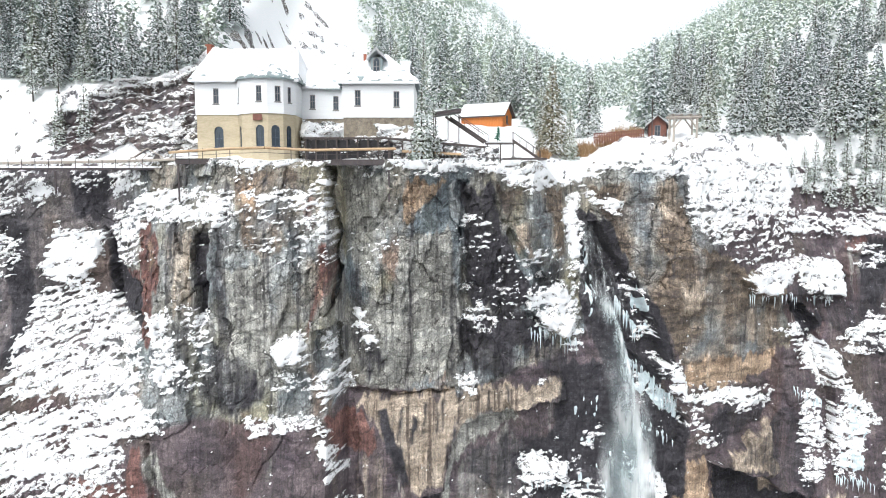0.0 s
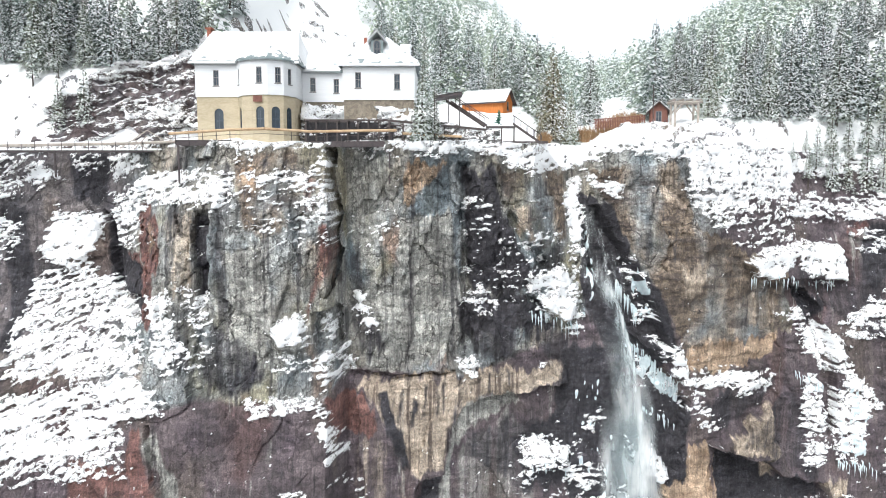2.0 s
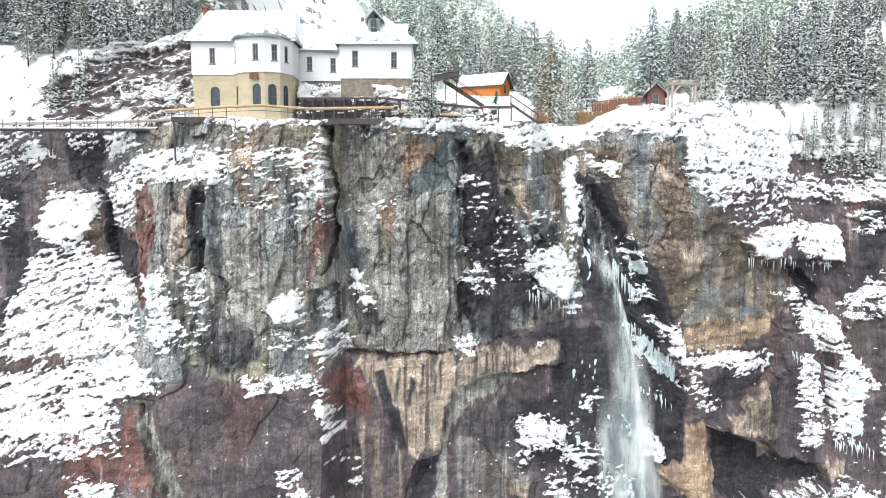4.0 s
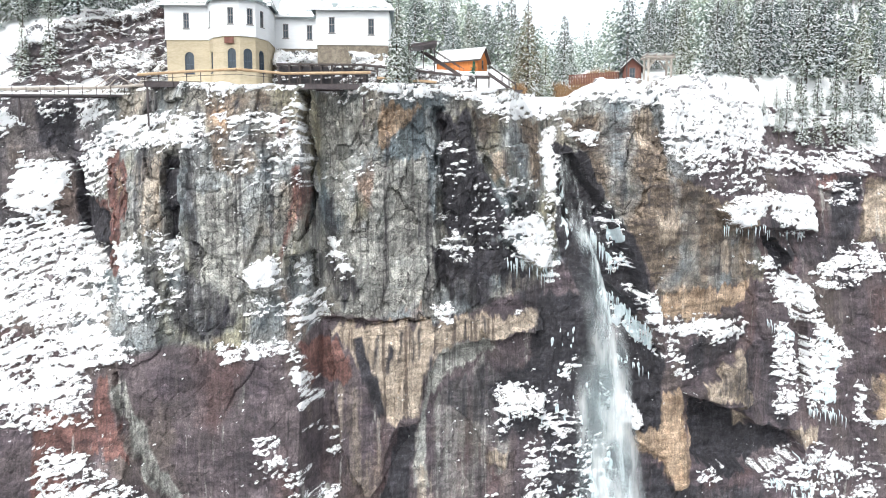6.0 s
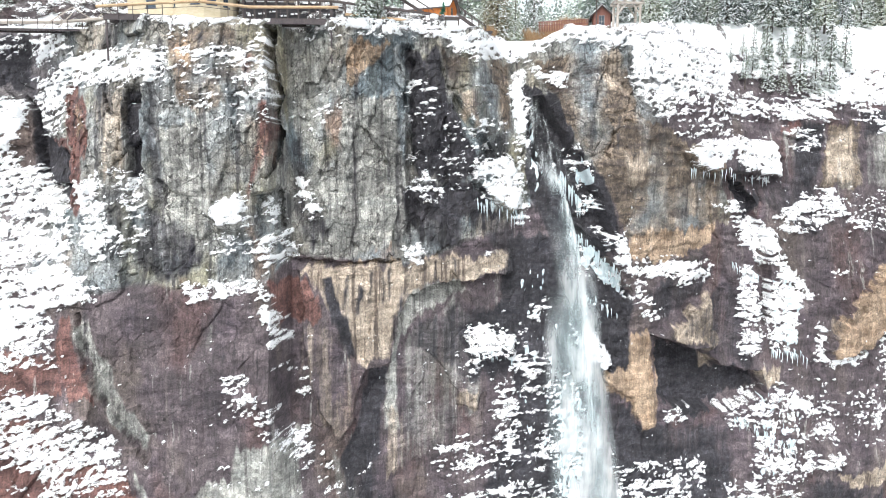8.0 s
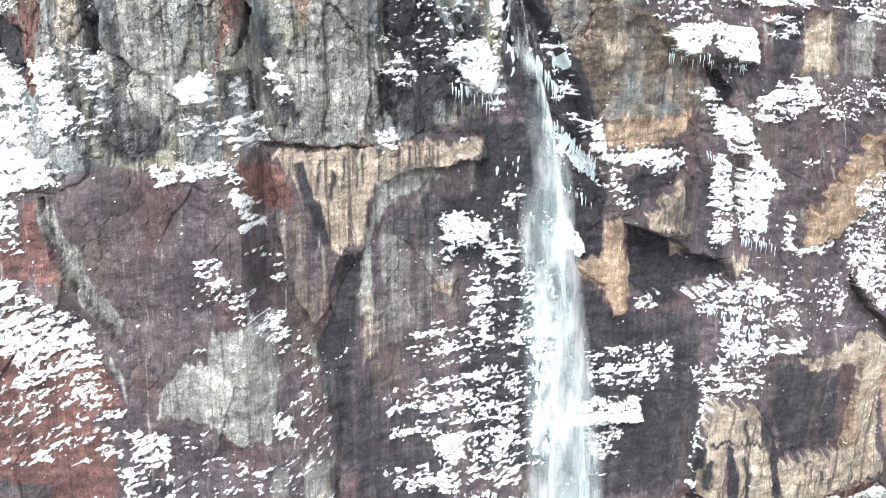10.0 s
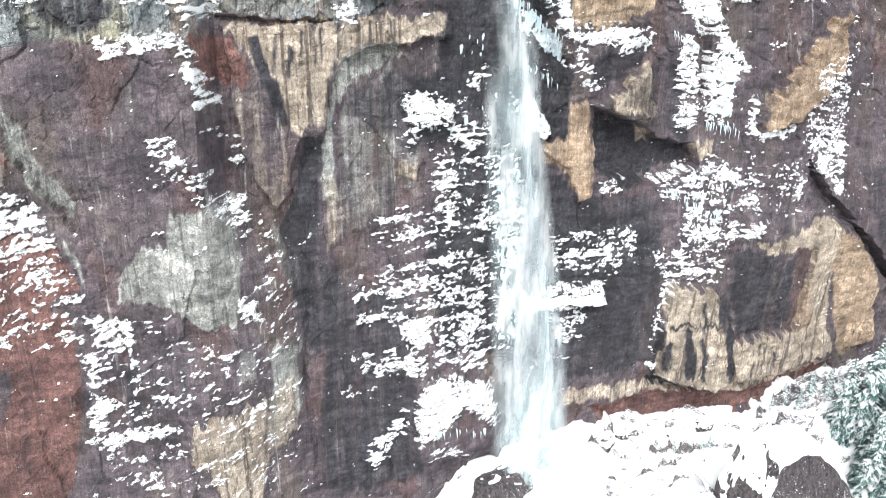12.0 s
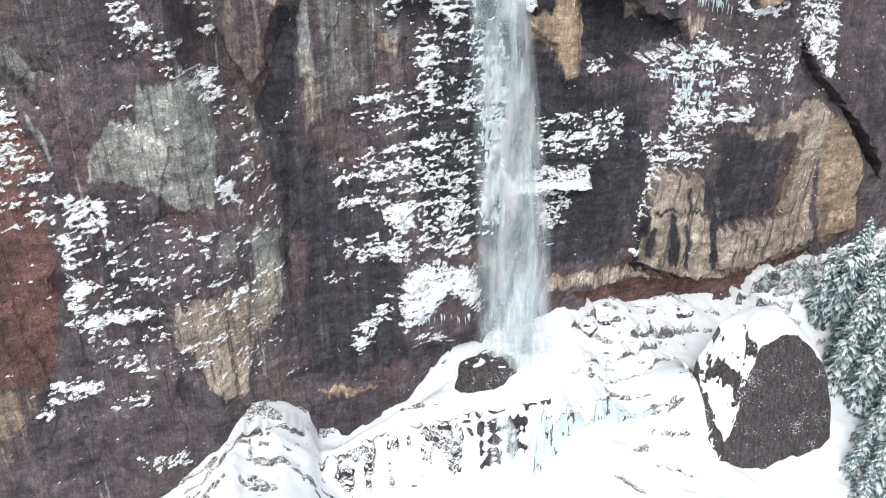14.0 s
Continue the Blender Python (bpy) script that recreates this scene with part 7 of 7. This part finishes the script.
for k, x, y, size in ((0, -50.5, 93.0, 0.9), (1, -47.0, 94.0, 0.8), (2, -44.0, 95.0, 0.85), (0, -41.0, 94.5, 0.75), (1, -54.0, 95.0, 0.95), (0, -38.2, 96.5, 0.8), (2, -35.0, 98.5, 0.75), (1, -32.6, 100.0, 0.7), (0, -57.0, 98.0, 1.0), (4, -52.0, 90.5, 0.6), (4, -49.0, 91.0, 0.5)):
    plant(k, x, y, None, size)
plant(4, -46.5, 86.0, None, 0.8)
plant(4, -43.6, 86.5, None, 0.9)
plant(4, -36.0, 97.0, None, 0.9)

rng = random.Random(11)
spots = [(-2.3, 76.6), (14.6, 96), (16.8, 94), (23, 112), (39.6, 94), (43.5, 95.5), (47, 97), (53, 96), (57, 99), (60, 95)]
near_count = 0
cells = {}
for a, b in spots:
    cells.setdefault((int(a // 5), int(b // 5)), []).append((a, b))
far_vs, far_fs, far_tips, far_n = [], [], [], 0
patterns = []
for s in range(6):
    r6 = random.Random(60 + s)
    patterns.append(conifer_arrays(1.0, 0.155 + 0.02 * (s % 3), 190 if s < 3 else 70, r6, 0.02, 0.058 if s < 3 else 0.080, 10))


def wooded(x, y):
    """Whether trees grow there: both valley sides, not the bench, the gully behind the house or the creek."""
    c = x - (18 + 0.208 * (y - 85))
    if y < (95 if x < -38 else 98) or (y < 150 and -7 < c < 7):
        return False
    if -30 < x < 12 and y < 112:
        return False
    if c < 0 and -30 + (y - 100) * -0.12 < x < -9 - (y - 100) * 0.16:
        return False
    if -0.50 * y < x < -0.27 * y and rng.random() < 0.75:
        return False
    if 9 <= c < 20 and y < 112:
        return False
    if c >= 20 and y < 116 and rng.random() < 0.6:
        return False
    return True


tries = 0
while tries < 22000:
    tries += 1
    y = 96 + 460 * rng.random() ** 1.35
    x = rng.uniform(-0.80, 0.85) * y * 1.02
    if not wooded(x, y):
        continue
    gap = 2.1 if x < -26 and y < 125 else 2.5 if y < 150 else 3.1 if y < 260 else 4.2
    ci, cj = int(x // 5), int(y // 5)
    if any((x - a) ** 2 + (y - b) ** 2 < gap * gap for i in (-1, 0, 1) for j in (-1, 0, 1) for a, b in cells.get((ci + i, cj + j), ())):
        continue
    cells.setdefault((ci, cj), []).append((x, y))
    h = rng.uniform(0.65, 1.2)
    if y < 135 and near_count < 240:
        near_count += 1
        plant(rng.choice((0, 0, 1, 2, 2, 4)), x, y, None, h * 0.82)
    elif len(far_vs) < 4200:
        vs, fs, tips = patterns[rng.randrange(3) + (0 if y < 230 else 3)]
        tips = tips.copy()
        tips[:, 0] = rng.random()
        far_tips.append(tips)
        t = rng.uniform(0, 6.28)
        k = 12.5 * h
        turned = np.stack([vs[:, 0] * math.cos(t) - vs[:, 1] * math.sin(t), vs[:, 0] * math.sin(t) + vs[:, 1] * math.cos(t), vs[:, 2]], -1) * k
        far_vs.append(turned + np.array([x, y, ground_at(x, y) - 0.5]))
        far_fs.append(fs + far_n)
        far_n += len(vs)
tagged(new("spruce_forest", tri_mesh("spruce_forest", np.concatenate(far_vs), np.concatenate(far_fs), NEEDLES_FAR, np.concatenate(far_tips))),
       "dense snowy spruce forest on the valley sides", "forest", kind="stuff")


# ---- the waterfall ----
FALL = np.array([(15.3, 84.8, 75.6, 0.9), (16.4, 82.4, 71.5, 1.5), (17.1, 80.7, 66.5, 2.0), (18.1, 79.6, 62.6, 3.4), (19.3, 78.0, 58.8, 3.2),
                 (20.5, 76.9, 53.6, 2.9), (21.3, 76.1, 47.8, 2.9), (21.8, 75.7, 41.2, 3.0), (22.9, 75.6, 33.0, 3.3), (24.5, 75.6, 22.0, 3.7),
                 (25.8, 75.7, 10.0, 4.4), (25.8, 75.2, -5.0, 5.6)])
SIDE = np.array([(19.4, 77.4, 50.0, 1.8), (19.8, 76.6, 42.0, 3.4), (20.8, 76.4, 28.0, 3.6), (21.8, 76.0, 12.0, 3.8), (22.2, 75.6, -3.0, 4.2)])


def along(course, t):
    k = np.linspace(0, 1, len(course))
    return [np.interp(t, k, course[:, i]) for i in range(4)]


def veil(parent, name, course, offset, share, material, seed, start=0.0, stop=1.0, fade=0.06, bow=0.5, strength=1.0, tail=0.05):
    """One sheet of falling water along a course, bowed forward, thinning out to its edges and ends."""
    t = np.linspace(start, stop, 150)
    x, y, z, w = along(course, t)
    q = np.linspace(-1, 1, 11)
    X = x[:, None] + (offset + 0.5 * share * q[None, :]) * w[:, None] + 0.18 * waves(t * 30 + seed, t * 0 + seed, 500 + seed)[:, None] * smooth(0.2, 0.5, t)[:, None]
    Y = y[:, None] - bow * (1 - q[None, :] ** 2) - 0.25 * rough(t * 9 + seed, t * 0, 520 + seed, 3)[:, None] - 0.12 * seed % 0.5
    Z = np.broadcast_to(z[:, None], X.shape)
    edge = (1 - np.abs(q[None, :]) ** 2.2) * (smooth(start, start + fade, t) * (1 - smooth(stop - tail, stop, t)))[:, None] * strength
    col = np.stack([edge] * 3 + [np.ones_like(edge)], -1)
    own = np.broadcast_to(np.array((3.7 * seed, 1.9 * seed, 0.8 * seed, 1.0)), col.shape)
    ob = sheet(name, X, Y, Z, material, colours=(("spread", col), ("flow", own)))
    ob.parent = parent
    return ob


falls = tagged(new("waterfall"), "tall white waterfall dropping from the rim over dark rock", "waterfall")
for i in range(3):
    veil(falls, "stream", FALL, -0.30 + 0.30 * i, 0.9, TRICKLE, i, 0.07 + 0.02 * i, 0.36, 0.06, 0.3 + 0.15 * i, 0.6, 0.08)
veil(falls, "stream", FALL, -0.05, 0.60, WATER, 9, 0.26, 0.66, 0.06, 0.8, 0.75, 0.25)
veil(falls, "stream", FALL, 0.10, 0.30, WATER, 10, 0.27, 0.80, 0.05, 0.9, 0.8, 0.25)
veil(falls, "stream", FALL, 0.14, 0.40, WATER, 12, 0.50, 1.0, 0.10, 0.7, 0.85)
veil(falls, "stream", FALL, -0.02, 0.30, WATER, 14, 0.55, 0.82, 0.10, 0.9, 0.8, 0.1)
veil(falls, "stream", FALL, 0.05, 0.55, WATER, 18, 0.74, 1.0, 0.15, 1.3, 0.9)
for i in range(2):
    veil(falls, "spray", FALL, -0.30 + 0.5 * i, 1.2, SPRAY, 20 + i, 0.36 + 0.04 * i, 1.0, 0.2, 1.0 + 0.4 * i, 1.0)
veil(falls, "side_stream", SIDE, 0.0, 1.5, SPRAY, 30, 0.0, 1.0, 0.25, 0.5, 1.1)


MIST = np.array([(25.0, 75.0, 13.0, 4.5), (24.8, 75.0, 5.0, 5.5), (24.2, 74.2, 0.0, 8.0), (24.0, 73.0, -5.5, 11.0)])
for i in range(2):
    veil(falls, "spray", MIST, -0.15 + 0.3 * i, 1.0, SPRAY, 40 + i, 0.0, 1.0, 0.35, 0.9 + 0.8 * i, 1.3)


# ---- rocks at the foot ----
def boulder(name, label, at, size, turn, seed, cap=0.35, material=None, detail=4, flat=None, ragged=0.35):
    """A weathered rock with its own snow cap."""
    ob = thing(name, label, "boulder", "", at)
    bm = bmesh.new()
    bmesh.ops.create_icosphere(bm, subdivisions=detail, radius=1.0)
    m = Euler([radians(a) for a in turn]).to_matrix()
    rr = random.Random(seed)
    cuts = [(Vector((rr.uniform(-1, 1), rr.uniform(-1, 1), rr.uniform(-1, 1))).normalized(), rr.uniform(0.62, 0.85)) for _ in range(9 if not flat else 2)]
    cuts += flat or []
    for v in bm.verts:
        p = v.co.copy()
        for nrm, d in cuts:
            over = p.dot(nrm) - d
            if over > 0:
                p -= nrm * over * 0.92
        p *= 1 + (0.06 if flat else 0.20) * noise.noise(p * 2.2 + Vector((seed, 0, 0))) + (0.025 if flat else 0.09) * noise.noise(p * 6 + Vector((seed, 0, 0)))
        v.co = m @ Vector((p.x * size[0], p.y * size[1], p.z * size[2]))
    bm.normal_update()
    top = bm.copy()
    part("rock", bm, material or BOULDER, ob)
    reach = max(size)
    lift = []
    for v in top.verts:
        a = v.normal.z - cap + ragged * noise.noise(v.co * (6.6 / reach)) + ragged * 0.5 * noise.noise(v.co * (14 / reach)) + (0.12 if flat else 0.25) * noise.noise(v.co * (60 / reach))
        lift.append(max(-0.03, min(0.09, a * 0.2)) * reach * 0.4)
    for v, h in zip(top.verts, lift):
        v.co += Vector((0, 0, h * 0.5)) + v.normal * h * 0.15
    gone = [f for f in top.faces if all(lift[v.index] <= 0 for v in f.verts)]
    bmesh.ops.delete(top, geom=gone, context="FACES")
    if top.faces:
        part("snow_cap", top, SNOW, ob, "snow cap", True)
    else:
        top.free()
    return ob


LEFT_FACET, FRONT_FACET = Vector((-0.84, -0.18, 0.50)).normalized(), Vector((0.10, -0.98, -0.08)).normalized()
boulder("slab_boulder", "house-sized dark slab boulder with snow along one side", (55.4, 63.6, -12.6), (10.2, 6.5, 15.6), (-16, 0, 4), 5, 0.40, None, 6,
        [(LEFT_FACET, 0.72), (FRONT_FACET, 0.45)], 0.11)
SMALL = "dark rock half buried in snow at the foot"
for i, (x, y, r) in enumerate(((38.5, 78.0, 0.9), (52.6, 81.0, 1.5), (36.0, 77.0, 1.5), (45.5, 79.5, 1.0))):
    z = float(foot_height(np.array([x]), np.array([y]))[0])
    boulder("foot_rock", SMALL, (x, y, z + 0.1 * r), (r * 1.35, r, r * 0.9), (0, 0, 40 * i), 30 + i, 0.35, None, 4)
boulder("wet_rock", "dark wet rock under the falling water", (19.6, 72.2, -6.2), (5.2, 2.6, 3.2), (0, 0, 15), 77, 0.95, None, 4)

# ---- the lower rock step with its cascade ----
sx_, sz_ = np.arange(-3.5, 28.0, 0.16), np.linspace(-20.5, 0.3, 110)
SX, SQ = np.meshgrid(sx_, sz_)
top_line = foot_height(sx_, 66.9 + 0.06 * (sx_ - 12)) + 0.15
SZ = top_line[None, :] - 10.5 + (SQ + 20.5) / 20.8 * 10.5
edge_y = 66.2 + 0.06 * (SX - 12) + 0.8 * waves(SX * 0.3, SX * 0 + 2.2, 331)
bl, bj = facets(SX * 0.55, SZ * 0.6, 611)
SB = SZ - 0.10 * SX
SY = edge_y - 0.5 + 0.5 * bl + 0.25 * np.tanh(3 * waves(SB * 1.2, SX * 0.1, 620)) + 1.8 * np.clip(np.abs(waves(SX * 0.5, SZ * 0.08, 615)) - 0.15, -0.2, 1)
SY = SY + 0.9 * smooth(2.0, 0.0, top_line[None, :] - SZ)
gap = np.zeros(SX.shape)
for gx0, gw, top in ((2.6, 0.8, -1.5), (5.4, 0.9, 0.2), (8.1, 0.7, 0.2), (9.8, 0.7, -0.2), (12.5, 0.9, -3.0), (16.6, 1.2, -0.5), (-0.6, 1.0, -3.0)):
    gap = np.maximum(gap, smooth(gw, gw * 0.5, np.abs(SX - gx0 + 0.35 * waves(SZ * 0.4, SX * 0.2, 640))) * smooth(top, top - 0.8, SZ - top_line[None, :]))
SY = SY + 1.3 * gap
wet = smooth(15, 18, SX)
lie = 0.16 + 0.6 * waves(SX / 3.4, SB / 0.6, 630) + 0.5 * waves(SX / 0.9, SB / 0.38, 631) + 0.4 * waves(SX / 0.45, SB / 0.3, 632) - 0.75 * wet - 2.0 * gap - 0.5 * smooth(0.1, 0.6, waves(SX / 5.0, SB / 2.2, 633))
zero = np.zeros(SX.shape)
step_face = tagged(sheet("rock_step", SX, SY, SZ, ROCK, colours=(("stain_a", np.stack([zero, zero, zero, zero + 1], -1)), ("tone_mask_b", np.stack([zero, zero, zero + 0.5, zero + 1], -1)), ("stain_c", np.stack([zero + 0.4, zero + 0.5, smooth(-0.5, 0.1, lie), zero], -1))), soft=False),
                   "dark wet rock step below the main fall", "rock face", kind="structure")
st = 0.3 * np.tanh(2.5 * lie)
cellw = np.maximum(np.maximum(st[:-1, :-1], st[1:, 1:]), np.maximum(st[:-1, 1:], st[1:, :-1])) > 0
tagged(sheet("snow_on_step", SX, SY - np.clip(st, -0.06, 0.4), SZ, SNOW_LEDGE, keep=cellw, colours=(("snow_depth", np.repeat(np.clip(0.75 * lie, 0, 0.7)[..., None], 4, -1)),)), "snow clinging to the lower rock step", "snow", kind="stuff")
LOW = np.array([(20.6, 66.8, -8.0, 1.5), (20.9, 65.4, -9.4, 2.2), (21.0, 65.0, -13.0, 2.8), (21.0, 64.8, -17.2, 3.4)])
cascade = tagged(new("cascade"), "small white cascade over the lower rock step", "cascade")
for i in range(3):
    veil(cascade, "stream", LOW, -0.35 + 0.35 * i, 0.7, WATER, 50 + i, 0, 1, 0.1, 0.2 + 0.1 * i, 0.9)

# rock ledges that break the snow slope
def ledge(name, label, x0, y0, x1, y1, h0, h1, seed, cold=0.0, share=0.0):
    """A low broken rock face along a line on the slope, with the snow it holds up behind it and perhaps ice over it."""
    n = max(20, int(math.hypot(x1 - x0, y1 - y0) / 0.14))
    k = np.linspace(0, 1, n)
    x, y = x0 + (x1 - x0) * k, y0 + (y1 - y0) * k + 0.5 * rough(k * n * 0.05, k * 0, seed, 3)
    tall = (h0 + (h1 - h0) * k) * (1.0 + share + 0.9 * rough(k * n * 0.045, k * 0 + 3.3, seed + 1, 4, 0.6)) * smooth(0, 0.06, k) * smooth(1, 0.94, k)
    base = foot_height(x, y) - 0.35
    tall = np.maximum(tall, 0.02)
    v = np.linspace(0, 1, 12)[:, None]
    X, Z = np.broadcast_to(x, (12, n)).copy(), base + (tall + 0.35) * v
    b1, _ = facets(X * 1.1, Z * 1.4, seed + 2)
    Y = y + 0.35 * v * tall + 0.25 * b1 * np.minimum(1, tall) + 0.1 * rough(X * 2, Z * 2, seed + 3, 3)
    o = np.zeros(X.shape)
    t = thing(name, label, "rock ledge")
    rock_ = sheet("rock", X, Y, Z, ROCK, colours=(("stain_a", np.stack([o + 0.25, o, o, o + 1], -1)), ("tone_mask_b", np.stack([o, o, o + 0.3, o + 1], -1)), ("stain_c", np.stack([o + 0.4, o + 0.5, o + 0.5, o], -1))), soft=False)
    rock_.parent = t
    w = np.linspace(0, 1, 6)[:, None]
    back_ = y + 0.35 * tall - 0.12 + w * (tall / 0.46 + 0.8)
    top = sheet("snow_cap", np.broadcast_to(x, (6, n)).copy(), back_, np.maximum((base + tall + 0.36) - 0.12 * (w < 0.1), foot_height(np.broadcast_to(x, (6, n)), back_) - 0.1), SNOW)
    top.parent = t
    if cold:
        g = cold + 0.8 * waves(X / 0.35, Z / 2.2, seed + 6) + 0.5 * waves(X / 1.4, Z / 1.5, seed + 7)
        keep = np.maximum(g[:-1, :-1], g[1:, 1:]) > 0
        frozen = sheet("ice", X, Y - 0.15 - 0.1 * np.clip(g, 0, 1), Z, ICE, keep=keep)
        frozen.parent = t
    return t


DARK_LEDGE = "low dark rock ledge breaking through the snow slope"
ledge("iced_ledge", "low rock ledge hung with pale ice beside the cascade", 24.0, 62.6, 41.0, 65.0, 3.0, 0.5, 901, 0.25, 0.2)
for i, (x0, y0, x1, y1, h0, h1) in enumerate(((30.5, 69.8, 46.0, 74.6, 0.25, 0.9), (35.0, 68.4, 48.0, 73.0, 0.25, 0.6), (41.5, 75.2, 50.0, 77.4, 0.9, 1.3), (33.0, 76.4, 37.5, 77.4, 1.0, 1.4),
                                              (46.5, 68.0, 51.5, 70.0, 0.4, 0.6), (32.0, 57.2, 36.0, 55.8, 0.3, 0.4), (38.0, 58.6, 43.0, 57.4, 0.25, 0.3), (-13.0, 62.0, -8.0, 64.8, 0.7, 0.5), (-8.0, 65.0, -3.5, 66.8, 0.6, 0.6),
                                              (58.0, 78.6, 67.0, 80.2, 1.2, 1.8), (62.0, 82.0, 70.0, 82.6, 1.6, 2.2))):
    ledge("rock_ledge", DARK_LEDGE, x0, y0, x1, y1, h0, h1, 910 + 10 * i)

# snow-laden spruces beside the boulder
for k, x, y, s in ((5, 75.0, 76.0, 1.05), (5, 73.2, 70.0, 1.05), (5, 76.5, 71.0, 1.0), (5, 71.5, 64.5, 0.95), (5, 74.8, 66.0, 1.05), (5, 69.5, 58.5, 0.85), (5, 78.0, 73.5, 1.1),
                   (5, 72.5, 60.5, 1.0), (5, 79.0, 79.0, 0.9), (5, 67.0, 54.5, 0.75), (5, 68.0, 52.5, 0.55), (5, 71.5, 83.0, 0.3), (5, 67.0, 83.0, 0.26),
                   (5, 64.5, 82.0, 0.24), (5, 69.0, 82.0, 0.22), (5, 74.0, 82.5, 0.34), (5, 66.3, 57.0, 0.62), (5, 64.6, 53.6, 0.45), (5, 70.4, 68.0, 0.9), (5, 73.5, 78.0, 0.8), (5, 43.2, 76.4, 0.12), (5, 44.8, 76.8, 0.10), (5, 46.2, 76.9, 0.13), (5, 51.0, 77.6, 0.13), (5, 52.4, 78.0, 0.15)):
    plant(k, x, y, float(foot_height(np.array([x]), np.array([y]))[0]) - 0.3, s)

# a small dark green evergreen on the landing
sapling = thing("evergreen_sapling", "small dark green evergreen sapling on the snowy landing", "sapling", "", (6.6, 86.0, 79.7))
bm = bmesh.new()
tube(bm, (0, 0, 0), (0.1, 0, 1.7), 0.05, 6, 0.02)
rs = random.Random(3)
for i in range(90):
    h = rs.uniform(0.35, 1.9)
    a = rs.uniform(0, 6.28)
    w = 0.55 * (1.15 - 0.5 * h) * rs.uniform(0.5, 1.2)
    tube(bm, (0.06 * h, 0, h), (0.06 * h + math.cos(a) * w, math.sin(a) * w, h - rs.uniform(-0.1, 0.25)), 0.06, 4, 0.02)
part("foliage", bm, plain("dark_green_needles", (0.01, 0.07, 0.045), (0.03, 0.16, 0.10), 6, 0.8), sapling)

# brown bushes and wet rocks by the creek
TWIG = plain("rusty_twigs", (0.26, 0.15, 0.07), (0.48, 0.32, 0.18), 3, 0.8)


def bush(x, y, z, w, h, seed):
    """A bare bush: a fan of thin twigs from one root."""
    r = random.Random(seed)
    t = thing("bare_bush", "rusty orange shrub clinging to a cliff ledge" if z < 70 else "rusty brown leafless bush in the snow", "bush", "bushes by the creek", (x, y, z))
    bm = bmesh.new()
    for i in range(150):
        a, q = r.uniform(0, 6.28), r.random() ** 0.5
        p = Vector((math.cos(a) * q * w * 0.45, math.sin(a) * q * w * 0.35, 0))
        e = p * 1.25 + Vector((r.uniform(-0.3, 0.3), r.uniform(-0.3, 0.3), h * r.uniform(0.5, 1.0) * (1.1 - 0.5 * q)))
        tube(bm, p, e, 0.035, 3, 0.012)
        for k in range(2):
            f = p.lerp(e, r.uniform(0.4, 0.8))
            tube(bm, f, f + Vector((r.uniform(-0.5, 0.5), r.uniform(-0.5, 0.5), r.uniform(0.2, 0.7))), 0.022, 3, 0.008)
    part("branchwork", bm, TWIG, t)


for i, (x, y, w, h) in enumerate(((18.6, 95.5, 2.2, 2.6), (20.0, 97.5, 2.4, 2.2), (22.5, 98.5, 2.6, 2.6), (24.5, 98.8, 2.6, 2.8), (26.5, 99.0, 2.2, 2.2), (12.4, 87.0, 1.4, 1.8))):
    bush(x, y, ground_at(x, y) - 0.1, w, h, 700 + i)
bush(26.9, 80.0, 54.9, 1.0, 1.6, 720)
